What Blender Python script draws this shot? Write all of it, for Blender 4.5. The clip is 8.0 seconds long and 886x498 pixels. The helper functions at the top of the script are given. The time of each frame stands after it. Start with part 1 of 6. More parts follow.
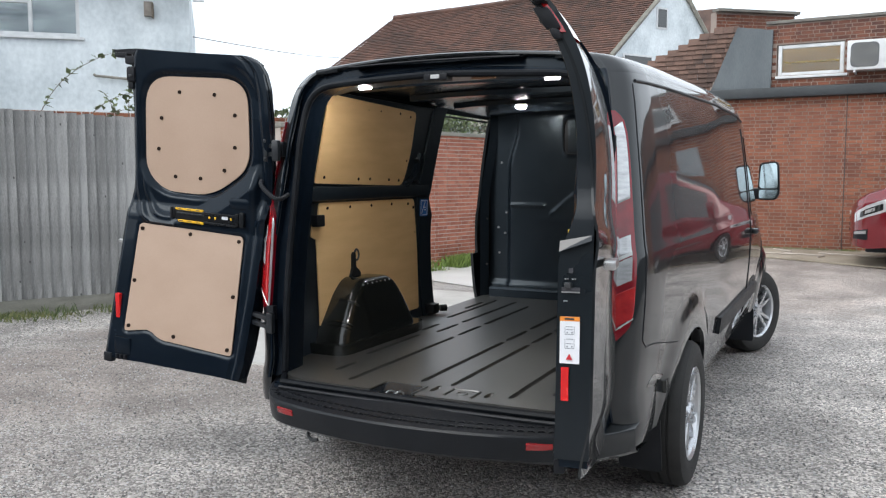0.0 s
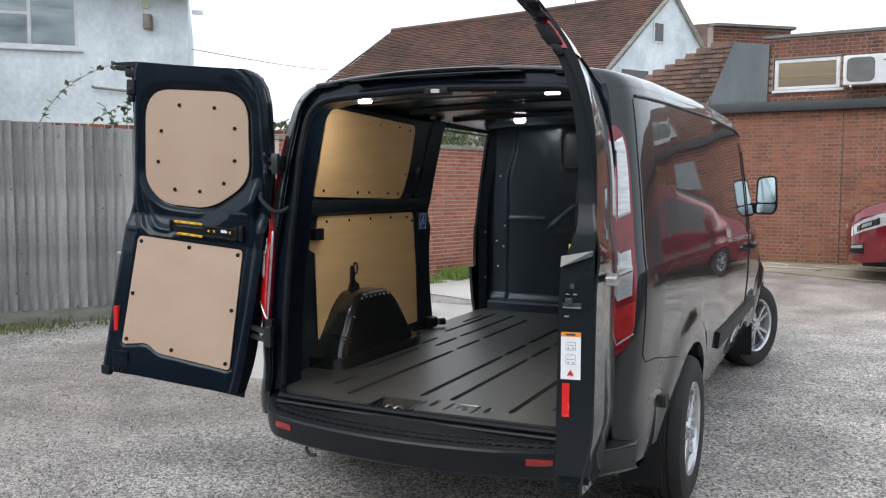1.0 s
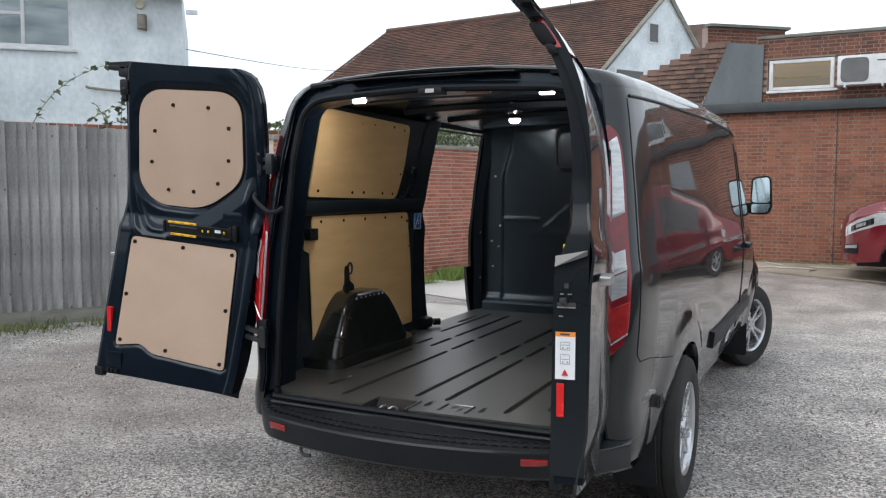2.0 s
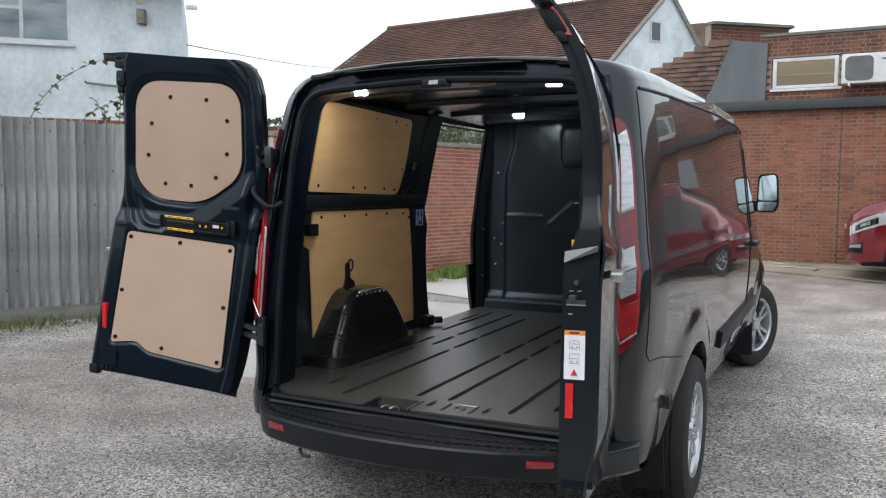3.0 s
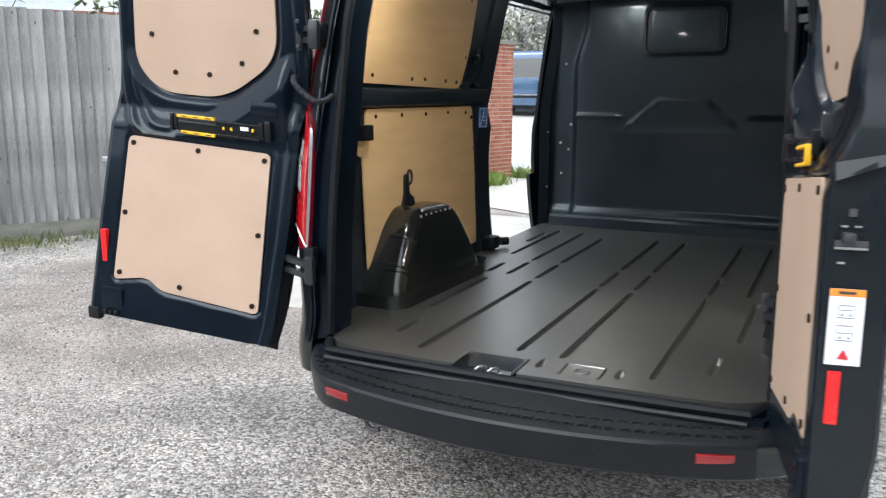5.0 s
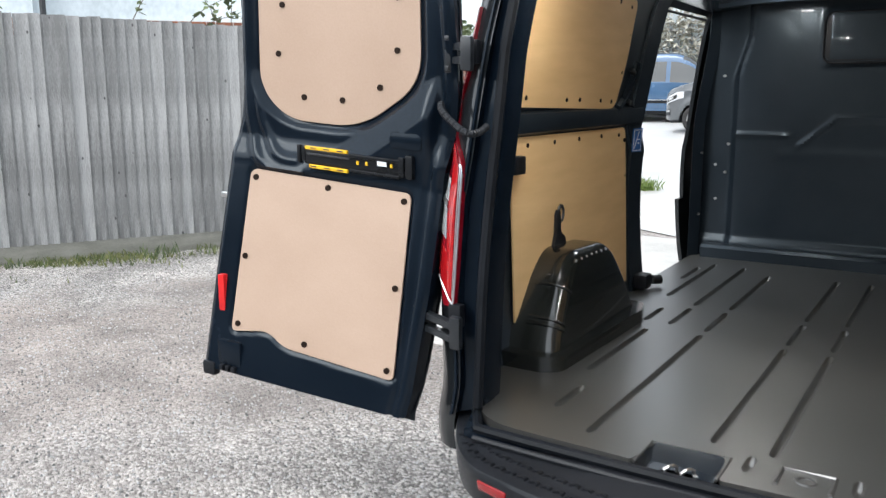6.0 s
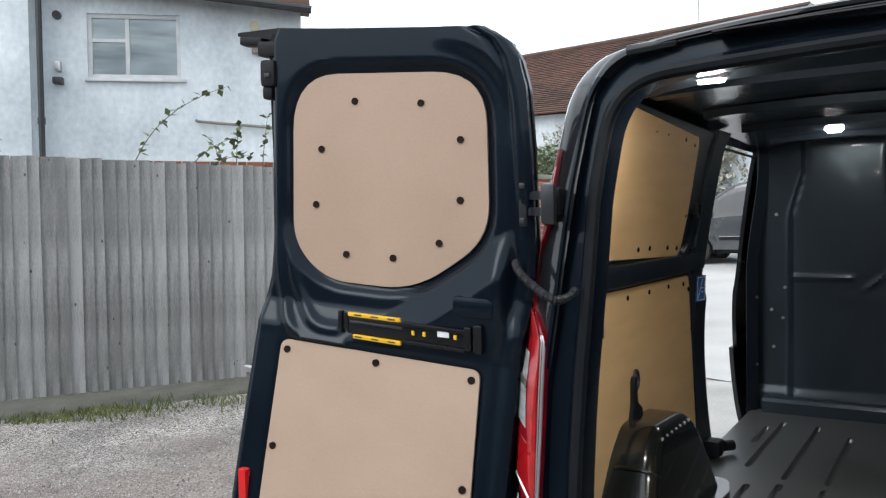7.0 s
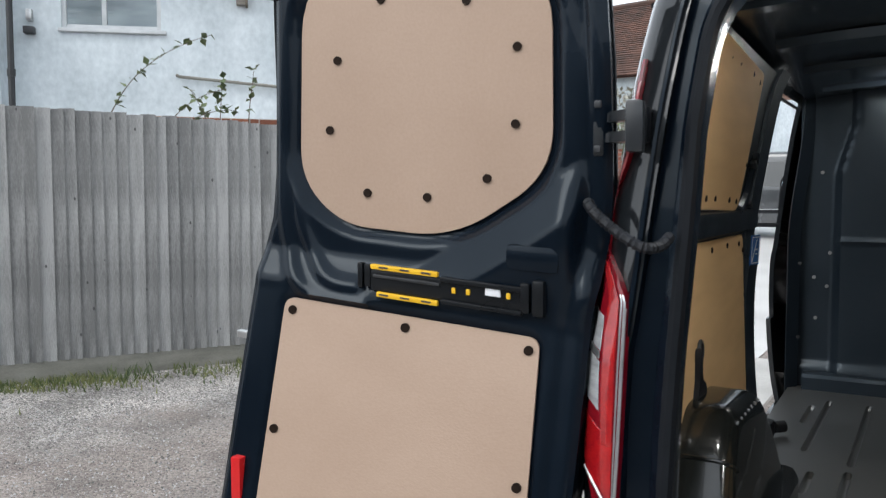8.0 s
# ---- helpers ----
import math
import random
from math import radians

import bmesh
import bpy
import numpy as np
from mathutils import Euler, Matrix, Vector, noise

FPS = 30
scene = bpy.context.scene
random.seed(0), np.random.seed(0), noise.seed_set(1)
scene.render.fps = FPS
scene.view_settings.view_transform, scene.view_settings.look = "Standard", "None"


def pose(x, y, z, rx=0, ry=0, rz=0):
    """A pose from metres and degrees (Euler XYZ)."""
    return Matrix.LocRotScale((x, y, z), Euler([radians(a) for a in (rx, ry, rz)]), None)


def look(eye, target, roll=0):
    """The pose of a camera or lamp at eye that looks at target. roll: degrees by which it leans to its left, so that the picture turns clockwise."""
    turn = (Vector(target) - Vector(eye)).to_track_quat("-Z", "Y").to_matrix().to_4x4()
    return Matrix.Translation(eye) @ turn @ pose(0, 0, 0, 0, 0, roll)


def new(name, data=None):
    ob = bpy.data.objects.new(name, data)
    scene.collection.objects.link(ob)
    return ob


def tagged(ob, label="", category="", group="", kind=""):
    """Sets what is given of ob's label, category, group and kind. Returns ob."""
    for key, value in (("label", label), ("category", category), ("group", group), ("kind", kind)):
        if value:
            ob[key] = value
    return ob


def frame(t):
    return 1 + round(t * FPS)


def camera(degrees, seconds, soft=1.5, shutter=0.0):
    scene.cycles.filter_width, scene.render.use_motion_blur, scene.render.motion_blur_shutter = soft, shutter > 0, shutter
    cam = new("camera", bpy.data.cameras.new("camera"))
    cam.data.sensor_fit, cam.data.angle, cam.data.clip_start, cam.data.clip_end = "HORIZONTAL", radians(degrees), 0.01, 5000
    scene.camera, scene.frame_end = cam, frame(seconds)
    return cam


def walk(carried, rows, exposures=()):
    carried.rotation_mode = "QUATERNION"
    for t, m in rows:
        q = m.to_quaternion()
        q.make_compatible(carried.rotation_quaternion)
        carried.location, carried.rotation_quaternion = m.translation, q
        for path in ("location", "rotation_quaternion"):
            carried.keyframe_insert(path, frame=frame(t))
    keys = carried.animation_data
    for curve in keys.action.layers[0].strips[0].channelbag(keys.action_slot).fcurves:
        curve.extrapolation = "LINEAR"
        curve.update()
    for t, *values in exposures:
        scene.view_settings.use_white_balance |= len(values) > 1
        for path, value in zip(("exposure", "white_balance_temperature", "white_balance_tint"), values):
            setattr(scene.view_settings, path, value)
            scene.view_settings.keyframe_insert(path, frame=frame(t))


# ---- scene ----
from mathutils.geometry import tessellate_polygon

# ---- camera ----
cam = camera(56.0, 8.0, 1.2, 0.3)
PATH = [
    (0, (1.603, -2.923, 1.44), (0.731, -1.132, 1.264), 0.0),
    (0.5, (1.598, -2.929, 1.448), (0.717, -1.14, 1.297), -0.2),
    (1, (1.589, -2.924, 1.448), (0.723, -1.127, 1.301), 0.2),
    (1.5, (1.592, -2.921, 1.447), (0.736, -1.119, 1.302), 0.1),
    (3, (1.539, -2.844, 1.428), (0.683, -1.042, 1.279), 0.4),
    (3.5, (1.356, -2.697, 1.392), (0.522, -0.89, 1.192), -0.1),
    (4, (1.22, -2.554, 1.371), (0.408, -0.748, 1.092), -0.0),
    (4.2, (1.18, -2.471, 1.367), (0.361, -0.669, 1.08), 0.0),
    (5.3, (0.711, -2.112, 1.375), (-0.159, -0.354, 0.986), 0.1),
    (5.5, (0.627, -2.064, 1.391), (-0.282, -0.322, 1.014), -0.1),
    (6, (0.462, -1.851, 1.443), (-0.598, -0.194, 1.077), -0.2),
    (6.5, (0.277, -1.71, 1.476), (-0.81, -0.049, 1.234), -0.1),
    (7, (0.056, -1.592, 1.509), (-1.001, 0.105, 1.451), -0.9),
    (7.5, (-0.107, -1.476, 1.469), (-1.148, 0.23, 1.404), -0.9),
    (8, (-0.285, -1.3, 1.426), (-1.303, 0.417, 1.301), -0.1),
]
walk(cam, [(t, look(eye, target, roll)) for t, eye, target, roll in PATH],
     exposures=[(0, 0.38), (0.5, 0.35), (1.0, 0.24), (1.5, 0.10), (3.0, 0.10), (3.5, 0.46), (4.2, 0.95), (5.3, 0.95), (6.5, 0.92), (7.0, 0.34), (7.5, -0.04), (8.0, 0.33)])

# ---- light ----
world = bpy.data.worlds.new("overcast_sky")
scene.world = world
world.use_nodes = True
wn, wl = world.node_tree.nodes, world.node_tree.links
sky = wn.new("ShaderNodeTexSky")
sky.sky_type = 'NISHITA'
sky.sun_disc = False
sky.sun_elevation, sky.sun_rotation = radians(38), radians(200)
sky.air_density, sky.dust_density = 1.5, 4.0
mute = wn.new("ShaderNodeHueSaturation")
mute.inputs["Saturation"].default_value = 0.12
mix = wn.new("ShaderNodeMix")
mix.data_type = 'RGBA'
mix.inputs["Factor"].default_value = 0.72
wl.new(sky.outputs["Color"], mute.inputs["Color"])
wl.new(mute.outputs["Color"], mix.inputs["A"])
mix.inputs["B"].default_value = (8.4, 9.25, 10.2, 1)
wl.new(mix.outputs["Result"], wn["Background"].inputs["Color"])
wn["Background"].inputs["Strength"].default_value = 0.15
sun = new("sun", bpy.data.lights.new("sun", 'SUN'))
sun.data.energy, sun.data.angle, sun.data.color = 0.9, radians(30), (1.0, 0.98, 0.95)
sun.matrix_world = look((-3, -8, 9), (0, 0, 0))

# ---- materials ----
def principled(name):
    m = bpy.data.materials.new(name)
    m.use_nodes = True
    return m, m.node_tree.nodes, m.node_tree.links, m.node_tree.nodes["Principled BSDF"]


def surface(name, a, b, rough=0.6, metal=0.0, scale=8.0, fine=90.0, bump=0.1, coat=0.0, per_object=0.0, stretch=(1, 1, 1), island=0.0, rough_var=0.1, spec=0.5, dist=0.01, sheen=(1, 1, 1)):
    """A surface of two colours mixed by broad and fine noise, with fine relief."""
    m, n, l, p = principled(name)
    tc = n.new("ShaderNodeTexCoord")
    mp = n.new("ShaderNodeMapping")
    mp.inputs["Scale"].default_value = stretch
    l.new(tc.outputs["Object"], mp.inputs["Vector"])
    big, small = n.new("ShaderNodeTexNoise"), n.new("ShaderNodeTexNoise")
    big.inputs["Scale"].default_value, big.inputs["Detail"].default_value = scale, 5
    small.inputs["Scale"].default_value, small.inputs["Detail"].default_value = fine, 3
    for t in (big, small):
        l.new(mp.outputs["Vector"], t.inputs["Vector"])
    add = n.new("ShaderNodeMath")
    add.operation = 'MULTIPLY_ADD'
    add.inputs[1].default_value = 0.45
    l.new(small.outputs["Fac"], add.inputs[0])
    sub = n.new("ShaderNodeMath")
    sub.operation = 'SUBTRACT'
    sub.inputs[1].default_value = 0.22
    l.new(big.outputs["Fac"], sub.inputs[0])
    l.new(sub.outputs[0], add.inputs[2])
    last = add.outputs[0]
    if per_object or island:
        src = n.new("ShaderNodeObjectInfo" if per_object else "ShaderNodeNewGeometry")
        rnd = src.outputs["Random"] if per_object else src.outputs["Random Per Island"]
        mm = n.new("ShaderNodeMath")
        mm.operation = 'MULTIPLY_ADD'
        mm.inputs[1].default_value = per_object or island
        l.new(rnd, mm.inputs[0])
        s2 = n.new("ShaderNodeMath")
        s2.operation = 'SUBTRACT'
        s2.inputs[1].default_value = (per_object or island) * 0.5
        l.new(last, s2.inputs[0])
        l.new(s2.outputs[0], mm.inputs[2])
        last = mm.outputs[0]
    ramp = n.new("ShaderNodeValToRGB")
    ramp.color_ramp.elements[0].position, ramp.color_ramp.elements[1].position = 0.25, 0.75
    ramp.color_ramp.elements[0].color, ramp.color_ramp.elements[1].color = (*a, 1), (*b, 1)
    l.new(last, ramp.inputs["Fac"])
    l.new(ramp.outputs["Color"], p.inputs["Base Color"])
    rr = n.new("ShaderNodeMapRange")
    rr.inputs["To Min"].default_value, rr.inputs["To Max"].default_value = max(rough - rough_var, 0.01), min(rough + rough_var, 1)
    l.new(big.outputs["Fac"], rr.inputs["Value"])
    l.new(rr.outputs["Result"], p.inputs["Roughness"])
    p.inputs["Metallic"].default_value = metal
    p.inputs["Specular IOR Level"].default_value = spec
    p.inputs["Specular Tint"].default_value = (*sheen, 1)
    p.inputs["Coat Weight"].default_value, p.inputs["Coat Roughness"].default_value = coat, 0.03
    if bump:
        bp = n.new("ShaderNodeBump")
        bp.inputs["Strength"].default_value, bp.inputs["Distance"].default_value = bump, dist
        l.new(small.outputs["Fac"], bp.inputs["Height"])
        l.new(bp.outputs["Normal"], p.inputs["Normal"])
    return m


def glowing(name, colour, power):
    m, n, l, p = principled(name)
    p.inputs["Base Color"].default_value = (*colour, 1)
    p.inputs["Emission Color"].default_value = (*colour, 1)
    p.inputs["Emission Strength"].default_value = power
    return m


def gravel_material():
    m, n, l, p = principled("wet_gravel")
    tc = n.new("ShaderNodeTexCoord")
    stones, grit, patch, damp = (n.new("ShaderNodeTexVoronoi"), n.new("ShaderNodeTexVoronoi"), n.new("ShaderNodeTexNoise"), n.new("ShaderNodeTexNoise"))
    stones.inputs["Scale"].default_value, grit.inputs["Scale"].default_value = 88, 210
    patch.inputs["Scale"].default_value, patch.inputs["Detail"].default_value = 0.9, 7
    damp.inputs["Scale"].default_value, damp.inputs["Detail"].default_value = 1.7, 7
    for t in (stones, grit, patch, damp):
        l.new(tc.outputs["Object"], t.inputs["Vector"])
    sep = n.new("ShaderNodeSeparateColor")
    l.new(stones.outputs["Color"], sep.inputs["Color"])
    grey = n.new("ShaderNodeValToRGB")
    cr = grey.color_ramp
    cr.elements[0].color, cr.elements[1].color = (0.115, 0.105, 0.096, 1), (0.73, 0.682, 0.640, 1)
    e = cr.elements.new(0.55)
    e.color = (0.385, 0.354, 0.330, 1)
    l.new(sep.outputs["Red"], grey.inputs["Fac"])
    mud = n.new("ShaderNodeValToRGB")
    mud.color_ramp.elements[0].color, mud.color_ramp.elements[1].color = (0.17, 0.138, 0.120, 1), (0.46, 0.395, 0.355, 1)
    l.new(sep.outputs["Green"], mud.inputs["Fac"])
    # a muddy wheel track runs along the fence, some two metres out from it
    across, stray, fac = n.new("ShaderNodeVectorMath"), n.new("ShaderNodeMath"), n.new("ShaderNodeValToRGB")
    across.operation = 'DOT_PRODUCT'
    across.inputs[1].default_value = (0.087, -0.05, 0)
    l.new(tc.outputs["Object"], across.inputs[0])
    stray.operation = 'MULTIPLY_ADD'
    stray.inputs[1].default_value = 0.30
    l.new(patch.outputs["Fac"], stray.inputs[0])
    l.new(across.outputs["Value"], stray.inputs[2])
    shift = n.new("ShaderNodeMath")
    shift.inputs[1].default_value = 0.674 - 0.15
    l.new(stray.outputs[0], shift.inputs[0])
    fac.color_ramp.elements[0].position, fac.color_ramp.elements[0].color = 0.13, (0, 0, 0, 1)
    fac.color_ramp.elements[1].position, fac.color_ramp.elements[1].color = 0.20, (0.9, 0.9, 0.9, 1)
    for place, v in ((0.42, 0.75), (0.52, 0.12), (0.62, 0.0)):
        fac.color_ramp.elements.new(place).color = (v, v, v, 1)
    l.new(shift.outputs[0], fac.inputs["Fac"])
    mx = n.new("ShaderNodeMix")
    mx.data_type = 'RGBA'
    l.new(fac.outputs["Color"], mx.inputs["Factor"])
    l.new(grey.outputs["Color"], mx.inputs["A"])
    l.new(mud.outputs["Color"], mx.inputs["B"])
    dk = n.new("ShaderNodeMapRange")
    dk.inputs["From Min"].default_value, dk.inputs["From Max"].default_value = 0.35, 0.65
    dk.inputs["To Min"].default_value, dk.inputs["To Max"].default_value = 0.66, 1.14
    l.new(damp.outputs["Fac"], dk.inputs["Value"])
    # brightness painted in: the stones' colour gains up to 1.45 towards positive X
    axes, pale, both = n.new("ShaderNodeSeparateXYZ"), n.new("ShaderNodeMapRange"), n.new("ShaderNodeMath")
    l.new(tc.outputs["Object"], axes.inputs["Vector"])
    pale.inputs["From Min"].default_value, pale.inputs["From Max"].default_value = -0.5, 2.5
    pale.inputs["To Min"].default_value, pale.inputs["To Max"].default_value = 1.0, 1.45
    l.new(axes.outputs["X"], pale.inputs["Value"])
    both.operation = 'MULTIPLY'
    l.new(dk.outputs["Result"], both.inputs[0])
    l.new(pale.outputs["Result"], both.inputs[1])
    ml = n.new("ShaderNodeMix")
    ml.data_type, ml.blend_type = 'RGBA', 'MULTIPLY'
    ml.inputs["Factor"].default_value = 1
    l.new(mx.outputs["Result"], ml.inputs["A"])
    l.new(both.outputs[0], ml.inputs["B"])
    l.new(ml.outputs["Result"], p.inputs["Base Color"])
    rr = n.new("ShaderNodeMapRange")
    rr.inputs["To Min"].default_value, rr.inputs["To Max"].default_value = 0.45, 0.95
    l.new(damp.outputs["Fac"], rr.inputs["Value"])
    l.new(rr.outputs["Result"], p.inputs["Roughness"])
    inv = n.new("ShaderNodeMath")
    inv.operation = 'MULTIPLY_ADD'
    inv.inputs[1].default_value = 0.4
    l.new(grit.outputs["Distance"], inv.inputs[0])
    l.new(stones.outputs["Distance"], inv.inputs[2])
    bp = n.new("ShaderNodeBump")
    bp.invert = True
    bp.inputs["Strength"].default_value, bp.inputs["Distance"].default_value = 0.9, 0.012
    l.new(inv.outputs[0], bp.inputs["Height"])
    l.new(bp.outputs["Normal"], p.inputs["Normal"])
    return m


def glass_material(name, tint=(0.9, 0.95, 0.95), rough=0.0):
    m, n, l, p = principled(name)
    p.inputs["Base Color"].default_value = (*tint, 1)
    p.inputs["Roughness"].default_value = rough
    p.inputs["Transmission Weight"].default_value = 1.0
    p.inputs["IOR"].default_value = 1.45
    return m


PAINT = surface("metallic_grey_paint", (0.0090, 0.0106, 0.0124), (0.0125, 0.0146, 0.0168), 0.32, 0.0, 2, 900, 0.0, coat=1.0, rough_var=0.02, spec=0.08, sheen=(0.85, 0.94, 1.0))
EDGE = surface("slate_door_edge", (0.006, 0.009, 0.012), (0.010, 0.014, 0.018), 0.30, 0.0, 4, 400, 0.02, coat=0.2, spec=0.25)
INNER = surface("door_inner_paint", (0.0028, 0.0056, 0.0102), (0.0054, 0.0092, 0.0155), 0.24, 0.0, 5, 400, 0.02, coat=0.16, spec=0.14, sheen=(0.68, 0.86, 1.0))
SHELL = surface("dark_interior_paint", (0.0085, 0.0128, 0.0180), (0.013, 0.0182, 0.0250), 0.36, 0.0, 6, 300, 0.02, coat=0.08, spec=0.4, sheen=(0.75, 0.9, 1.0))
PLASTIC = surface("grained_black_plastic", (0.006, 0.007, 0.0092), (0.012, 0.0132, 0.0165), 0.46, 0, 6, 600, 0.15, spec=0.2)
BUMPER = surface("grey_bumper_plastic", (0.0075, 0.0092, 0.0120), (0.0135, 0.0155, 0.0190), 0.34, 0, 5, 500, 0.1, spec=0.25)
LINER = surface("scuffed_floor_liner", (0.026, 0.0258, 0.0245), (0.052, 0.0515, 0.049), 0.36, 0, 1.6, 300, 0.0, rough_var=0.08, spec=1.0)
LINER.node_tree.nodes["Principled BSDF"].inputs["IOR"].default_value = 1.75
ARCHBLACK = surface("shiny_black_moulding", (0.0105, 0.0116, 0.0108), (0.0180, 0.0195, 0.0178), 0.17, 0, 5, 240, 0.02, coat=0.5)
ROOFIN = surface("dull_roof_underside", (0.012, 0.0172, 0.0240), (0.0185, 0.025, 0.034), 0.22, 0, 6, 300, 0.02, coat=0.15, spec=0.5, sheen=(0.75, 0.9, 1.0))
UNSEENWALL = surface("unseen_wall", (0.10, 0.10, 0.10), (0.16, 0.16, 0.155), 0.85, 0, 1, 30, 0.2)
SEAL = surface("matt_seal_rubber", (0.0045, 0.0058, 0.0080), (0.0085, 0.0102, 0.0132), 0.45, 0, 10, 300, 0.05, spec=0.15)
RUBBER = surface("rubber", (0.009, 0.0103, 0.0128), (0.017, 0.0185, 0.0222), 0.48, 0, 10, 300, 0.05, spec=0.25)
TYRE = surface("tyre_rubber", (0.010, 0.010, 0.010), (0.028, 0.027, 0.026), 0.8, 0, 12, 200, 0.2)
ALLOY = surface("alloy_wheel", (0.45, 0.46, 0.48), (0.62, 0.63, 0.65), 0.28, 0.85, 8, 200, 0.02)
STEEL = surface("bright_steel", (0.42, 0.42, 0.42), (0.6, 0.6, 0.6), 0.3, 0.9, 10, 200, 0.02)
RECESS = surface("satin_recess_plastic", (0.012, 0.015, 0.019), (0.022, 0.026, 0.031), 0.2, 0, 6, 300, 0.02, coat=0.4)
STRAP = surface("black_strap", (0.0045, 0.0055, 0.0070), (0.0085, 0.0098, 0.0120), 0.3, 0, 10, 200, 0.02, spec=0.3)
HINGE = surface("painted_hinge", (0.010, 0.012, 0.015), (0.020, 0.023, 0.027), 0.35, 0, 10, 200, 0.03, coat=0.2)
DARKSTEEL = surface("dark_steel", (0.03, 0.032, 0.035), (0.07, 0.072, 0.076), 0.4, 0.6, 10, 200, 0.05)
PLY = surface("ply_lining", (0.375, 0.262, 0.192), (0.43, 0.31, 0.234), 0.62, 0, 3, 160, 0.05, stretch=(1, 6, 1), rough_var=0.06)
# side ply: brighter, warmer copy of the door ply, load space light in its colour
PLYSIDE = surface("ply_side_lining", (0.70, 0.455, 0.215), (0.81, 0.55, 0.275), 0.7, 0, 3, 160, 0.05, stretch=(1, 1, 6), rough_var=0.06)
SCREW = surface("screw_cap", (0.008, 0.004, 0.0025), (0.018, 0.010, 0.006), 0.7, 0, 30, 200, 0, spec=0.15)
REDLENS = surface("red_lens", (0.16, 0.004, 0.010), (0.24, 0.007, 0.014), 0.1, 0, 20, 240, 0.03, coat=0.6, stretch=(1, 1, 1))
BRIGHTRED = surface("bright_red_lens", (0.27, 0.005, 0.009), (0.44, 0.011, 0.012), 0.1, 0, 30, 240, 0.1, coat=1.0)
PINKLENS = surface("pale_red_lens", (0.42, 0.09, 0.10), (0.62, 0.20, 0.21), 0.1, 0, 30, 240, 0.1, coat=1.0, stretch=(1, 1, 0.2))
CLEARLENS = surface("clear_lens", (0.40, 0.41, 0.42), (0.66, 0.67, 0.69), 0.12, 0.35, 14, 120, 0.03, coat=1.0, stretch=(1, 1, 5))
REFLECTOR = surface("red_reflector", (0.55, 0.012, 0.015), (0.68, 0.02, 0.02), 0.25, 0, 20, 500, 0.1)
BUMPREF = surface("dark_red_reflector", (0.22, 0.006, 0.010), (0.34, 0.010, 0.013), 0.15, 0, 20, 500, 0.1, coat=0.6)
YELLOW = surface("yellow_plastic", (0.75, 0.42, 0.01), (0.85, 0.5, 0.02), 0.45, 0, 20, 200, 0.02)
WHITE = surface("white_label", (0.72, 0.74, 0.78), (0.82, 0.83, 0.86), 0.5, 0, 20, 200, 0)
ORANGE = surface("orange_label", (0.75, 0.24, 0.03), (0.85, 0.3, 0.04), 0.5, 0, 20, 200, 0)
BLUE = surface("blue_label", (0.02, 0.11, 0.38), (0.03, 0.15, 0.45), 0.4, 0, 20, 200, 0)
INK = surface("label_ink", (0.03, 0.03, 0.035), (0.06, 0.06, 0.07), 0.6, 0, 20, 200, 0)
PALEINK = surface("faded_ink", (0.20, 0.22, 0.25), (0.30, 0.32, 0.35), 0.6, 0, 20, 200, 0)
TRIANGLE = surface("red_ink", (0.5, 0.02, 0.03), (0.6, 0.03, 0.04), 0.5, 0, 20, 200, 0)
LAMP = glowing("lamp_diffuser", (1.0, 0.975, 0.93), 460)
DOME = glowing("dome_diffuser", (1.0, 0.975, 0.93), 150)
MIRROR = surface("mirror_glass", (0.34, 0.42, 0.45), (0.38, 0.46, 0.49), 0.03, 1.0, 2, 10, 0)
DARKGLASS = surface("dark_glass", (0.010, 0.013, 0.014), (0.016, 0.02, 0.021), 0.05, 0, 2, 10, 0, coat=1.0)
GRAVEL = gravel_material()
CONCRETE = surface("damp_concrete", (0.20, 0.165, 0.12), (0.40, 0.35, 0.28), 0.75, 0, 1.2, 60, 0.3)
PALE = surface("pale_concrete", (0.50, 0.49, 0.475), (0.73, 0.72, 0.70), 0.35, 0, 0.8, 50, 0.1)
DAYLITSHEET = surface("daylit_gravel_sheet", (0.32, 0.307, 0.285), (0.56, 0.542, 0.51), 0.45, 0, 1.4, 50, 0.15)
TIMBER = surface("weathered_fence_timber", (0.170, 0.169, 0.166), (0.385, 0.382, 0.375), 0.85, 0, 3.4, 46, 0.5, per_object=0.42, stretch=(3.4, 3.4, 0.6))
GBOARD = surface("gravel_board", (0.17, 0.165, 0.14), (0.30, 0.29, 0.255), 0.9, 0, 3, 60, 0.3, stretch=(1, 1, 4))
BRICK = surface("red_brick", (0.26, 0.085, 0.052), (0.44, 0.165, 0.105), 0.85, 0, 6, 70, 0.4, island=0.5)
BRICKP = surface("red_brick_single", (0.26, 0.085, 0.052), (0.44, 0.165, 0.105), 0.85, 0, 6, 70, 0.4, per_object=0.5)
BRICKD = surface("orange_brick", (0.150, 0.050, 0.029), (0.295, 0.108, 0.058), 0.85, 0, 3, 70, 0.4, island=0.38)
BRICKU = surface("stained_dark_brick", (0.075, 0.028, 0.020), (0.225, 0.080, 0.045), 0.85, 0, 1.6, 60, 0.4, island=0.35)
MORTAR = surface("mortar", (0.40, 0.35, 0.31), (0.54, 0.48, 0.43), 0.9, 0, 2, 80, 0.4)
RENDER = surface("pale_render", (0.43, 0.485, 0.515), (0.75, 0.805, 0.835), 0.8, 0, 1.3, 16, 0.25, stretch=(1, 1, 0.8))
FRAMEW = surface("white_window_frame", (0.50, 0.52, 0.53), (0.66, 0.67, 0.68), 0.4, 0, 8, 200, 0.02)
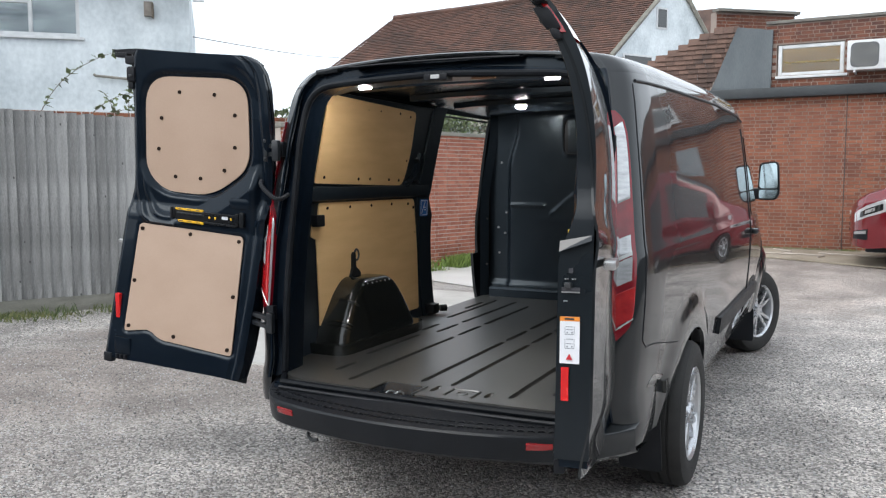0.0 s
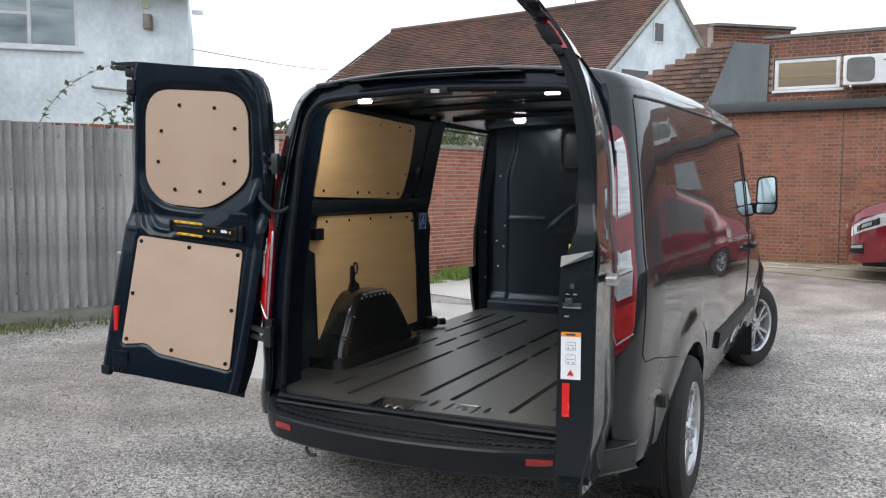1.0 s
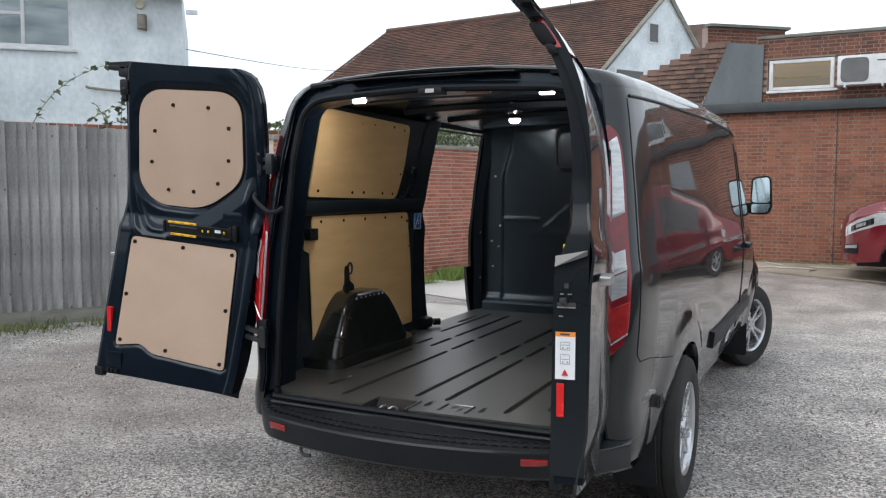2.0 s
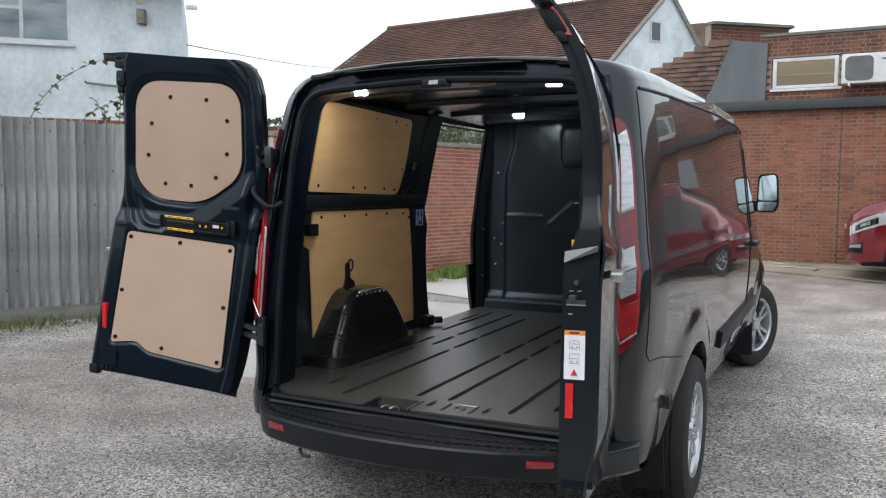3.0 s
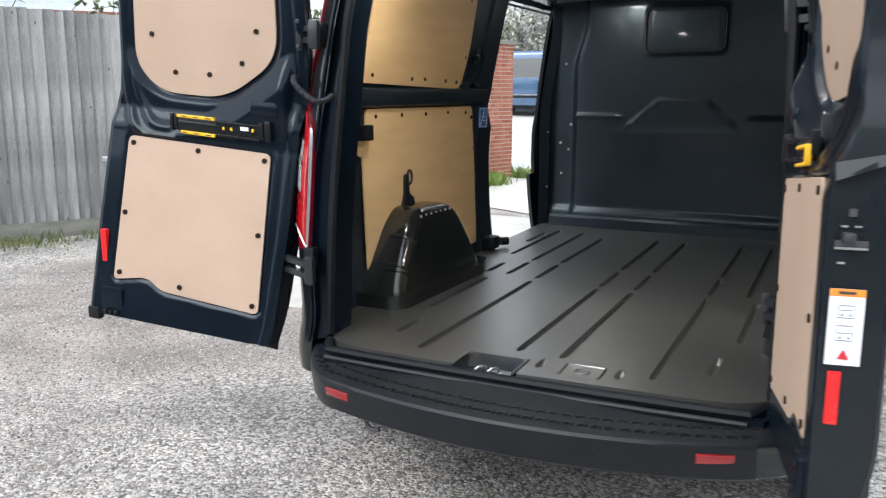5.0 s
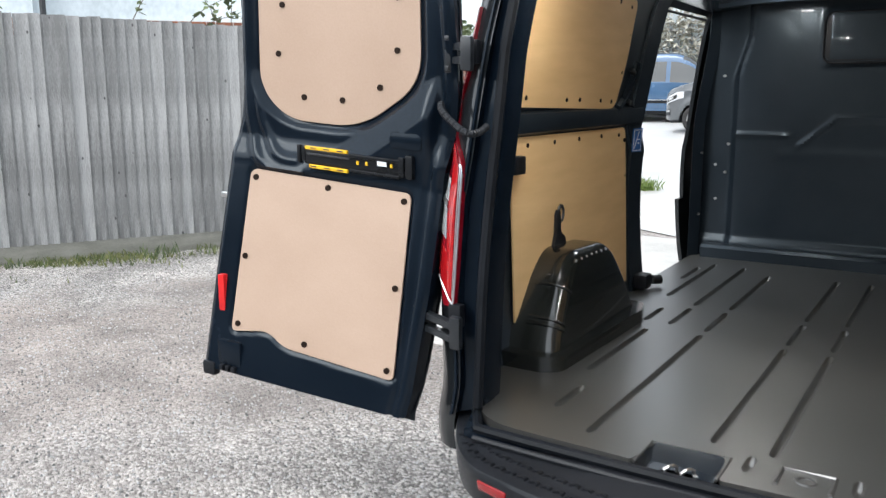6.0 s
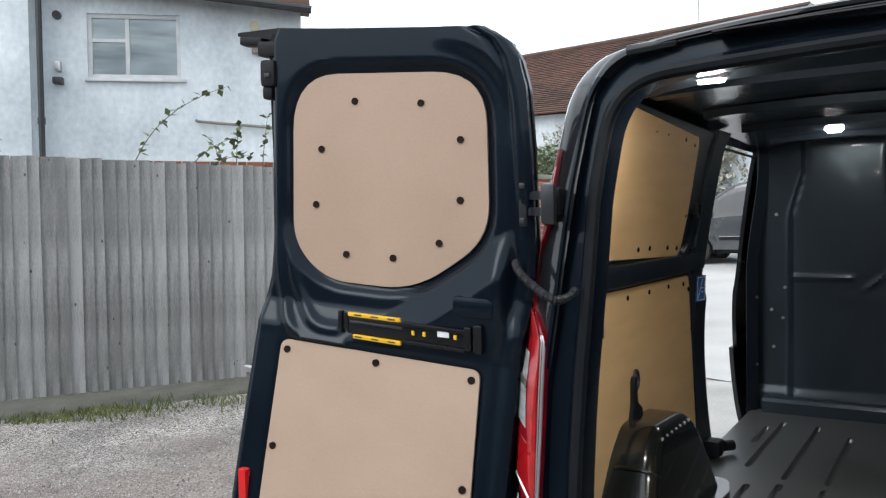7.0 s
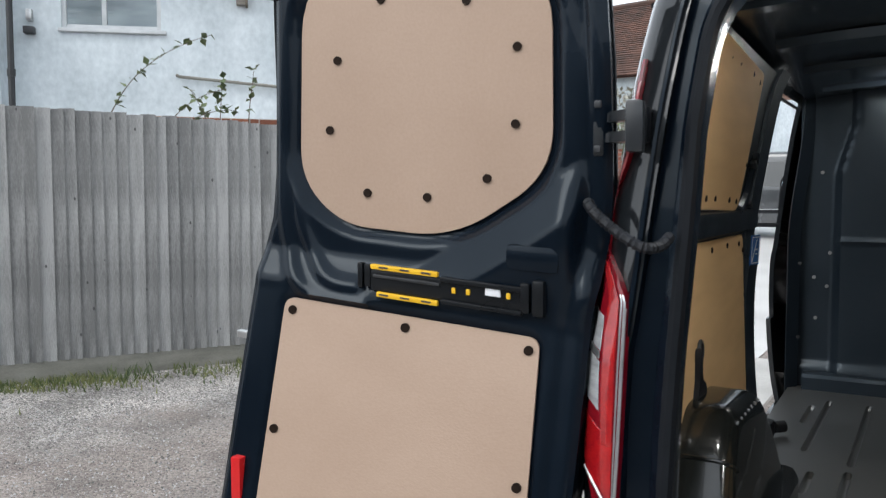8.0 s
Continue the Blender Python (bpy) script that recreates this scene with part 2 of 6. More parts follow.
TILE = surface("clay_roof_tile", (0.060, 0.040, 0.034), (0.150, 0.078, 0.058), 0.85, 0, 0.9, 40, 0.4, island=0.35)
TILEB = surface("mossy_roof_tile", (0.055, 0.034, 0.027), (0.16, 0.095, 0.072), 0.85, 0, 2, 40, 0.4, island=0.4)
LEAD = surface("lead_sheet", (0.070, 0.084, 0.093), (0.125, 0.143, 0.155), 0.6, 0.1, 3, 60, 0.1, stretch=(1, 1, 0.3))
COPING = surface("weathered_coping", (0.10, 0.095, 0.085), (0.20, 0.19, 0.17), 0.85, 0, 4, 60, 0.2)
DARKLEAD = surface("dark_lead", (0.020, 0.025, 0.029), (0.045, 0.051, 0.055), 0.55, 0.1, 3, 60, 0.1)
BLACKP = surface("black_pipe", (0.015, 0.016, 0.018), (0.03, 0.031, 0.033), 0.5, 0, 10, 200, 0.05)
LEAF = surface("green_leaf", (0.06, 0.085, 0.04), (0.16, 0.20, 0.09), 0.55, 0, 3, 60, 0.1, island=0.7)
GRASS = surface("fresh_grass", (0.10, 0.16, 0.03), (0.24, 0.33, 0.08), 0.55, 0, 3, 60, 0.1, island=0.8)
LEAFY = surface("yellow_green_leaf", (0.07, 0.10, 0.03), (0.20, 0.21, 0.08), 0.6, 0, 3, 60, 0.1, island=0.8)
DRYLEAF = surface("pale_dry_leaf", (0.17, 0.16, 0.12), (0.46, 0.44, 0.38), 0.6, 0, 3, 60, 0.1, island=0.9)
STEM = surface("twig", (0.07, 0.06, 0.045), (0.16, 0.13, 0.1), 0.8, 0, 10, 200, 0.2)
REDPAINT = surface("red_car_paint", (0.12, 0.003, 0.008), (0.17, 0.005, 0.012), 0.25, 0.15, 2, 900, 0, coat=1.0)
BLUEPAINT = surface("blue_car_paint", (0.015, 0.06, 0.13), (0.025, 0.08, 0.17), 0.25, 0.2, 2, 900, 0, coat=1.0)
GREYPAINT = surface("grey_car_paint", (0.045, 0.05, 0.055), (0.065, 0.07, 0.075), 0.25, 0.3, 2, 900, 0, coat=1.0)
DOORGREY = surface("pale_grey_door_paint", (0.20, 0.24, 0.26), (0.27, 0.31, 0.33), 0.5, 0, 4, 60, 0.05)
FANGREY = surface("grey_fan_plastic", (0.09, 0.095, 0.10), (0.13, 0.135, 0.14), 0.7, 0, 8, 120, 0.05)
CREAM = surface("faded_cream_plastic", (0.45, 0.42, 0.30), (0.60, 0.56, 0.42), 0.5, 0, 10, 90, 0.02)
RUSTBOX = surface("weathered_box", (0.16, 0.14, 0.12), (0.30, 0.27, 0.24), 0.7, 0, 9, 80, 0.1)
WARMGLINT = surface("warm_reflection", (0.30, 0.15, 0.08), (0.42, 0.23, 0.13), 0.3, 0, 9, 80, 0.0)
MORTARD = surface("dark_mortar", (0.22, 0.175, 0.15), (0.33, 0.27, 0.235), 0.9, 0, 2, 80, 0.4)
WARM = glowing("lit_room", (0.30, 0.17, 0.05), 0.16)
ROOM = surface("dim_room", (0.16, 0.18, 0.19), (0.55, 0.57, 0.58), 0.8, 0, 2.2, 9, 0, stretch=(0.6, 0.6, 2.2))


def add_knots(m):
    """Small dark knots scattered over a timber."""
    n, l = m.node_tree.nodes, m.node_tree.links
    p = n["Principled BSDF"]
    old = p.inputs["Base Color"].links[0].from_socket
    tc, mp, vor, rng_, mul = (n.new("ShaderNodeTexCoord"), n.new("ShaderNodeMapping"), n.new("ShaderNodeTexVoronoi"), n.new("ShaderNodeMapRange"), n.new("ShaderNodeMix"))
    mp.inputs["Scale"].default_value = (1.0, 1.0, 0.6)
    vor.inputs["Scale"].default_value = 8.0
    l.new(tc.outputs["Object"], mp.inputs["Vector"])
    info, off = n.new("ShaderNodeObjectInfo"), n.new("ShaderNodeVectorMath")
    off.operation = 'ADD'
    sc = n.new("ShaderNodeMath")
    sc.operation, sc.inputs[1].default_value = 'MULTIPLY', 40.0
    l.new(info.outputs["Random"], sc.inputs[0])
    l.new(mp.outputs["Vector"], off.inputs[0])
    l.new(sc.outputs[0], off.inputs[1])
    l.new(off.outputs["Vector"], vor.inputs["Vector"])
    rng_.inputs["From Min"].default_value, rng_.inputs["From Max"].default_value = 0.05, 0.085
    rng_.inputs["To Min"].default_value = 0.30
    l.new(vor.outputs["Distance"], rng_.inputs["Value"])
    mul.data_type, mul.blend_type = 'RGBA', 'MULTIPLY'
    mul.inputs["Factor"].default_value = 1.0
    l.new(old, mul.inputs["A"])
    l.new(rng_.outputs["Result"], mul.inputs["B"])
    l.new(mul.outputs["Result"], p.inputs["Base Color"])


add_knots(TIMBER)

# ---- mesh helpers ----
def part(name, bm, material, parent=None, label="", smooth=0.6, local=None):
    bmesh.ops.recalc_face_normals(bm, faces=bm.faces)
    me = bpy.data.meshes.new(name)
    bm.to_mesh(me)
    bm.free()
    me.materials.append(material)
    if smooth:
        me.shade_smooth()
        me.set_sharp_from_angle(angle=smooth)
    ob = new(name, me)
    if parent:
        ob.parent = parent
    if local:
        ob.matrix_basis = local
    if label:
        ob["label"] = label
    return ob


def thing(name, label, category, group="", kind="", at=None):
    ob = new(name)
    ob.empty_display_size = 0.1
    if at:
        ob.matrix_world = at
    return tagged(ob, label, category, group, kind)


def add_box(bm, lo, hi, bevel=0.0, m=None):
    r = bmesh.ops.create_cube(bm, size=1)
    vs = r["verts"]
    for v in vs:
        v.co = Vector([(lo[i] + hi[i]) / 2 + v.co[i] * (hi[i] - lo[i]) for i in range(3)])
    if bevel:
        es = {e for v in vs for e in v.link_edges}
        out = bmesh.ops.bevel(bm, geom=list(es), offset=bevel, segments=2, affect='EDGES', profile=0.6)
        vs = list({v for f in out["faces"] for v in f.verts} | {v for v in vs if v.is_valid})
    if m:
        bmesh.ops.transform(bm, matrix=m, verts=vs)
    return vs


def box(lo, hi, bevel=0.0, m=None):
    bm = bmesh.new()
    add_box(bm, lo, hi, bevel, m)
    return bm


def add_rod(bm, a, b, r, seg=10, r2=None):
    a, b = Vector(a), Vector(b)
    d = b - a
    m = Matrix.Translation((a + b) / 2) @ d.to_track_quat('Z', 'Y').to_matrix().to_4x4()
    return bmesh.ops.create_cone(bm, cap_ends=True, segments=seg, radius1=r, radius2=r if r2 is None else r2, depth=d.length, matrix=m)["verts"]


def rod(a, b, r, seg=10, r2=None):
    bm = bmesh.new()
    add_rod(bm, a, b, r, seg, r2)
    return bm


def add_tube(bm, pts, r, seg=8, closed=False):
    pts = [Vector(p) for p in pts]
    n = len(pts)
    rings = []
    up, s = Vector((0.123, 0.2, 1)).normalized(), None
    for i, p in enumerate(pts):
        a = pts[i - 1] if (i or closed) else pts[i]
        b = pts[(i + 1) % n] if (i < n - 1 or closed) else pts[i]
        t = (b - a).normalized()
        if s is None:
            s = t.cross(up if t.cross(up).length > 0.3 else Vector((1, 0, 0)))
        s = (s - t * s.dot(t)).normalized()
        w = s.cross(t)
        rr = r(i / max(n - 1, 1)) if callable(r) else r
        rings.append([bm.verts.new(p + rr * (math.cos(k * 2 * math.pi / seg) * s + math.sin(k * 2 * math.pi / seg) * w)) for k in range(seg)])
    for i in range(n if closed else n - 1):
        A, B = rings[i], rings[(i + 1) % n]
        if i == n - 1:
            turn = min(range(seg), key=lambda q: (B[q].co - A[0].co).length)
            B = B[turn:] + B[:turn]
        for k in range(seg):
            bm.faces.new((A[k], A[(k + 1) % seg], B[(k + 1) % seg], B[k]))
    if not closed:
        bm.faces.new(rings[0])
        bm.faces.new(rings[-1])


def tube(pts, r, seg=8, closed=False):
    bm = bmesh.new()
    add_tube(bm, pts, r, seg, closed)
    return bm


def sheet(f, us, vs, skip=None, thick=0.0):
    """A grid of points f(u, v), open or with a thickness along its normals."""
    bm = bmesh.new()
    g = [[bm.verts.new(f(u, v)) for v in vs] for u in us]
    for i in range(len(us) - 1):
        for j in range(len(vs) - 1):
            if skip and skip((us[i] + us[i + 1]) / 2, (vs[j] + vs[j + 1]) / 2):
                continue
            bm.faces.new((g[i][j], g[i + 1][j], g[i + 1][j + 1], g[i][j + 1]))
    for v in [v for v in bm.verts if not v.link_faces]:
        bm.verts.remove(v)
    if thick:
        bmesh.ops.recalc_face_normals(bm, faces=bm.faces)
        bmesh.ops.solidify(bm, geom=list(bm.faces), thickness=thick)
    return bm


def prism(outline, depth, to, bevel=0.0):
    """An outline of (a, b) pairs given a thickness; to(a, b, c) puts it in space."""
    bm = bmesh.new()
    lo = [bm.verts.new((a, b, 0)) for a, b in outline]
    bm.faces.new(lo)
    r = bmesh.ops.extrude_face_region(bm, geom=list(bm.faces))
    for v in r["geom"]:
        if isinstance(v, bmesh.types.BMVert):
            v.co.z = depth
    if bevel:
        es = [e for e in bm.edges if abs(e.verts[0].co.z - depth) < 1e-6 and abs(e.verts[1].co.z - depth) < 1e-6]
        bmesh.ops.bevel(bm, geom=es, offset=bevel, segments=2, affect='EDGES')
    for v in bm.verts:
        v.co = Vector(to(*v.co))
    return bm


def rounded(pts, r, seg=5):
    """A polygon with its corners rounded; r is one radius, or one for each corner."""
    out = []
    n = len(pts)
    for i, p in enumerate(pts):
        p, a, b = Vector(p), Vector(pts[i - 1]), Vector(pts[(i + 1) % n])
        rr = r[i] if isinstance(r, (list, tuple)) else r
        da, db = (a - p), (b - p)
        k = min(rr, da.length * 0.49, db.length * 0.49)
        p0, p1 = p + da.normalized() * k, p + db.normalized() * k
        for j in range(seg + 1):
            t = j / seg
            out.append(tuple((1 - t) ** 2 * p0 + 2 * t * (1 - t) * p + t * t * p1))
    return out


def smooth_step(a, b, x):
    t = min(max((x - a) / (b - a), 0.0), 1.0)
    return t * t * (3 - 2 * t)


def ticks(a, b, n):
    return [a + (b - a) * i / n for i in range(n + 1)]


# ---- the van ----
def spline(table, sub=4):
    """Points of a smooth line through (x, y) pairs."""
    out = []
    n = len(table)
    for i in range(n - 1):
        p0, p1, p2, p3 = (Vector(table[max(min(k, n - 1), 0)]) for k in (i - 1, i, i + 1, i + 2))
        for j in range(sub):
            t = j / sub
            out.append(0.5 * (2 * p1 + (p2 - p0) * t + (2 * p0 - 5 * p1 + 4 * p2 - p3) * t * t + (3 * p1 - p0 - 3 * p2 + p3) * t ** 3))
    out.append(Vector(table[-1]))
    return [tuple(p) for p in out]


PROFILE = spline([(0.92, 0.40), (0.955, 0.55), (0.978, 0.75), (0.988, 0.95), (0.985, 1.12), (0.972, 1.20), (0.942, 1.45), (0.914, 1.65), (0.895, 1.76), (0.872, 1.845), (0.825, 1.902), (0.73, 1.928), (0.50, 1.944), (0.25, 1.953), (0.0, 1.957)])
SIDE_END = next(i for i, p in enumerate(PROFILE) if p[1] > 1.835)
WIDE = ((0, 0.015, 0.04, 0.08, 0.13, 0.22, 0.34, 3.2, 3.7, 4.2, 4.75, 5.05, 5.22, 5.30), (0.892, 0.926, 0.956, 0.974, 0.984, 0.993, 1.0, 1.0, 0.997, 0.985, 0.94, 0.86, 0.74, 0.6))
HIGH = ((0, 0.5, 2.0, 3.0, 3.3, 3.5, 4.45, 5.05, 5.22, 5.30), (1.952, 1.96, 1.985, 1.985, 1.95, 1.87, 1.18, 0.98, 0.85, 0.72))
LEAN = ((0.40, 0.55, 0.85, 1.2, 1.6, 1.8, 1.94), (0.05, 0.055, 0.075, 0.115, 0.17, 0.215, 0.27))
AXLES, WHEEL_R, ARCH_R = (1.0, 4.3), 0.338, 0.405


def rear_y(z, x=0.0):
    """Where the rear face lies at a height; it runs forward towards its corners."""
    return float(np.interp(z, *LEAN)) + 0.15 * min(abs(x) / 0.9, 0.83) ** 3


def taper(y):
    """How the body draws in towards its tail: straight, with a soft start."""
    d = 1.9 - y
    return 1 - 0.04 * (0 if d < -0.3 else (d + 0.3) ** 2 / 1.2 if d < 0.3 else d)


def hull(y, i, out=0.0, side=1):
    """The point of the outer skin at length y and place i of the profile."""
    x, z = PROFILE[i]
    top = float(np.interp(y, *HIGH))
    crease = min(1.12, 0.62 * top)
    zz = 0.40 + (z - 0.40) * (crease - 0.40) / 0.72 if z < 1.12 else crease + (z - 1.12) * (top - crease) / 0.837
    xx = x * float(np.interp(y, *WIDE)) * taper(y)
    along = y + rear_y(z, xx) * max(0, 1 - y / 0.8)
    xx += 0.045 * (1 - smooth_step(0.25, 0.62, along)) * (1 - smooth_step(0.44, 0.62, zz))
    for a in AXLES:
        xx += 0.026 * (1 - smooth_step(0.45, 0.585, math.hypot(along - a, zz - 0.335))) * (1 - smooth_step(0.88, 0.96, zz))
    return Vector((side * (xx + out), along, zz))


def skin_at(y, z, out=0.0, side=1):
    i = min(range(SIDE_END + 1), key=lambda k: abs(PROFILE[k][1] - z))
    j = i + 1 if PROFILE[i][1] <= z else i - 1
    j = max(j, 0)
    a, b = hull(y, i, out, side), hull(y, j, out, side)
    t = (z - PROFILE[i][1]) / ((PROFILE[j][1] - PROFILE[i][1]) or 1)
    return a.lerp(b, t)


HULL_Y = sorted(set([round(v, 3) for v in [0, 0.007, 0.015, 0.025, 0.04, 0.06, 0.08, 0.105, 0.13, 0.2, 0.3] + ticks(0.36, 1.5, 66) + ticks(1.6, 3.7, 24) + ticks(3.8, 4.85, 50) + [5.0, 5.08, 5.15, 5.2, 5.24, 5.27, 5.3]]))


def lower_edge(y):
    """Height of the body's lower edge, round the wheel arches."""
    z = 0.375 if y < 0.75 else 0.40
    for a in AXLES:
        if abs(y - a) < ARCH_R:
            z = max(z, 0.335 + math.sqrt(ARCH_R ** 2 - (y - a) ** 2))
    return z


def side_skin(side, opening=None):
    """One side of the body from sill to gutter, with its wheel arches and any door opening."""
    bm = bmesh.new()
    g = {}
    for y in HULL_Y:
        crease = min(1.12, 0.62 * float(np.interp(y, *HIGH)))
        y_true = hull(y, 6, 0, side).y
        low = 0.40 + (lower_edge(y_true) - 0.40) * 0.72 / (crease - 0.40)
        for i in range(SIDE_END + 1):
            z = PROFILE[i][1]
            z = low + (z - 0.40) * (1.12 - low) / 0.72 if z < 1.12 else z
            g[y, i] = bm.verts.new(skin_at(y, z, 0, side))
    for y, y2 in zip(HULL_Y, HULL_Y[1:]):
        for i in range(SIDE_END):
            corners = [g[c] for c in ((y, i), (y2, i), (y2, i + 1), (y, i + 1))]
            c = (corners[0].co + corners[2].co) / 2
            if opening and opening(c.y, c.z):
                continue
            bm.faces.new(corners)
    for v in [v for v in bm.verts if not v.link_faces]:
        bm.verts.remove(v)
    return bm


def thicken(bm, inward, thick):
    """Gives a one-sided sheet a back, moved by inward(co)."""
    bmesh.ops.recalc_face_normals(bm, faces=bm.faces)
    r = bmesh.ops.extrude_face_region(bm, geom=list(bm.faces))
    for v in r["geom"]:
        if isinstance(v, bmesh.types.BMVert):
            v.co += inward(v.co) * thick
    return bm


def wheel(parent, x, y, side, steer=0.0):
    """A tyre with grooves on a ten-spoke alloy rim, its face towards side."""
    at = pose(x, y, WHEEL_R, 0, 0, steer) @ pose(0, 0, 0, 0, 90 * side, 0)
    prof = [(0.215, -0.10), (0.235, -0.108), (0.29, -0.112), (0.322, -0.10), (0.336, -0.075), (0.338, -0.045), (0.331, -0.042), (0.331, -0.034), (0.338, -0.031), (0.338, -0.006), (0.331, -0.003), (0.331, 0.005), (0.338, 0.008), (0.338, 0.036), (0.331, 0.039), (0.331, 0.047), (0.337, 0.05), (0.335, 0.078), (0.322, 0.10), (0.29, 0.112), (0.235, 0.108), (0.215, 0.10)]
    tyre = part("tyre", sheet(lambda a, k: Vector((prof[k][0] * math.cos(a), prof[k][0] * math.sin(a), prof[k][1])), ticks(0, 2 * math.pi, 56), range(len(prof))), TYRE, parent, "black road tyre", local=at)
    bmr = sheet(lambda a, k: Vector(([0.219, 0.214, 0.200, 0.185, 0.182][k] * math.cos(a), [0.219, 0.214, 0.200, 0.185, 0.182][k] * math.sin(a), [0.098, 0.104, 0.094, 0.05, -0.08][k])), ticks(0, 2 * math.pi, 48), range(5))
    for s in range(10):
        a = s * math.pi / 5 + (0.12 if s % 2 else -0.12)
        add_box(bmr, (0.045, -0.013, 0.062), (0.205, 0.013, 0.088), 0.006, Matrix.Rotation(a, 4, 'Z'))
    bmesh.ops.create_cone(bmr, cap_ends=True, segments=24, radius1=0.062, radius2=0.05, depth=0.045, matrix=Matrix.Translation((0, 0, 0.075)))
    for s in range(5):
        a = s * 2 * math.pi / 5
        add_rod(bmr, (0.038 * math.cos(a), 0.038 * math.sin(a), 0.09), (0.038 * math.cos(a), 0.038 * math.sin(a), 0.106), 0.009, 6)
    part("rim", bmr, ALLOY, tyre, "silver multi-spoke alloy rim")
    disc = bmesh.new()
    bmesh.ops.create_cone(disc, cap_ends=True, segments=32, radius1=0.182, radius2=0.182, depth=0.02, matrix=Matrix.Translation((0, 0, 0.0)))
    part("brake_disc", disc, DARKSTEEL, tyre)
    return tyre


VAN = thing("panel_van", "dark grey metallic panel van with both rear doors open on gravel", "van", at=pose(0.02, 0, 0))

# outer skins
def slide_opening(y, z):
    return 1.96 < y < 2.93 - 0.10 * (1 - smooth_step(0.5, 1.3, z)) and 0.47 < z < 1.86


right = side_skin(1)
part("body_side", thicken(right, lambda c: Vector((-1, 0, 0)), 0.02), PAINT, VAN, "glossy dark grey side panel")
left = side_skin(-1, slide_opening)
part("body_side", thicken(left, lambda c: Vector((1, 0, 0)), 0.02), PAINT, VAN, "glossy dark grey side panel with an open sliding door way")

# roof, bonnet and windscreen run on from the gutter line
def roof_point(y, k):
    i = SIDE_END + (len(PROFILE) - 1 - SIDE_END) - abs(k)
    return hull(y, i, 0, 1 if k >= 0 else -1)


ROOF_K = list(range(-(len(PROFILE) - 1 - SIDE_END), len(PROFILE) - SIDE_END))
roof = sheet(roof_point, HULL_Y, ROOF_K)
part("roof", thicken(roof, lambda c: Vector((0, 0, -1)), 0.018), PAINT, VAN, "glossy dark grey roof and bonnet")
nose = bmesh.new()
ring = [hull(5.3, i, 0, 1) for i in range(len(PROFILE))] + [hull(5.3, i, 0, -1) for i in range(len(PROFILE) - 2, -1, -1)]
nose.faces.new([nose.verts.new(p) for p in ring])
part("front_panel", nose, PAINT, VAN)
for side in (1, -1):
    part("gutter_strip", tube([skin_at(y, 1.812, 0.001, side) for y in ticks(0.13, 3.25, 40)], 0.007, 6), RUBBER, VAN, "black roof gutter strip")
    # cab side window, as a dark pane just proud of the skin
    part("cab_window", sheet(lambda y, z, s=side: skin_at(y, z, 0.004, s), ticks(3.2, 4.15, 14), ticks(1.17, 1.70, 10), thick=0.003), DARKGLASS, VAN, "dark cab door window")
part("windscreen", sheet(lambda y, k: roof_point(y, k) + Vector((0, 0.003, 0.004)), ticks(3.45, 4.4, 10), ROOF_K[4:-4], thick=0.003), DARKGLASS, VAN, "sloping dark windscreen")

# shut lines and rubbing strip on the driver's side
part("door_moulding", sheet(lambda y, z: skin_at(y, z, 0.018, 1), ticks(1.78, 3.72, 12), ticks(0.575, 0.665, 3), thick=0.018), PLASTIC, VAN, "black side rubbing moulding")
for y in (3.08, 4.02):
    part("shut_line", tube([skin_at(y, z, 0.0015, 1) for z in ticks(0.5, 1.74, 24)], 0.004, 5), RUBBER, VAN)
part("shut_line", tube([skin_at(0.10, z, 0.0005, 1) for z in ticks(1.80, 0.815, 24)] + [skin_at(y, 0.780 + 0.035 * max(0, (0.15 - y) / 0.05) ** 2 - 0.05 * smooth_step(0.2, 0.7, y), 0.0005, 1) for y in ticks(0.105, 0.66, 14)], 0.003, 6), RUBBER, VAN)
handle = box((0, -0.11, -0.02), (0.045, 0.11, 0.02), 0.014)
part("cab_door_handle", handle, PAINT, VAN, local=Matrix.Translation(skin_at(3.22, 1.06, 0.0, 1)))
MARKER = ((0.20, 0.607), (0.29, 0.650), (0.49, 0.618), (0.38, 0.586))


def marker_point(u, v):
    a, b, c, d = (Vector(p) for p in MARKER)
    y, z = a.lerp(d, u).lerp(b.lerp(c, u), v)
    return skin_at(y, z, 0.002 - 0.003 * (u in (0, 1) or v in (0, 1)), 1)


lens = sheet(marker_point, [0, 0.04] + ticks(0.1, 0.9, 8) + [0.96, 1], [0, 0.1, 0.5, 0.9, 1])
part("side_marker", lens, DARKGLASS, VAN, "dark lens on the bumper corner")

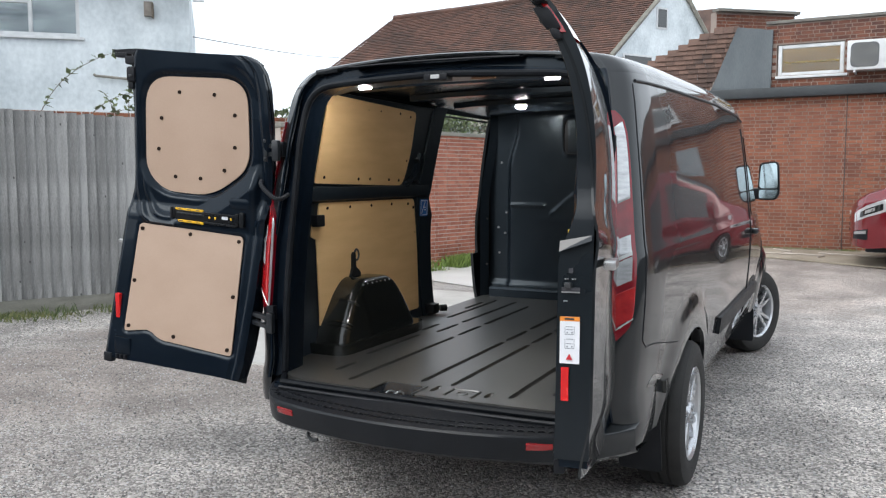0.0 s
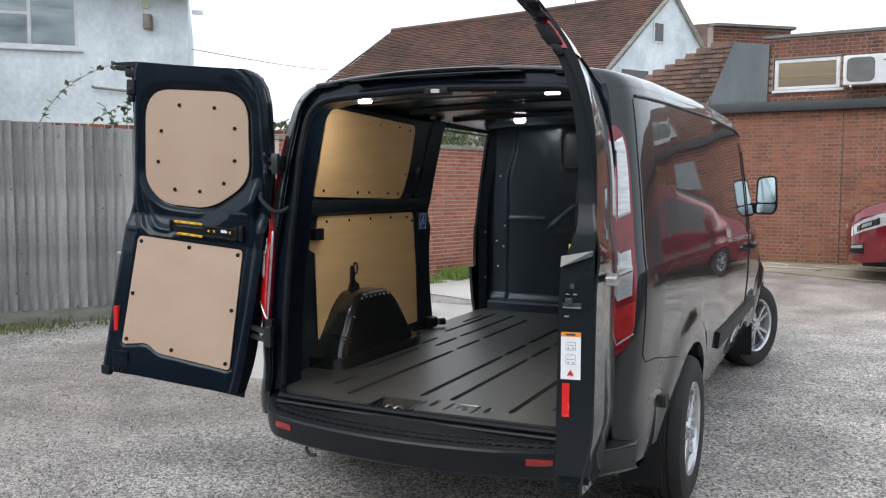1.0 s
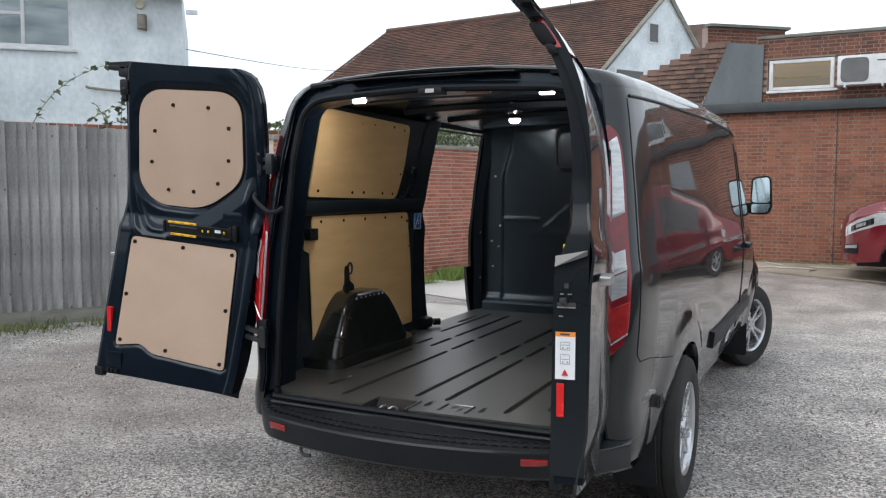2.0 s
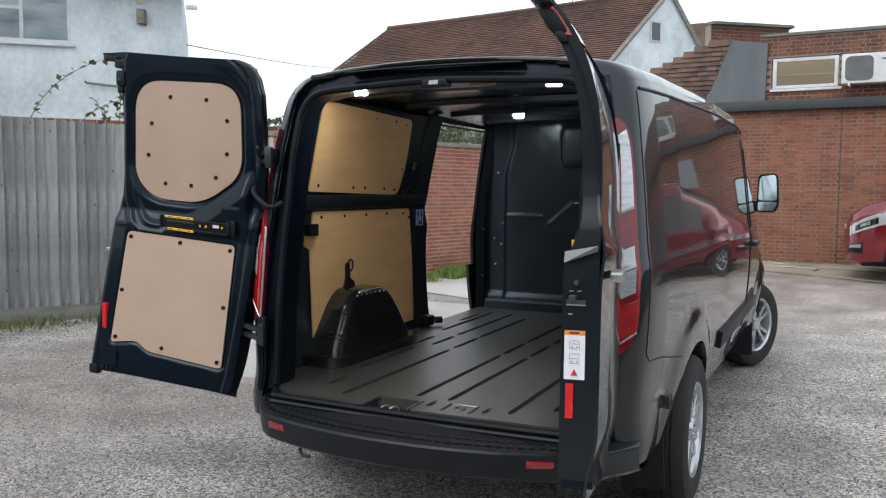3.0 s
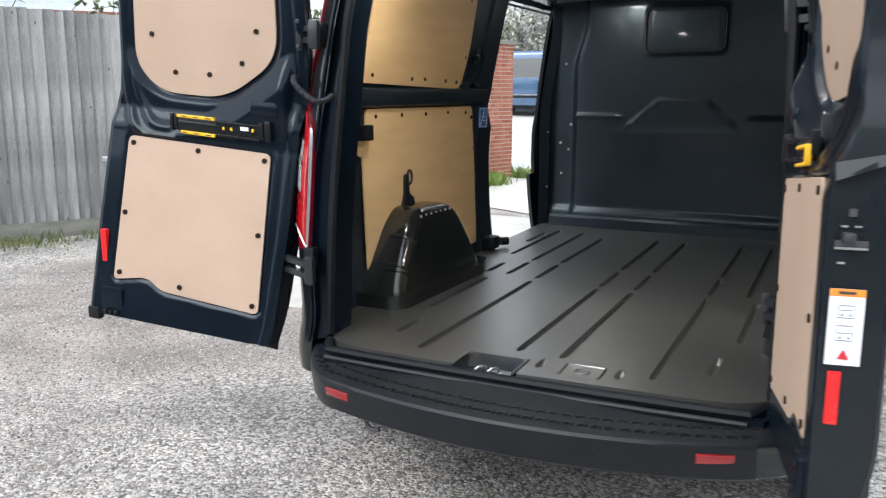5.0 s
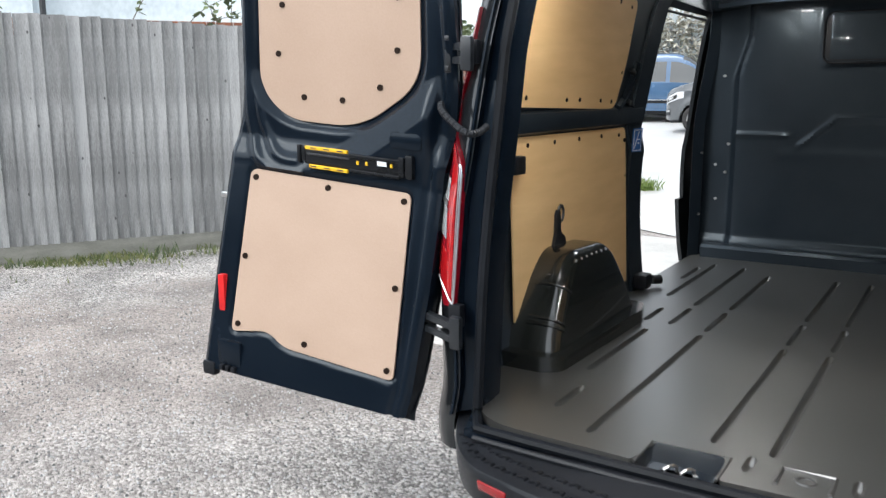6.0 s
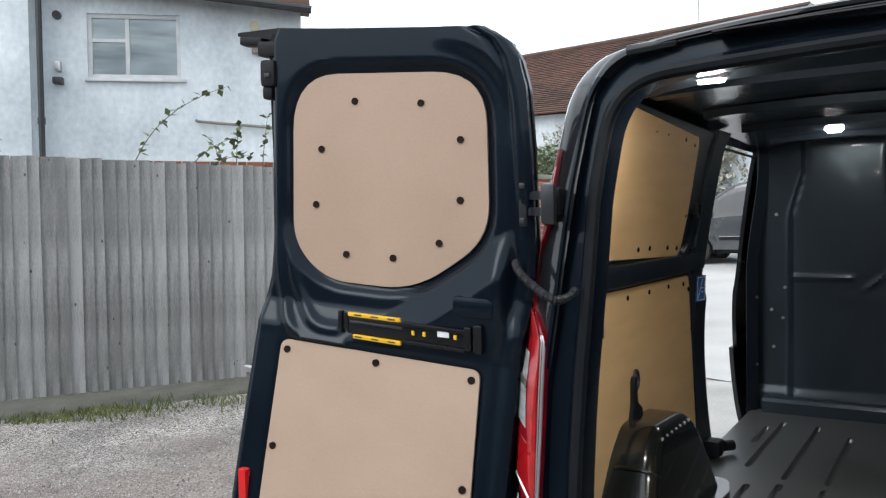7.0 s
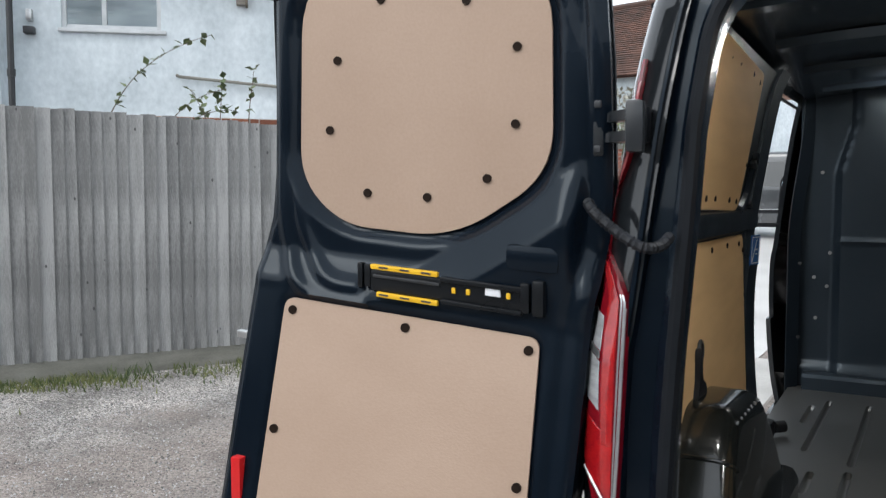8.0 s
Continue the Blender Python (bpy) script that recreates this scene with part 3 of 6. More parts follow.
# mirrors
for side in (1, -1):
    base = skin_at(3.90, 1.25, -0.07, side)
    arm = part("door_mirror", box((-0.06, -0.03, -0.06), (0.14, 0.04, 0.04), 0.02), PLASTIC, VAN, "black door mirror", local=Matrix.Translation(base + Vector((0.03 * side, 0, 0.235))) @ Matrix.Scale(0.86, 4))
    shell = prism(rounded([(-0.085, -0.165), (0.07, -0.165), (0.10, -0.10), (0.085, 0.15), (0.06, 0.18), (-0.075, 0.165)], 0.04), 0.09, lambda a, b, c, s=side: (s * a, c, b), 0.025)
    part("mirror_housing", shell, PLASTIC, arm, local=Matrix.Translation((side * 0.12, -0.02, 0.10)))
    g1 = prism(rounded([(-0.07, -0.06), (0.085, -0.06), (0.072, 0.145), (0.055, 0.165), (-0.06, 0.15)], 0.03), 0.004, lambda a, b, c, s=side: (s * a, -c, b))
    part("mirror_glass", g1, MIRROR, arm, local=Matrix.Translation((side * 0.12, -0.022, 0.10)) @ pose(0, -0.016, 0, -5))
    g2 = prism(rounded([(-0.07, -0.15), (0.06, -0.15), (0.083, -0.095), (0.083, -0.072), (-0.07, -0.072)], 0.02), 0.004, lambda a, b, c, s=side: (s * a, -c, b))
    part("wide_angle_glass", g2, MIRROR, arm, local=Matrix.Translation((side * 0.12, -0.022, 0.10)) @ pose(0, -0.016, 0, -5))

# rear frame: rings from the skin's edge in to the load opening
OPEN_W, OPEN_LO, OPEN_HI = 0.712, 0.530, 1.855


def opening_point(i):
    x, z = PROFILE[i]
    if z < 1.55:
        return Vector((OPEN_W - 0.022 * smooth_step(0.9, 1.6, z), 0, max(z, OPEN_LO)))
    a = (i - next(k for k, p in enumerate(PROFILE) if p[1] >= 1.55)) / (len(PROFILE) - 1 - next(k for k, p in enumerate(PROFILE) if p[1] >= 1.55))
    w = OPEN_W - 0.022
    pts = rounded([(w, 1.55), (w - 0.03, OPEN_HI - 0.02), (0.0, OPEN_HI + 0.005)], [0, 0.14, 0], 14)[15:30]
    line = [(w, 1.55)] + pts + [(0.0, OPEN_HI + 0.005)]
    ds = [0]
    for p, q in zip(line, line[1:]):
        ds.append(ds[-1] + math.dist(p, q))
    d = a * ds[-1]
    return Vector((float(np.interp(d, ds, [p[0] for p in line])), 0, float(np.interp(d, ds, [p[1] for p in line]))))


def frame_ring(i, k):
    """Ring k of the rear frame at place i: 0 at the skin's edge, 7 inside the load space."""
    a = hull(0, i, 0, 1)
    b = opening_point(i)
    t, dy = ((0, 0), (0.06, -0.010), (0.14, -0.008), (0.22, 0.028), (0.62, 0.036), (0.68, 0.018), (0.97, 0.012), (1.0, 0.03), (0.97, 0.10), (0.86, 0.16))[k]
    p = a.lerp(b, t)
    p.y = a.y + (rear_y(p.z, p.x) - a.y) * min(1, t / 0.2) + dy
    return p


I0 = next(i for i, p in enumerate(PROFILE) if p[1] > 0.5)
IROOF = next(i for i, p in enumerate(PROFILE) if p[1] > 1.85)
for side in (1, -1):
    ring_at = lambda i, k, s=side: Vector((s * frame_ring(i, k).x, frame_ring(i, k).y, frame_ring(i, k).z))
    part("corner_panel", sheet(ring_at, range(I0, IROOF + 1), range(4)), INNER, VAN, "dark rear corner panel")
    part("roof_edge", sheet(ring_at, range(IROOF, len(PROFILE)), range(4)), PAINT, VAN, "glossy grey rear edge of the roof")
    bm = sheet(ring_at, range(I0, len(PROFILE)), range(3, 10))
    part("rear_frame", bm, INNER, VAN, "dark painted rear door frame")
seal = [frame_ring(i, 6) + Vector((-0.004, -0.008, 0)) for i in range(I0, len(PROFILE))]
loop = seal + [Vector((-p.x, p.y, p.z)) for p in reversed(seal[:-1])]
low = [Vector((x, 0.052 - 0.022 * (1 - (x / 0.7) ** 2), 0.524)) for x in ticks(-0.66, 0.66, 18)]
part("door_seal", tube(loop + low, 0.015, 8, True), SEAL, VAN, "black rubber door seal round the load opening")
part("sill_seal", tube([p + Vector((0, -0.026, -0.018)) for p in low], 0.009, 8), RUBBER, VAN, "second black seal line along the sill")
# roof end strip above the opening
part("roof_strip", sheet(lambda x, k: Vector((x, rear_y(1.93) + [0.0, -0.012, -0.010, 0.03][k] - 0.02 * (1 - (x / 0.6) ** 2) + 0.0, 1.906 + [0.0, 0.001, 0.005, 0.009][k] + 0.012 * (1 - (x / 0.6) ** 2))), ticks(-0.42, 0.38, 20), range(4), thick=0.006), RUBBER, VAN, "black strip along the roof's rear edge")
for side in (1, -1):
    part("roof_bracket", box((-0.06, -0.03, -0.012), (0.06, 0.03, 0.012), 0.006), PAINT, VAN, local=pose(side * 0.57, rear_y(1.9, 0.57) + 0.03, 1.912, 0, 4 * side, 0))

# tail lamps on the rear corners
def corner_line(b, start):
    """The line round the rear corner at height b, from start on the rear face out and forward along the side: (distance, x, y)."""
    edge = skin_at(0, b)
    pts = [Vector((x, rear_y(b, x) - 0.010)) for x in ticks(start, edge.x - 0.02, 5)]
    pts += [skin_at(y, b, 0.002).to_2d() for y in (0.004, 0.015, 0.03, 0.05, 0.08, 0.12, 0.17, 0.25)]
    pts = [Vector(q) for q in spline([tuple(q) for q in pts], 4)]
    out, far = [], 0.0
    for k, q in enumerate(pts):
        far += (q - pts[k - 1]).length if k else 0.0
        out.append((far, q.x, q.y))
    return out


def tail_lamp(side):
    lines = {}
    low = 0.820 if side > 0 else 0.835

    def outer(b):
        """How far the lamp reaches round the corner, the far one; the near one by its half width."""
        if side > 0:
            return float(np.interp(b, (0.820, 0.86, 0.92, 1.10, 1.50, 1.60, 1.66, 1.69), (-0.010, 0.030, 0.046, 0.050, 0.046, 0.042, 0.030, 0.0)))
        return float(np.interp(b, (0.835, 0.93, 1.10, 1.30, 1.50, 1.62, 1.68), (0.832, 0.868, 0.883, 0.873, 0.846, 0.824, 0.806)))

    def inner(b):
        """The inner edge, drawn in at the hinge."""
        return float(np.interp(b, (0.835, 0.95, 1.235, 1.283, 1.32, 1.42, 1.50, 1.665), (0.793, 0.790, 0.788, 0.814, 0.840, 0.838, 0.805, 0.788)))

    def surf(q, b, c):
        """A place on the lamp: q of its width across, at height b, c proud of the corner."""
        if side < 0:
            full = float(np.interp(b, [p[1] for p in PROFILE[:44]], [p[0] for p in PROFILE[:44]])) * 0.895
            a = inner(b) + (outer(b) - inner(b)) * q
            c += 0.018
            return Vector((-a - 0.15 * c, rear_y(b, a) + 0.010 - c + float(np.interp(a / full, (0.918, 0.95, 0.978, 0.994, 1.01), (0, 0.012, 0.03, 0.06, 0.09))), b))
        key = round(b, 4)
        if key not in lines:
            lines[key] = corner_line(b, 0.745)
        line = lines[key]
        far = q * (line[24][0] + outer(b))
        d, xs, ys = zip(*line)
        x, y = float(np.interp(far, d, xs)), float(np.interp(far, d, ys))
        ahead, back = [(float(np.interp(far + e, d, xs)), float(np.interp(far + e, d, ys))) for e in (0.014, -0.014)]
        n = Vector((ahead[1] - back[1], back[0] - ahead[0])).normalized()
        return Vector((x + n.x * c, y + n.y * c, b))

    body = part("tail_lamp", sheet(lambda q, z: surf(q, z, 0.012 if 0.01 < q < 0.99 else -0.006), [0, 0.012, 0.05] + ticks(0.1, 0.9, 12) + [0.95, 0.988, 1.0], [low, low + 0.004] + ticks(0.85, 1.67, 40) + [1.684, 1.688]), REDLENS, VAN, "red and clear tail lamp")

    def piece(name, q0, q1, lo, hi, mat, c0, n=12, slope=0.0):
        """A lens from q0 to q1 across the lamp, its ends climbing by slope towards the outside."""
        def at(q, k):
            z = min(1.672, max(low + 0.010, lo + (hi - lo) * k + slope * q))
            return surf(q, z, c0 - (0.0012 if k in (0, 1) or q in (q0, q1) else 0.0))
        bm = sheet(at, [q0, q0 + 0.012] + ticks(q0 + 0.03, q1 - 0.03, 6) + [q1 - 0.012, q1] if q1 - q0 > 0.1 else ticks(q0, q1, 3), [0, 0.01] + ticks(0.04, 0.96, n) + [0.99, 1])
        return part(name, bm, mat, body)
    piece("red_strip", *((0.03, 0.22) if side < 0 else (0.03, 0.42)), 1.32, 1.645, PINKLENS, 0.0135)
    piece("clear_lens", *((0.25, 0.80) if side < 0 else (0.45, 0.90)), 1.31, 1.600, CLEARLENS, 0.0145, slope=0.05)
    piece("red_arrow", 0.16, 0.42, 1.20, 1.29, BRIGHTRED, 0.016, 4, 0.05)
    if side < 0:
        piece("red_strip", 0.16, 0.46, 0.965, 1.22, BRIGHTRED, 0.015)
    for q0, q1 in ((0.0, 0.045), (0.075, 0.115)):
        piece("lens_border", q0, q1, 0.86, 1.245, ALLOY, 0.016)
    edge = 0.52 if side < 0 else 0.14
    piece("clear_lens", edge, 0.86, 1.110, 1.175, CLEARLENS, 0.0145, 6, 0.05)
    piece("clear_lens", edge, 0.86, 0.995, 1.085, CLEARLENS, 0.0145, 6, 0.06)
    piece("lens_strip", edge, 0.86, 1.090, 1.104, STEEL, 0.018, 2, 0.06)
    piece("red_lens", 0.14, 0.97, low + 0.020, 0.965, BRIGHTRED, 0.0145, 6, 0.06)
    rim = [surf(0.02, b, 0.013) for b in ticks(1.22, 0.85, 8)] + [surf(q, low + 0.007 + 0.075 * q ** 1.5, 0.013) for q in ticks(0.05, 1, 8)]
    part("lamp_rim", tube(rim, 0.0035, 6), STEEL, body, "bright rim")
    return body


for side in (1, -1):
    tail_lamp(side)
    for z in (0.81, 1.56):
        part("hinge_plate", box((-0.020, -0.016, -0.034), (0.022, 0.016, 0.034), 0.007), PLASTIC, VAN, local=Matrix.Translation((0.755 if side > 0 else -0.792, rear_y(z, 0.77) - 0.01, z)))

# bumper with its tread step
def bumper_edge(x):
    a = abs(x)
    y = -0.205 + 0.27 * a * a
    if a > 0.55:
        y += 3.4 * (a - 0.55) ** 3 if x > 0 else 3.2 * (a - 0.55) ** 2
    return y


def bumper_point(x, k):
    off, z = ((0.26, 0.515), (0.20, 0.512), (0.17, 0.498), (0.02, 0.494), (0.005, 0.490), (0.0, 0.481), (0.002, 0.463), (0.006, 0.430), (0.016, 0.392), (0.05, 0.372), (0.22, 0.362))[k]
    return Vector((x, bumper_edge(x) + off, z + 0.006 * (0.494 - min(z, 0.494)) / 0.06 * max(0, (abs(x) - 0.6) / 0.27) ** 2))


BX = [0.0105 + 0.8825 * math.sin(a) for a in ticks(-math.pi / 2, math.pi / 2, 60)]
bumper = part("rear_bumper", sheet(bumper_point, [x for x in BX if x < 0.72], range(4, 11)), BUMPER, VAN, "grey rear bumper with a tread step")
part("bumper_corner", sheet(bumper_point, [max(x for x in BX if x < 0.72)] + [x for x in BX if x >= 0.72], range(11)), PAINT, bumper, "body-coloured bumper corner")
part("tread_step", sheet(bumper_point, [x for x in BX if x < 0.72], range(5)), PLASTIC, bumper, "black tread step")
stud = prism([(-0.014, -0.012), (0, -0.004), (0.014, -0.012), (0.014, 0.006), (0, 0.014), (-0.014, 0.006)], 0.006, lambda a, b, c: (a, b, c), 0.002)
first = part("tread_stud", stud, PLASTIC, bumper)
for k in range(38):
    for row in range(2):
        x = -0.70 + k * 0.037 + row * 0.0185
        ob = first if k + row == 0 else new("tread_stud", first.data)
        ob.parent, ob.matrix_basis = bumper, pose(x, bumper_edge(x) + 0.050 + 0.055 * row, 0.4935, 0, 0, 30 * x)
for s in (1, -1):
    x = 0.60 if s > 0 else -0.515
    refl = part("bumper_reflector", box((-0.05, -0.006, -0.014), (0.05, 0.006, 0.014), 0.005), BUMPREF, bumper, "dark red bumper reflector", local=pose(x, bumper_edge(x) + 0.006, 0.452, 14, 0, 24 if s > 0 else -15))
for x in (-0.28, 0.30):
    part("parking_sensor", rod((0, 0, 0), (0, -0.008, 0), 0.011, 14), BUMPER, bumper, local=Matrix.Translation((x, bumper_edge(x) + 0.012, 0.455)))
part("tow_eye", tube([(0.04 * math.cos(a), 0.02 * math.sin(a), 0.03 * math.sin(a)) for a in ticks(0, 5.2, 12)], 0.008, 6), DARKSTEEL, VAN, local=Matrix.Translation((-0.45, 0.0, 0.335)))
part("underbody", box((-0.62, 0.34, 0.26), (0.62, 5.0, 0.47), 0.03), PLASTIC, VAN)
for y in AXLES:
    for s in (1, -1):
        arch = sheet(lambda a, x, yy=y: Vector((x, yy + 0.425 * math.cos(a), 0.335 + 0.425 * math.sin(a))), ticks(0.25, math.pi - 0.25, 18), [0.70 * s, 0.885 * s], thick=0.01)
        part("wheel_arch_liner", arch, PLASTIC, VAN)
for s in (1, -1):
    wheel(VAN, 0.865 * s, AXLES[0], s)
    wheel(VAN, 0.865 * s, AXLES[1], s, -25)
    part("mud_flap", prism(rounded([(0.72, 0.17), (0.905, 0.17), (0.895, 0.46), (0.72, 0.46)], 0.02), 0.012, lambda a, b, c, q=s: (q * a, 0.60 + c - 0.10 * (b - 0.3), b)), RUBBER, VAN, "black mud flap")
    part("mud_flap", prism(rounded([(0.74, 0.16), (0.955, 0.16), (0.95, 0.42), (0.74, 0.42)], 0.02), 0.012, lambda a, b, c, q=s: (q * a, 3.86 + c, b)), RUBBER, VAN, "black mud flap")

# load floor
floor_pts = rounded([(-0.66, 0.075), (-0.22, 0.055), (-0.20, 0.19), (-0.02, 0.19), (0.0, 0.05), (0.66, 0.075), (0.84, 0.34), (0.88, 2.87), (-0.88, 2.87), (-0.84, 0.34)], [0.11, 0.01, 0.015, 0.015, 0.01, 0.11, 0.06, 0.02, 0.02, 0.06])
RIBS = [(-0.375, 0.15, 1.24), (-0.375, 1.30, 1.62), (-0.375, 1.68, 2.45), (-0.53, 0.28, 0.49), (-0.58, 0.64, 1.22), (-0.525, 1.33, 1.62), (-0.525, 1.68, 2.6), (-0.63, 1.34, 1.57), (-0.68, 1.79, 2.62), (-0.735, 2.18, 2.5),
        (-0.07, 0.26, 1.22), (-0.07, 1.27, 1.59), (-0.07, 1.65, 2.5), (0.08, 0.25, 1.21), (0.08, 1.27, 1.59), (0.08, 1.65, 2.5), (0.38, 0.17, 1.25), (0.38, 1.31, 1.63), (0.38, 1.69, 2.5), (0.57, 0.66, 1.25), (0.53, 0.28, 0.47), (0.53, 1.33, 2.5),
        (0.04, 0.13, 0.23), (0.285, 0.13, 0.22), (0.68, 1.79, 2.62)]


def groove_rim(x, a, b, w=0.0125):
    return [(x - w, a + 0.02), (x - w * 0.45, a + 0.003), (x + w * 0.45, a + 0.003), (x + w, a + 0.02), (x + w, b - 0.02), (x + w * 0.45, b - 0.003), (x - w * 0.45, b - 0.003), (x - w, b - 0.02)]


def liner_mesh():
    """The liner's top with a slot for each groove, and a turned-down edge."""
    loops = [[Vector((*p, 0.540)) for p in floor_pts]] + [[Vector((*p, 0.540)) for p in groove_rim(*rib)] for rib in RIBS]
    bm = bmesh.new()
    vs = [bm.verts.new(p) for line in loops for p in line]
    for tri in tessellate_polygon(loops):
        bm.faces.new([vs[k] for k in tri])
    n = len(floor_pts)
    lip = [bm.verts.new((x, y, 0.5385)) for x, y in floor_pts]
    foot = [bm.verts.new((x, y, 0.508)) for x, y in floor_pts]
    for k in range(n):
        bm.faces.new((vs[k], vs[(k + 1) % n], lip[(k + 1) % n], lip[k]))
        bm.faces.new((lip[k], lip[(k + 1) % n], foot[(k + 1) % n], foot[k]))
    return bm


liner = part("floor_liner", liner_mesh(), LINER, VAN, "scuffed dark moulded load floor liner with long grooves", smooth=0.7)
for x, a, b in RIBS:
    n = 0.5 * (b - a)
    channel = sheet(lambda v, u: Vector((0.014 * u * (1 if abs(v) < 0.99 else 0.5), v * n, -0.018 * (1 - abs(u) ** 3) * (1 if abs(v) < 0.99 else 0.0) + 0.0006)), [-1, -1 + 0.025 / n, 0, 1 - 0.025 / n, 1], ticks(-1, 1, 8))
    part("groove", channel, LINER, liner, local=Matrix.Translation((x, (a + b) / 2, 0.540)))
frame_pts = [(0.115, 0.10), (0.115, 0.20), (0.235, 0.20), (0.235, 0.10)]
part("raised_frame", tube([(a, b, 0.541) for a, b in frame_pts[0:4]], 0.006, 6), LINER, liner)
part("raised_ring", tube([(0.175 + 0.022 * math.cos(a), 0.15 + 0.022 * math.sin(a), 0.541) for a in ticks(0, 2 * math.pi, 16)[:-1]], 0.004, 5, True), LINER, liner)
# lock recess in the sill
part("sill", prism([(-0.70, 0.04), (0.70, 0.04), (0.80, 0.30), (0.80, 2.9), (-0.80, 2.9), (-0.80, 0.30)], 0.09, lambda a, b, c: (a, b - 0.04 * (1 - min(1, (a / 0.7) ** 2)) * (1 if b < 0.1 else 0), 0.425 + c)), INNER, VAN, "painted steel load sill")
lock = part("lock_recess", sheet(lambda x, k: Vector((x * (1, 1, 0.80, 0.74)[k] - 0.108, (0.192, 0.186, 0.118, 0.03)[k], (0.5405, 0.538, 0.512, 0.508)[k])), ticks(-0.098, 0.098, 10), range(4)), RECESS, VAN, "moulded recess in the sill for the door lock", smooth=0.5)
for e in (-1, 1):
    part("recess_side", sheet(lambda k, y, e=e: Vector((-0.108 + e * (0.098, 0.098, 0.076)[k], y, (0.5405, 0.538, 0.508)[k])), range(3), ticks(0.04, 0.186, 4)), RECESS, lock)
    part("recess_rim", tube([(-0.108 + e * 0.101, 0.045, 0.5405), (-0.108 + e * 0.101, 0.188, 0.5415)], 0.0045, 6), LINER, lock)
part("striker_plate", box((-0.155, 0.055, 0.509), (-0.058, 0.102, 0.515), 0.002), STEEL, lock, "bright steel striker plate")
for x in (-0.135, -0.092):
    part("striker_loop", tube([(x, 0.062, 0.514), (x, 0.062, 0.530), (x + 0.008, 0.068, 0.537), (x + 0.016, 0.08, 0.537), (x + 0.022, 0.092, 0.530), (x + 0.022, 0.092, 0.514)], 0.0042, 8), STEEL, lock, "bright steel striker loop")
for x in (-0.146, -0.066):
    part("striker_bolt", rod((x, 0.09, 0.514), (x, 0.09, 0.519), 0.007, 8), STEEL, lock)

# wheel arch boxes inside
ARCH_SIDE = rounded([(0.565, 0.545), (0.605, 0.65), (0.745, 0.835), (0.835, 0.897), (1.17, 0.886), (1.295, 0.73), (1.385, 0.545)], [0.0, 0.06, 0.05, 0.06, 0.08, 0.10, 0.0], 5)


def arch_box(side):
    """A moulded cover: a trapezoid side drawn out from the wall, with a wide rounded edge and a foot flange."""
    n = len(ARCH_SIDE)
    normals = []
    for k in range(n):
        d = Vector(ARCH_SIDE[min(k + 1, n - 1)]) - Vector(ARCH_SIDE[max(k - 1, 0)])
        normals.append(Vector((d.y, -d.x)).normalized())
    R = 0.050

    def ring(k, j):
        """Point k of the side outline on ring j, from the wall to the face towards the load."""
        a = j * math.pi / 12 if j else 0.0
        inset = R * (1 - math.cos(a)) if j else 0.0
        x = 0.93 if j == 0 else 0.765 - R * math.sin(a)
        y, z = Vector(ARCH_SIDE[k]) + normals[k] * inset
        x -= 0.045 * (0.87 - z) / 0.32
        return Vector((side * x, y, max(z, 0.541)))

    bm = bmesh.new()
    g = [[bm.verts.new(ring(k, j)) for k in range(n)] for j in range(7)]
    for j in range(6):
        for k in range(n - 1):
            bm.faces.new((g[j][k], g[j][k + 1], g[j + 1][k + 1], g[j + 1][k]))
    bm.faces.new(g[6])
    ob = part("wheel_arch_box", bm, ARCHBLACK, VAN, "shiny black moulded wheel arch cover", smooth=0.9)
    foot = rounded([(0.93, 0.528), (0.69, 0.528), (0.643, 0.575), (0.630, 1.30), (0.665, 1.43), (0.93, 1.43)], [0, 0.05, 0.04, 0.03, 0.04, 0], 4)
    part("foot_flange", prism(foot, 0.052, lambda a, b, c: (side * a, b, 0.5405 + c), 0.002), ARCHBLACK, ob, smooth=0.6)
    ks = [min(range(n // 2), key=lambda q: abs(ARCH_SIDE[q][1] - z)) for z in (0.675, 0.735, 0.79)]
    for k in ks:
        part("bead", tube([ring(k, 0).lerp(ring(k, 1), 0.55)] + [ring(k, j) for j in range(1, 7)], 0.006, 8), ARCHBLACK, ob)
    top = [k for k in range(n) if ARCH_SIDE[k][1] > 0.878]
    for t in ticks(0, 1, 6):
        p = ring(top[0], 4).lerp(ring(top[-1], 4), t)
        part("rivet", rod(p + Vector((0, 0, -0.004)), p + Vector((-side * 0.002, 0, 0.004)), 0.005, 8), ALLOY, ob)
    return ob


arch_box(-1)
arch_box(1)
bracket = part("lashing_bracket", prism(rounded([(-0.05, 0.0), (0.06, 0.0), (0.05, 0.03), (0.010, 0.05), (0.004, 0.12), (-0.006, 0.14), (-0.022, 0.12), (-0.022, 0.05)], 0.012), 0.02, lambda a, b, c: (-0.83 - c, 0.94 + a, 0.888 + b), 0.005), RUBBER, VAN, "black load lashing bracket")
part("lashing_loop", tube([(-0.845, 0.975 + 0.022 * math.cos(a), 1.005 + 0.03 * math.sin(a)) for a in ticks(0, 2 * math.pi, 14)[:-1]], 0.006, 6, True), DARKSTEEL, bracket)

# side walls inside
def wall_x(z, y=2.0):
    base = float(np.interp(z, [p[1] for p in PROFILE[:SIDE_END + 6]], [p[0] for p in PROFILE[:SIDE_END + 6]]))
    return base * taper(y) - 0.05 - 0.03 * smooth_step(1.30, 1.15, z) * smooth_step(0.4, 1.2, y)


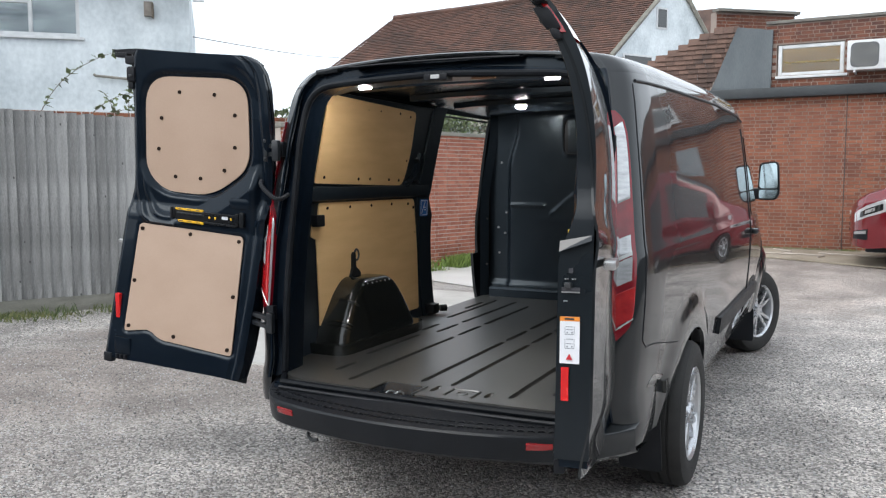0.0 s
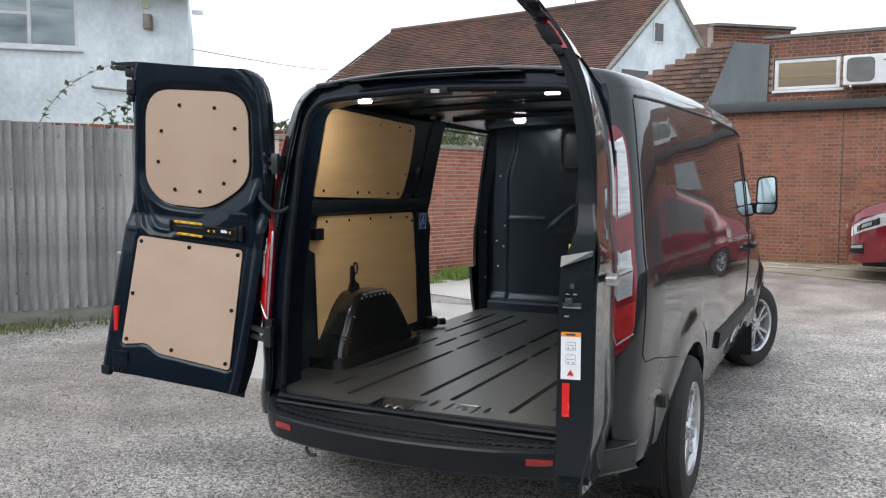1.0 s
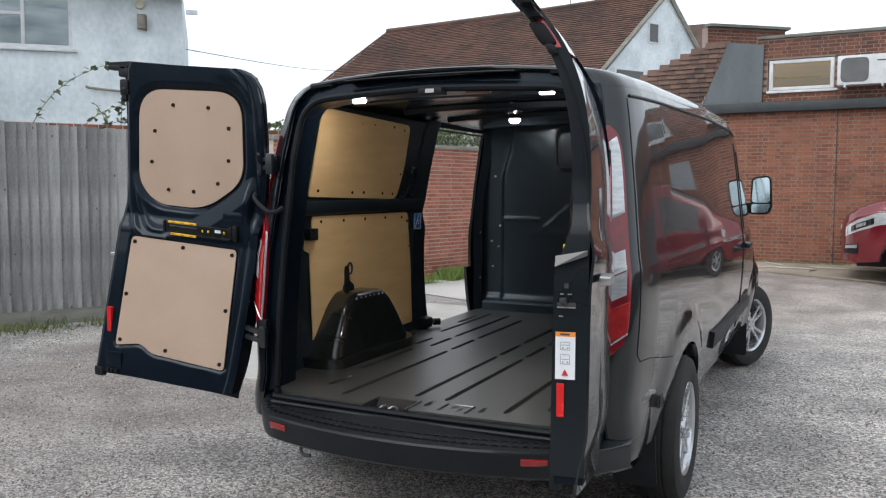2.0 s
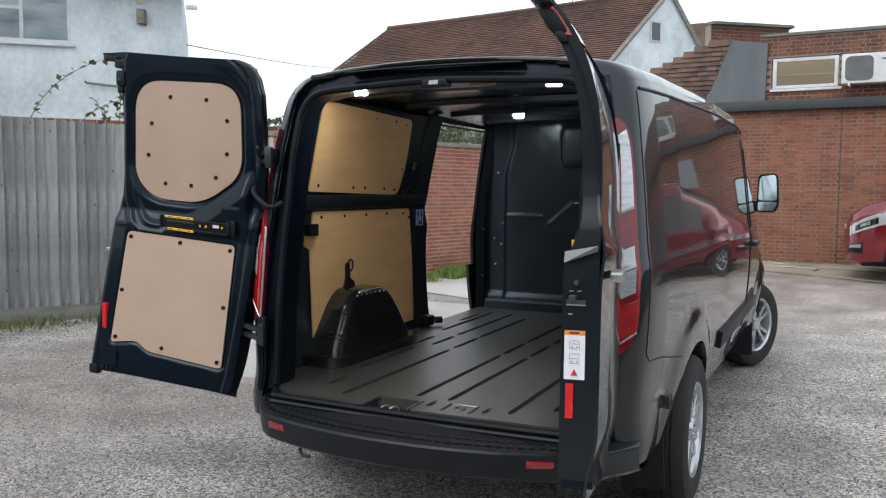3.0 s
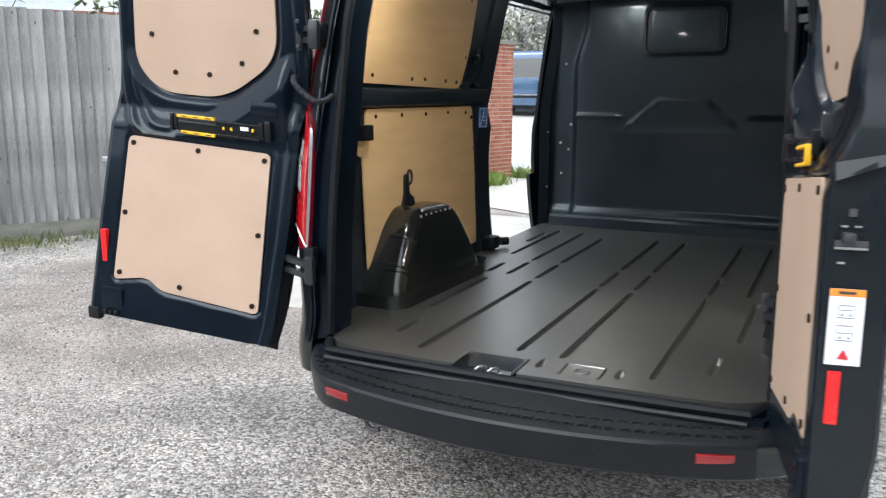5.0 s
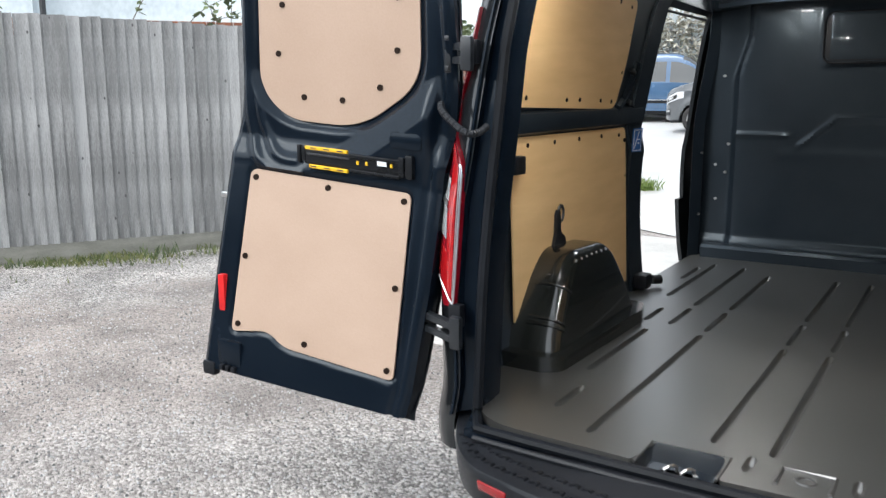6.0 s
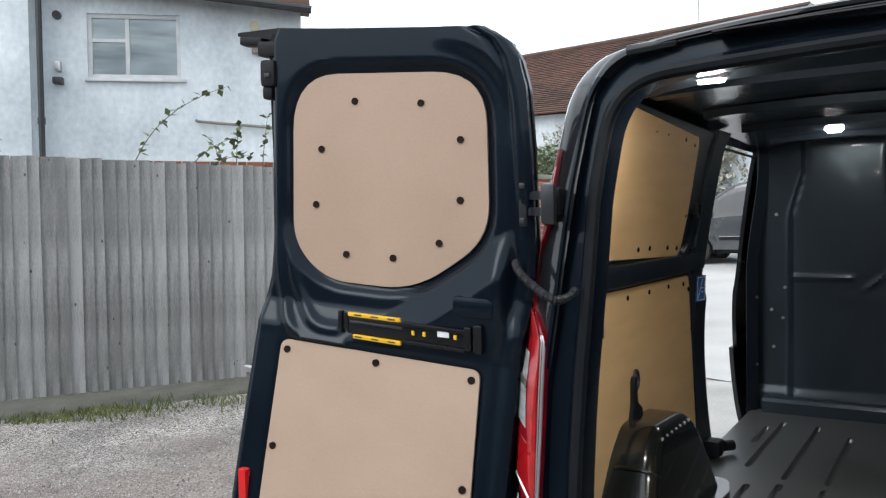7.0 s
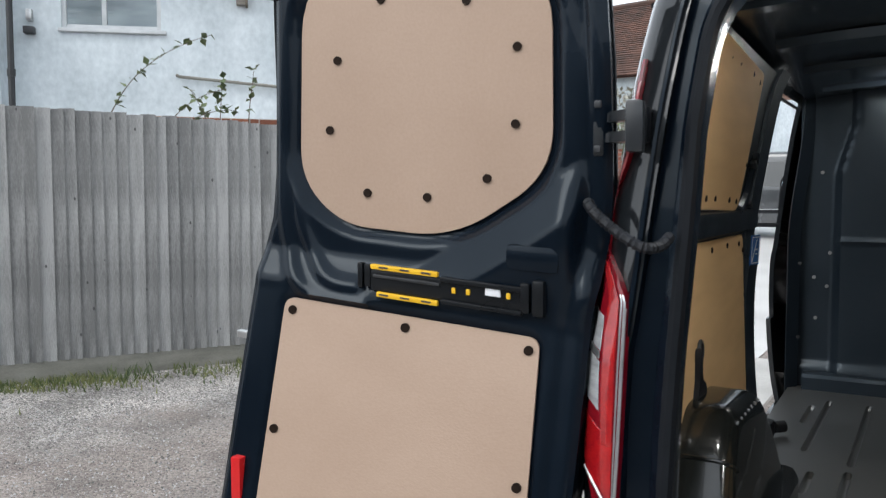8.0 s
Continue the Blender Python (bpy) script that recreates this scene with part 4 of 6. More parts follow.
for side, y1 in ((-1, 1.91), (1, 2.88)):
    bm = sheet(lambda y, z, s=side: Vector((s * wall_x(z, y), y, z)), ticks(0.41, y1, 14), ticks(0.53, 1.86, 22), thick=0.008)
    part("inner_wall", bm, SHELL, VAN, "dark painted inner side wall")
    part("waist_rail", sheet(lambda y, k, s=side: Vector((s * (wall_x(1.345, y) - (0.0, 0.03, 0.036, 0.03, 0.0)[k]), y, 1.345 + (-0.045, -0.032, 0, 0.032, 0.045)[k])), ticks(0.41, y1, 12), range(5)), SHELL, VAN, "dark waist rail")


def ply_panel(name, pts, radii, side, holes, label):
    to = lambda a, b, c: (side * (wall_x(b, a) - 0.010 - c), a, b)
    flat = prism(rounded(pts, radii), 0.007, lambda a, b, c: (a, b, c))
    for y in ticks(0.7, 1.7, 8):
        bmesh.ops.bisect_plane(flat, geom=list(flat.verts) + list(flat.edges) + list(flat.faces), plane_co=(y, 0, 0), plane_no=(1, 0, 0))
    for v in flat.verts:
        v.co = Vector(to(*v.co))
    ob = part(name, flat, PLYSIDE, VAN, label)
    for a, b in holes:
        cap = part("screw_cap", rod((0, 0, 0), (-side * 0.005, 0, 0), 0.0085, 10), SCREW, ob, local=Matrix.Translation(to(a, b, 0.006)))
    return ob


for side in (-1, 1):
    up = [(0.565, 1.400), (1.55, 1.378), (1.625, 1.58), (1.620, 1.822), (0.605, 1.845)]
    ply_panel("upper_ply_panel", up, [0.02, 0.06, 0.15, 0.05, 0.02], side, [(0.67, 1.80), (1.02, 1.80), (1.16, 1.80), (1.40, 1.80), (1.54, 1.79), (0.645, 1.43), (1.0, 1.42), (1.13, 1.42), (1.36, 1.415), (1.49, 1.41), (1.585, 1.69), (1.565, 1.53)], "tan plywood upper side lining")
    lo = [(0.62, 0.60), (1.74, 0.60), (1.77, 0.95), (1.73, 1.295), (0.62, 1.30), (0.62, 1.24), (0.57, 1.22), (0.57, 1.13), (0.62, 1.11)]
    ply_panel("lower_ply_panel", lo, [0.02, 0.02, 0.02, 0.03, 0.02, 0.005, 0.01, 0.01, 0.005], side, [(0.70, 1.27), (0.93, 1.27), (1.17, 1.27), (1.42, 1.27), (1.64, 1.265), (1.71, 1.24), (1.725, 1.08), (1.74, 0.90), (1.735, 0.72), (0.67, 0.80), (1.06, 1.01)], "tan plywood lower side lining")
    part("door_catch", box((-0.02, -0.035, -0.03), (0.02, 0.035, 0.03), 0.006), PLASTIC, VAN, local=Matrix.Translation((side * (wall_x(1.2, 0.6) - 0.03), 0.60, 1.21)))

# pillars by the sliding doorway, bulkhead and ceiling
def pillar(y0, y1, depth):
    return sheet(lambda z, k: Vector((-(wall_x(z) + (0.05, 0.05 - depth, 0.05 - depth, 0.05)[k]), (y0, y0 + 0.012, y1 - 0.012, y1)[k] + 0.06 * smooth_step(1.25, 1.85, z) - 0.02 * math.exp(-((z - 1.28) / 0.05) ** 2), z)), ticks(0.50, 1.87, 26), range(4))


post = part("door_pillar", pillar(1.775, 1.965, 0.075), SHELL, VAN, "dark pillar beside the sliding doorway")
part("door_pillar", sheet(lambda z, k: Vector((-(0.845, 0.888, 0.895, 0.90)[k] + 0.05 * smooth_step(1.2, 1.85, z), (2.85, 2.79, 2.81, 2.95)[k] + 0.07 * smooth_step(1.2, 1.85, z), z)), ticks(0.50, 1.87, 26), range(4)), SHELL, VAN, "dark pillar in front of the sliding doorway")
for z in (0.78, 1.12):
    part("pillar_hole", rod((0, 0, 0), (0, -0.004, 0), 0.008, 10), DARKSTEEL, VAN, local=Matrix.Translation((-0.84, 2.806, z)))
for y, z in ((1.70, 1.535), (1.735, 1.40), (1.80, 1.345)):
    part("clip", box((-0.012, -0.020, -0.009), (0.012, 0.020, 0.009), 0.007), HINGE, VAN, "dark trim clip", local=pose(-(wall_x(z, y) - 0.022), y, z, -25, 0, 0))
part("pillar_gusset", tube([(-(wall_x(z, y) - 0.004), y, z) for y, z in ((1.52 + 0.24 * math.sin(a), 1.605 - 0.235 * math.cos(a)) for a in ticks(0.25, 1.45, 12))], 0.026, 10), ROOFIN, VAN, "curved gusset between the waist rail and the pillar")
sticker = part("blue_sticker", box((-0.002, -0.045, -0.062), (0.002, 0.045, 0.062)), BLUE, VAN, "blue and white instruction sticker", local=pose(-(wall_x(1.24) - 0.045), 1.815, 1.235, 0, 3, -12) @ Matrix.Scale(0.85, 4))
for a, b, c, d in ((-0.038, -0.034, -0.056, 0.056), (0.034, 0.038, -0.056, 0.056), (-0.038, 0.038, 0.052, 0.056), (-0.038, 0.038, -0.056, -0.052), (0.005, 0.02, -0.02, -0.012), (-0.005, 0.022, 0.0, 0.006)):
    part("white_mark", box((0.0022, a, c), (0.0032, b, d)), WHITE, sticker)
part("white_mark", box((0.0022, -0.003, -0.05), (0.0032, 0.003, 0.05)), WHITE, sticker, local=pose(0, -0.008, 0, -22, 0, 0))
part("door_lower_catch", box((-0.05, -0.05, 0.0), (0.03, 0.04, 0.07), 0.02), PLASTIC, VAN, local=Matrix.Translation((-0.82, 1.87, 0.545)))
part("door_lower_roller", rod((0, 0, 0), (0.03, 0.03, 0), 0.022, 14), RUBBER, VAN, local=Matrix.Translation((-0.80, 1.93, 0.575)))


def bulkhead_relief(x, z):
    a = abs(x)
    v = 0.0
    v += 0.030 * smooth_step(0.66, 0.72, a + 0.10 * smooth_step(1.5, 1.8, z))
    v -= 0.020 * (1 - smooth_step(0.19, 0.24, a)) * smooth_step(1.56, 1.61, z) * (1 - smooth_step(1.83, 1.87, z))
    d = math.hypot(a - 0.52, z - 1.66)
    v += 0.0012 * math.exp(-((d - 0.19) / 0.03) ** 2) * smooth_step(1.45, 1.6, z)
    v -= 0.010 * math.exp(-((z - 1.22) / 0.009) ** 2) * smooth_step(0.34, 0.38, a) * (1 - smooth_step(0.68, 0.71, a))
    v -= 0.007 * math.exp(-((z - 1.31) / 0.011) ** 2) * (1 - smooth_step(0.13, 0.17, a))
    t = min(max((a - 0.14) / 0.19, 0), 1)
    v -= 0.009 * math.exp(-((z - (1.31 - 0.16 * t)) / 0.013) ** 2) * smooth_step(0.12, 0.16, a) * (1 - smooth_step(0.30, 0.34, a))
    v -= 0.003 * math.exp(-((z - 1.12) / 0.03) ** 2) * (1 - smooth_step(0.40, 0.44, a))
    v -= 0.02 * smooth_step(0.66, 0.62, z)
    v += 0.003 * smooth_step(0.70, 0.80, z) * (1 - smooth_step(1.0, 1.08, z)) * (1 - smooth_step(0.20, 0.34, a))
    return v


bulk = sheet(lambda x, z: Vector((x, 2.885 + 1.25 * bulkhead_relief(x + 0.045 * (1 - smooth_step(0.6, 0.7, abs(x))), z), z)), ticks(-0.86, 0.86, 120), ticks(0.54, 1.90, 100), thick=0.01)
bulkhead = part("bulkhead", bulk, SHELL, VAN, "dark pressed steel bulkhead")
for x, z in ((-0.765, 1.535), (-0.725, 1.165), (-0.79, 1.05), (-0.735, 1.01), (-0.78, 0.86)):
    part("bolt", rod((x, 2.925, z), (x, 2.902, z), 0.008, 10), STEEL, bulkhead)
part("bulkhead_ledge", sheet(lambda x, k: Vector((x, (2.80, 2.80, 2.815, 2.87)[k], (0.54, 0.595, 0.61, 0.615)[k])), ticks(-0.82, 0.84, 14), range(4)), SHELL, VAN)
part("bulkhead_window", prism(rounded([(-0.26, 1.60), (0.17, 1.60), (0.17, 1.83), (-0.26, 1.83)], 0.05), 0.006, lambda a, b, c: (a, 2.857 - c, b)), RUBBER, bulkhead, "black blanking panel in the bulkhead")
part("window_rubber", tube([(a, 2.856, b) for a, b in rounded([(-0.27, 1.59), (0.18, 1.59), (0.18, 1.84), (-0.27, 1.84)], 0.055)], 0.007, 6, True), RUBBER, bulkhead)
ceiling = part("roof_lining", sheet(lambda x, y: Vector((x * taper(y) * 0.97, y, 1.908 - 0.035 * (abs(x) / 0.86) ** 4 + 0.016 * math.sin(math.pi * min(1, y / 2.9)))), ticks(-0.86, 0.86, 20), ticks(0.46, 2.95, 12), thick=0.006), ROOFIN, VAN, "dark painted underside of the roof")
for y in (0.85, 1.45, 2.05, 2.65):
    part("roof_bow", sheet(lambda x, k, yy=y: Vector((x, yy + (-0.05, -0.035, 0.035, 0.05)[k], 1.912 - 0.03 * (abs(x) / 0.86) ** 4 - (0, 0.026, 0.026, 0)[k])), ticks(-0.74, 0.74, 16), range(4)), ROOFIN, VAN, "dark roof bow")
part("rear_header", sheet(lambda x, k: Vector((x, (0.37, 0.39, 0.56, 0.60)[k], (1.885, 1.868, 1.866, 1.90)[k] - 0.03 * (abs(x) / 0.66) ** 4)), ticks(-0.70, 0.70, 16), range(4)), SHELL, VAN, "dark panel over the rear doorway")
for x in (-0.48, 0.44):
    lamp = part("load_lamp", prism(rounded([(-0.038, -0.016), (0.038, -0.016), (0.038, 0.016), (-0.038, 0.016)], 0.012), 0.012, lambda a, b, c: (a, b, -c), 0.003), WHITE, VAN, "small white load space lamp, lit", local=Matrix.Translation((x, 0.48, 1.862)))
    part("lamp_diffuser", prism(rounded([(-0.030, -0.010), (0.030, -0.010), (0.030, 0.010), (-0.030, 0.010)], 0.008), 0.006, lambda a, b, c: (a, b, -0.0125 - c)), LAMP, lamp)
dome = part("load_lamp", prism([(0.06 * math.cos(a), 0.04 * math.sin(a)) for a in ticks(0, 2 * math.pi, 20)[:-1]], 0.016, lambda a, b, c: (a, b, -c), 0.004), WHITE, VAN, "oval white load space lamp, lit", local=Matrix.Translation((-0.44, 2.44, 1.935)))
part("lamp_diffuser", prism([(0.038 * math.cos(a), 0.026 * math.sin(a)) for a in ticks(0, 2 * math.pi, 20)[:-1]], 0.030, lambda a, b, c: (a, b, -0.0165 - c), 0.010), DOME, dome)
part("lamp_mount", box((-0.10, -0.06, 0.0), (0.10, 0.06, 0.05), 0.02), SHELL, VAN, local=Matrix.Translation((-0.44, 2.46, 1.92)))
catch = part("header_latch", box((-0.055, -0.03, -0.03), (0.055, 0.03, 0.0), 0.008), PLASTIC, VAN, "black door latch in the roof frame", local=Matrix.Translation((0.02, 0.24, 1.862)))
part("latch_plate", box((-0.02, -0.032, -0.022), (0.02, -0.028, -0.006)), STEEL, catch)
# orange-brown reflection on the header, put in as the slot's own colour
part("header_slot", box((-0.055, -0.012, -0.010), (0.055, 0.012, 0.0), 0.004), WARMGLINT, VAN, "slot in the roof frame, a warm reflection put into its colour", local=Matrix.Translation((0.15, 0.42, 1.862)))


# ---- rear doors ----
DOOR_Z = (0.53, 0.60, 0.9, 1.23, 1.29, 1.36, 1.46, 1.70, 1.86, 1.94, 1.985, 2.015)
DOOR_H = (0.120, 0.105, 0.072, 0.050, 0.036, 0.024, 0.018, 0.022, 0.032, 0.050, 0.080, 0.135)
DOOR_F = (0.845, 0.84, 0.82, 0.795, 0.79, 0.772, 0.762, 0.758, 0.756, 0.756, 0.754, 0.74)
TILT = 0.105


def tilt(z, side=-1):
    """How much the door's lines climb towards its free edge."""
    if side > 0:
        return TILT * (1 - smooth_step(1.2, 1.6, z))
    return TILT - 0.055 * smooth_step(1.2, 1.4, z) + 0.04 * smooth_step(1.8, 1.98, z)

UP_PLY = rounded([(0.135, 1.485), (0.34, 1.345), (0.60, 1.355), (0.70, 1.45), (0.69, 1.90), (0.14, 1.905)], [0.09, 0.10, 0.14, 0.12, 0.14, 0.14], 7)
LOW_PLY = rounded([(0.162, 0.632), (0.545, 0.650), (0.605, 0.688), (0.742, 0.662), (0.708, 1.180), (0.145, 1.180)], [0.02, 0.03, 0.03, 0.02, 0.025, 0.025], 5)
UP_SCREWS = [(0.503, 1.831), (0.314, 1.823), (0.606, 1.706), (0.208, 1.730), (0.626, 1.558), (0.211, 1.579), (0.537, 1.428), (0.40, 1.425), (0.27, 1.469)]
LOW_SCREWS = [(0.688, 1.155), (0.425, 1.158), (0.166, 1.155), (0.708, 0.905), (0.718, 0.690), (0.175, 0.90), (0.184, 0.658), (0.47, 0.675)]


def inside(poly, x, y):
    r = False
    for (x1, y1), (x2, y2) in zip(poly, poly[1:] + poly[:1]):
        if (y1 > y) != (y2 > y) and x < (x2 - x1) * (y - y1) / (y2 - y1) + x1:
            r = not r
    return r


def edge_distance(poly, x, y):
    best = 9.0
    p = Vector((x, y))
    for a, b in zip(poly, poly[1:] + poly[:1]):
        a, b = Vector(a), Vector(b)
        ab = b - a
        t = max(0, min(1, (p - a).dot(ab) / (ab.length_squared or 1)))
        best = min(best, (p - a - ab * t).length)
    return -best if inside(poly, x, y) else best


RIDGES = [spline(p, 3) for p in ([(0.738, 1.58), (0.734, 1.42), (0.724, 1.335), (0.702, 1.27), (0.66, 1.226), (0.60, 1.212), (0.52, 1.208)], [(0.705, 1.50), (0.692, 1.385), (0.667, 1.318), (0.632, 1.270), (0.592, 1.246), (0.545, 1.240)])]
RIDGES = [[Vector((a, b - tilt(b) * (a - 0.4))) for a, b in line] for line in RIDGES]


def ridge_distance(u, z):
    best = 9.0
    if not (0.45 < u < 0.80 and 1.10 < z < 1.62):
        return best
    p = Vector((u, z))
    for line in RIDGES:
        for a, b in zip(line, line[1:]):
            t = max(0, min(1, (p - a).dot(b - a) / ((b - a).length_squared or 1)))
            best = min(best, (p - a - (b - a) * t).length)
    return best


def rear_door(label, at, side, lean, rake):
    """A rear door; along its width from the hinge, n towards the load side, z up."""

    def low_face(z):
        return 0.062 + lean * (1.16 - z)

    def relief(u, z):
        step = 1 - smooth_step(*((1.20, 1.30) if side < 0 else (1.13, 1.32)), z - 0.05 * smooth_step(0.30, 0.12, u))
        d = edge_distance(UP_PLY, u, z)
        upper = 0.022 * smooth_step(0.004, 0.03, d) - 0.004
        if z > 1.26:
            upper += 0.020 * smooth_step(0.05, 0.085, d) * smooth_step(0.30, 0.05, u) * smooth_step(1.5, 1.75, z)
        fall = (u - 0.34) * -0.564 + (z - 1.332) * -0.826
        upper += 0.046 * min(max(fall / 0.085, 0), 1) * smooth_step(0.05, 0.11, u) * (1 - smooth_step(0.40, 0.46, u))
        v = upper * (1 - step) + low_face(min(z, 1.2)) * step
        v += 0.011 * math.exp(-(ridge_distance(u, z) / 0.015) ** 2) * (1 - smooth_step(1.34, 1.54, z))
        d2 = edge_distance(LOW_PLY, u, z)
        v -= 0.010 * (1 - smooth_step(0.002, 0.012, d2))
        h, f = float(np.interp(z, DOOR_Z, DOOR_H)), float(np.interp(z, DOOR_Z, DOOR_F))
        v -= 0.014 * (1 - smooth_step(0.0, 0.018, min(u - h, f - u)))
        v -= 0.016 * math.exp(-((u - h - 0.045) / 0.010) ** 2) * 0.6
        return v

    def to(u, z, n):
        return Vector((u, (n + rake * max(0, (z - 1.25) / 0.7) ** 4.0) * side, z + tilt(z, side) * (u - 0.4)))

    us, zs = ticks(0, 1, 90), ticks(0.53, 2.015, 170)
    bm = bmesh.new()
    rows = []
    for z in zs:
        h, f = float(np.interp(z, DOOR_Z, DOOR_H)), float(np.interp(z, DOOR_Z, DOOR_F))
        rows.append([bm.verts.new(to(h + (f - h) * u, z, relief(h + (f - h) * u, z))) for u in us])
    for a, b in zip(rows, rows[1:]):
        for i in range(len(us) - 1):
            bm.faces.new((a[i], a[i + 1], b[i + 1], b[i]))
    edge = [e for e in bm.edges if e.is_boundary]
    r = bmesh.ops.extrude_edge_only(bm, edges=edge)
    for v in r["geom"]:
        if isinstance(v, bmesh.types.BMVert):
            zz = v.co.z - tilt(v.co.z, side) * (v.co.x - 0.4)
            v.co.y = side * (-0.035 + rake * max(0, (zz - 1.25) / 0.7) ** 4.0 + lean * max(0, 1.16 - zz))
    door = part("rear_door", bm, INNER, VAN, label, smooth=0.9, local=at)
    def skin_n(q, z):
        """The outer skin bulges between hinge and free edge, with a crease at the belt."""
        return -0.048 - 0.022 * (1 - (2 * q - 1) ** 2) + 0.012 * smooth_step(1.22, 1.36, z) - 0.008 * math.exp(-((z - 1.2) / 0.06) ** 2) + lean * max(0, 1.16 - z) + 0.03 * smooth_step(1.3, 2.0, z) + 0.03 * smooth_step(0.70, 0.50, z)
    def skin_u(q, z):
        h, f = float(np.interp(z, DOOR_Z, DOOR_H)) - 0.004, float(np.interp(z, DOOR_Z, DOOR_F)) + 0.012
        return h + (f - h) * q
    skin = sheet(lambda q, z: to(skin_u(q, z), z, skin_n(q, z)), ticks(0, 1, 24), ticks(0.50, 2.005, 60), thick=0.008)
    part("outer_skin", skin, PAINT, door, "glossy dark grey outer door skin", smooth=0.4)
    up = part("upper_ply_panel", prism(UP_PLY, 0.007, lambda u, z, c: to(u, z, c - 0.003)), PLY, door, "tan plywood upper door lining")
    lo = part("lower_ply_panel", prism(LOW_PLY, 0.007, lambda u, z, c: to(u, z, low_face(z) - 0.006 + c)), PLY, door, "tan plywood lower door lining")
    for u, z in UP_SCREWS:
        part("screw_cap", rod((0, 0, 0), (0, side * 0.005, 0), 0.0092, 14), SCREW, door, local=Matrix.Translation(to(u, z, 0.003)))
    for u, z in LOW_SCREWS:
        part("screw_cap", rod((0, 0, 0), (0, side * 0.005, 0), 0.0095, 14), SCREW, door, local=Matrix.Translation(to(u, z, low_face(z))))
    # door check strap in the belt pocket
    def bar(name, u0, u1, z0, z1, n0, n1, mat, bevel=0.003, tag=""):
        bm = box((u0, min(n0 * side, n1 * side), z0), (u1, max(n0 * side, n1 * side), z1), bevel)
        for v in bm.verts:
            v.co.y += side * rake * max(0, (v.co.z - 1.25) / 0.7) ** 4.0
            v.co.z += tilt(v.co.z, side) * (v.co.x - 0.4)
        return part(name, bm, mat, door, tag)
    bar("check_strap", 0.172, 0.505, 1.224, 1.268, 0.035, 0.062, STRAP, 0.005, "glossy black door check strap")
    bar("strap_lip", 0.180, 0.348, 1.262, 1.272, 0.035, 0.070, STRAP, 0.003)
    bar("strap_lip", 0.180, 0.348, 1.219, 1.228, 0.035, 0.070, STRAP, 0.003)
    bar("strap_clip", 0.522, 0.534, 1.226, 1.280, 0.045, 0.063, STRAP, 0.003)
    bar("strap_clip", 0.504, 0.518, 1.230, 1.278, 0.045, 0.063, STRAP, 0.003)
    bar("strap_end", 0.164, 0.184, 1.224, 1.280, 0.03, 0.070, STRAP, 0.006)
    bar("strap_end", 0.134, 0.159, 1.222, 1.288, 0.03, 0.076, STRAP, 0.008)
    bar("steel_slide", 0.350, 0.497, 1.252, 1.259, 0.055, 0.066, DARKSTEEL, 0.002, "grey steel slide")
    if side < 0:
        for u1, z0 in ((0.500, 1.270), (0.487, 1.213)):
            bar("yellow_strip", 0.352, u1, z0, z0 + 0.011, 0.06, 0.072, YELLOW, 0.003, "yellow strip")
            for k in range(3):
                bar("strip_slot", 0.366 + 0.047 * k, 0.386 + 0.047 * k, z0 + 0.004, z0 + 0.0075, 0.0715, 0.073, INK, 0.0)
        bar("white_tag", 0.223, 0.254, 1.248, 1.262, 0.060, 0.066, WHITE, 0.001)
        for u, z in ((0.320, 1.248), (0.290, 1.249), (0.207, 1.252)):
            bar("yellow_mark", u - 0.0045, u + 0.0045, z - 0.006, z + 0.006, 0.060, 0.0665, YELLOW, 0.003)
    else:
        bar("yellow_strip", 0.385, 0.530, 1.242, 1.251, 0.06, 0.074, YELLOW, 0.003, "yellow strip")
        bar("yellow_strip", 0.385, 0.530, 1.204, 1.212, 0.06, 0.074, YELLOW, 0.003, "yellow strip")
        bar("yellow_end", 0.520, 0.534, 1.206, 1.250, 0.060, 0.073, YELLOW, 0.003, "yellow strip end")
    bar("pocket", 0.106, 0.216, 1.298, 1.349, 0.02, 0.068, INNER, 0.018)
    # latches, seals and fittings
    bar("lower_latch", 0.695, 0.785, 0.545, 0.635, low_face(0.6) - 0.01, low_face(0.6) + 0.012, INNER, 0.012)
    for k in range(3):
        bar("latch_slot", 0.712 + 0.022 * k, 0.725 + 0.022 * k, 0.535, 0.553, low_face(0.55) - 0.005, low_face(0.55) + 0.016, PLASTIC, 0.002)
    if side < 0:
        bar("edge_reflector", 0.772, 0.794, 0.715, 0.835, low_face(0.78) - 0.02, low_face(0.78) + 0.012, REFLECTOR, 0.002, "red door edge reflector")
    bar("door_stop", 0.795, 0.842, 0.505, 0.550, low_face(0.53) - 0.03, low_face(0.53) + 0.004, PLASTIC, 0.008)
    bar("latch_bolt", 0.80, 0.85, 1.065, 1.082, 0.02, 0.04, STEEL if side < 0 else DARKSTEEL, 0.004, "steel latch bolt")
    bar("latch_bolt", 0.785, 0.812, 0.94, 0.965, 0.03, 0.05, PLASTIC, 0.004)
    bar("top_latch", 0.735, 0.782, 1.868, 1.935, -0.02, 0.03, PLASTIC, 0.012, "black upper door latch")
    bar("top_latch_arm", 0.750, 0.782, 1.838, 1.872, -0.01, 0.02, PLASTIC, 0.01)
    bar("top_catch", 0.748, 0.765, 1.89, 1.900, 0.03, 0.034, DARKSTEEL, 0.001)
    bar("spoiler_foot", 0.735, 0.80, 1.945, 1.985, -0.03, 0.012, PLASTIC, 0.008)
    bar("spoiler_foot", 0.79, 0.862, 1.975, 1.998, -0.035, 0.006, PLASTIC, 0.006)
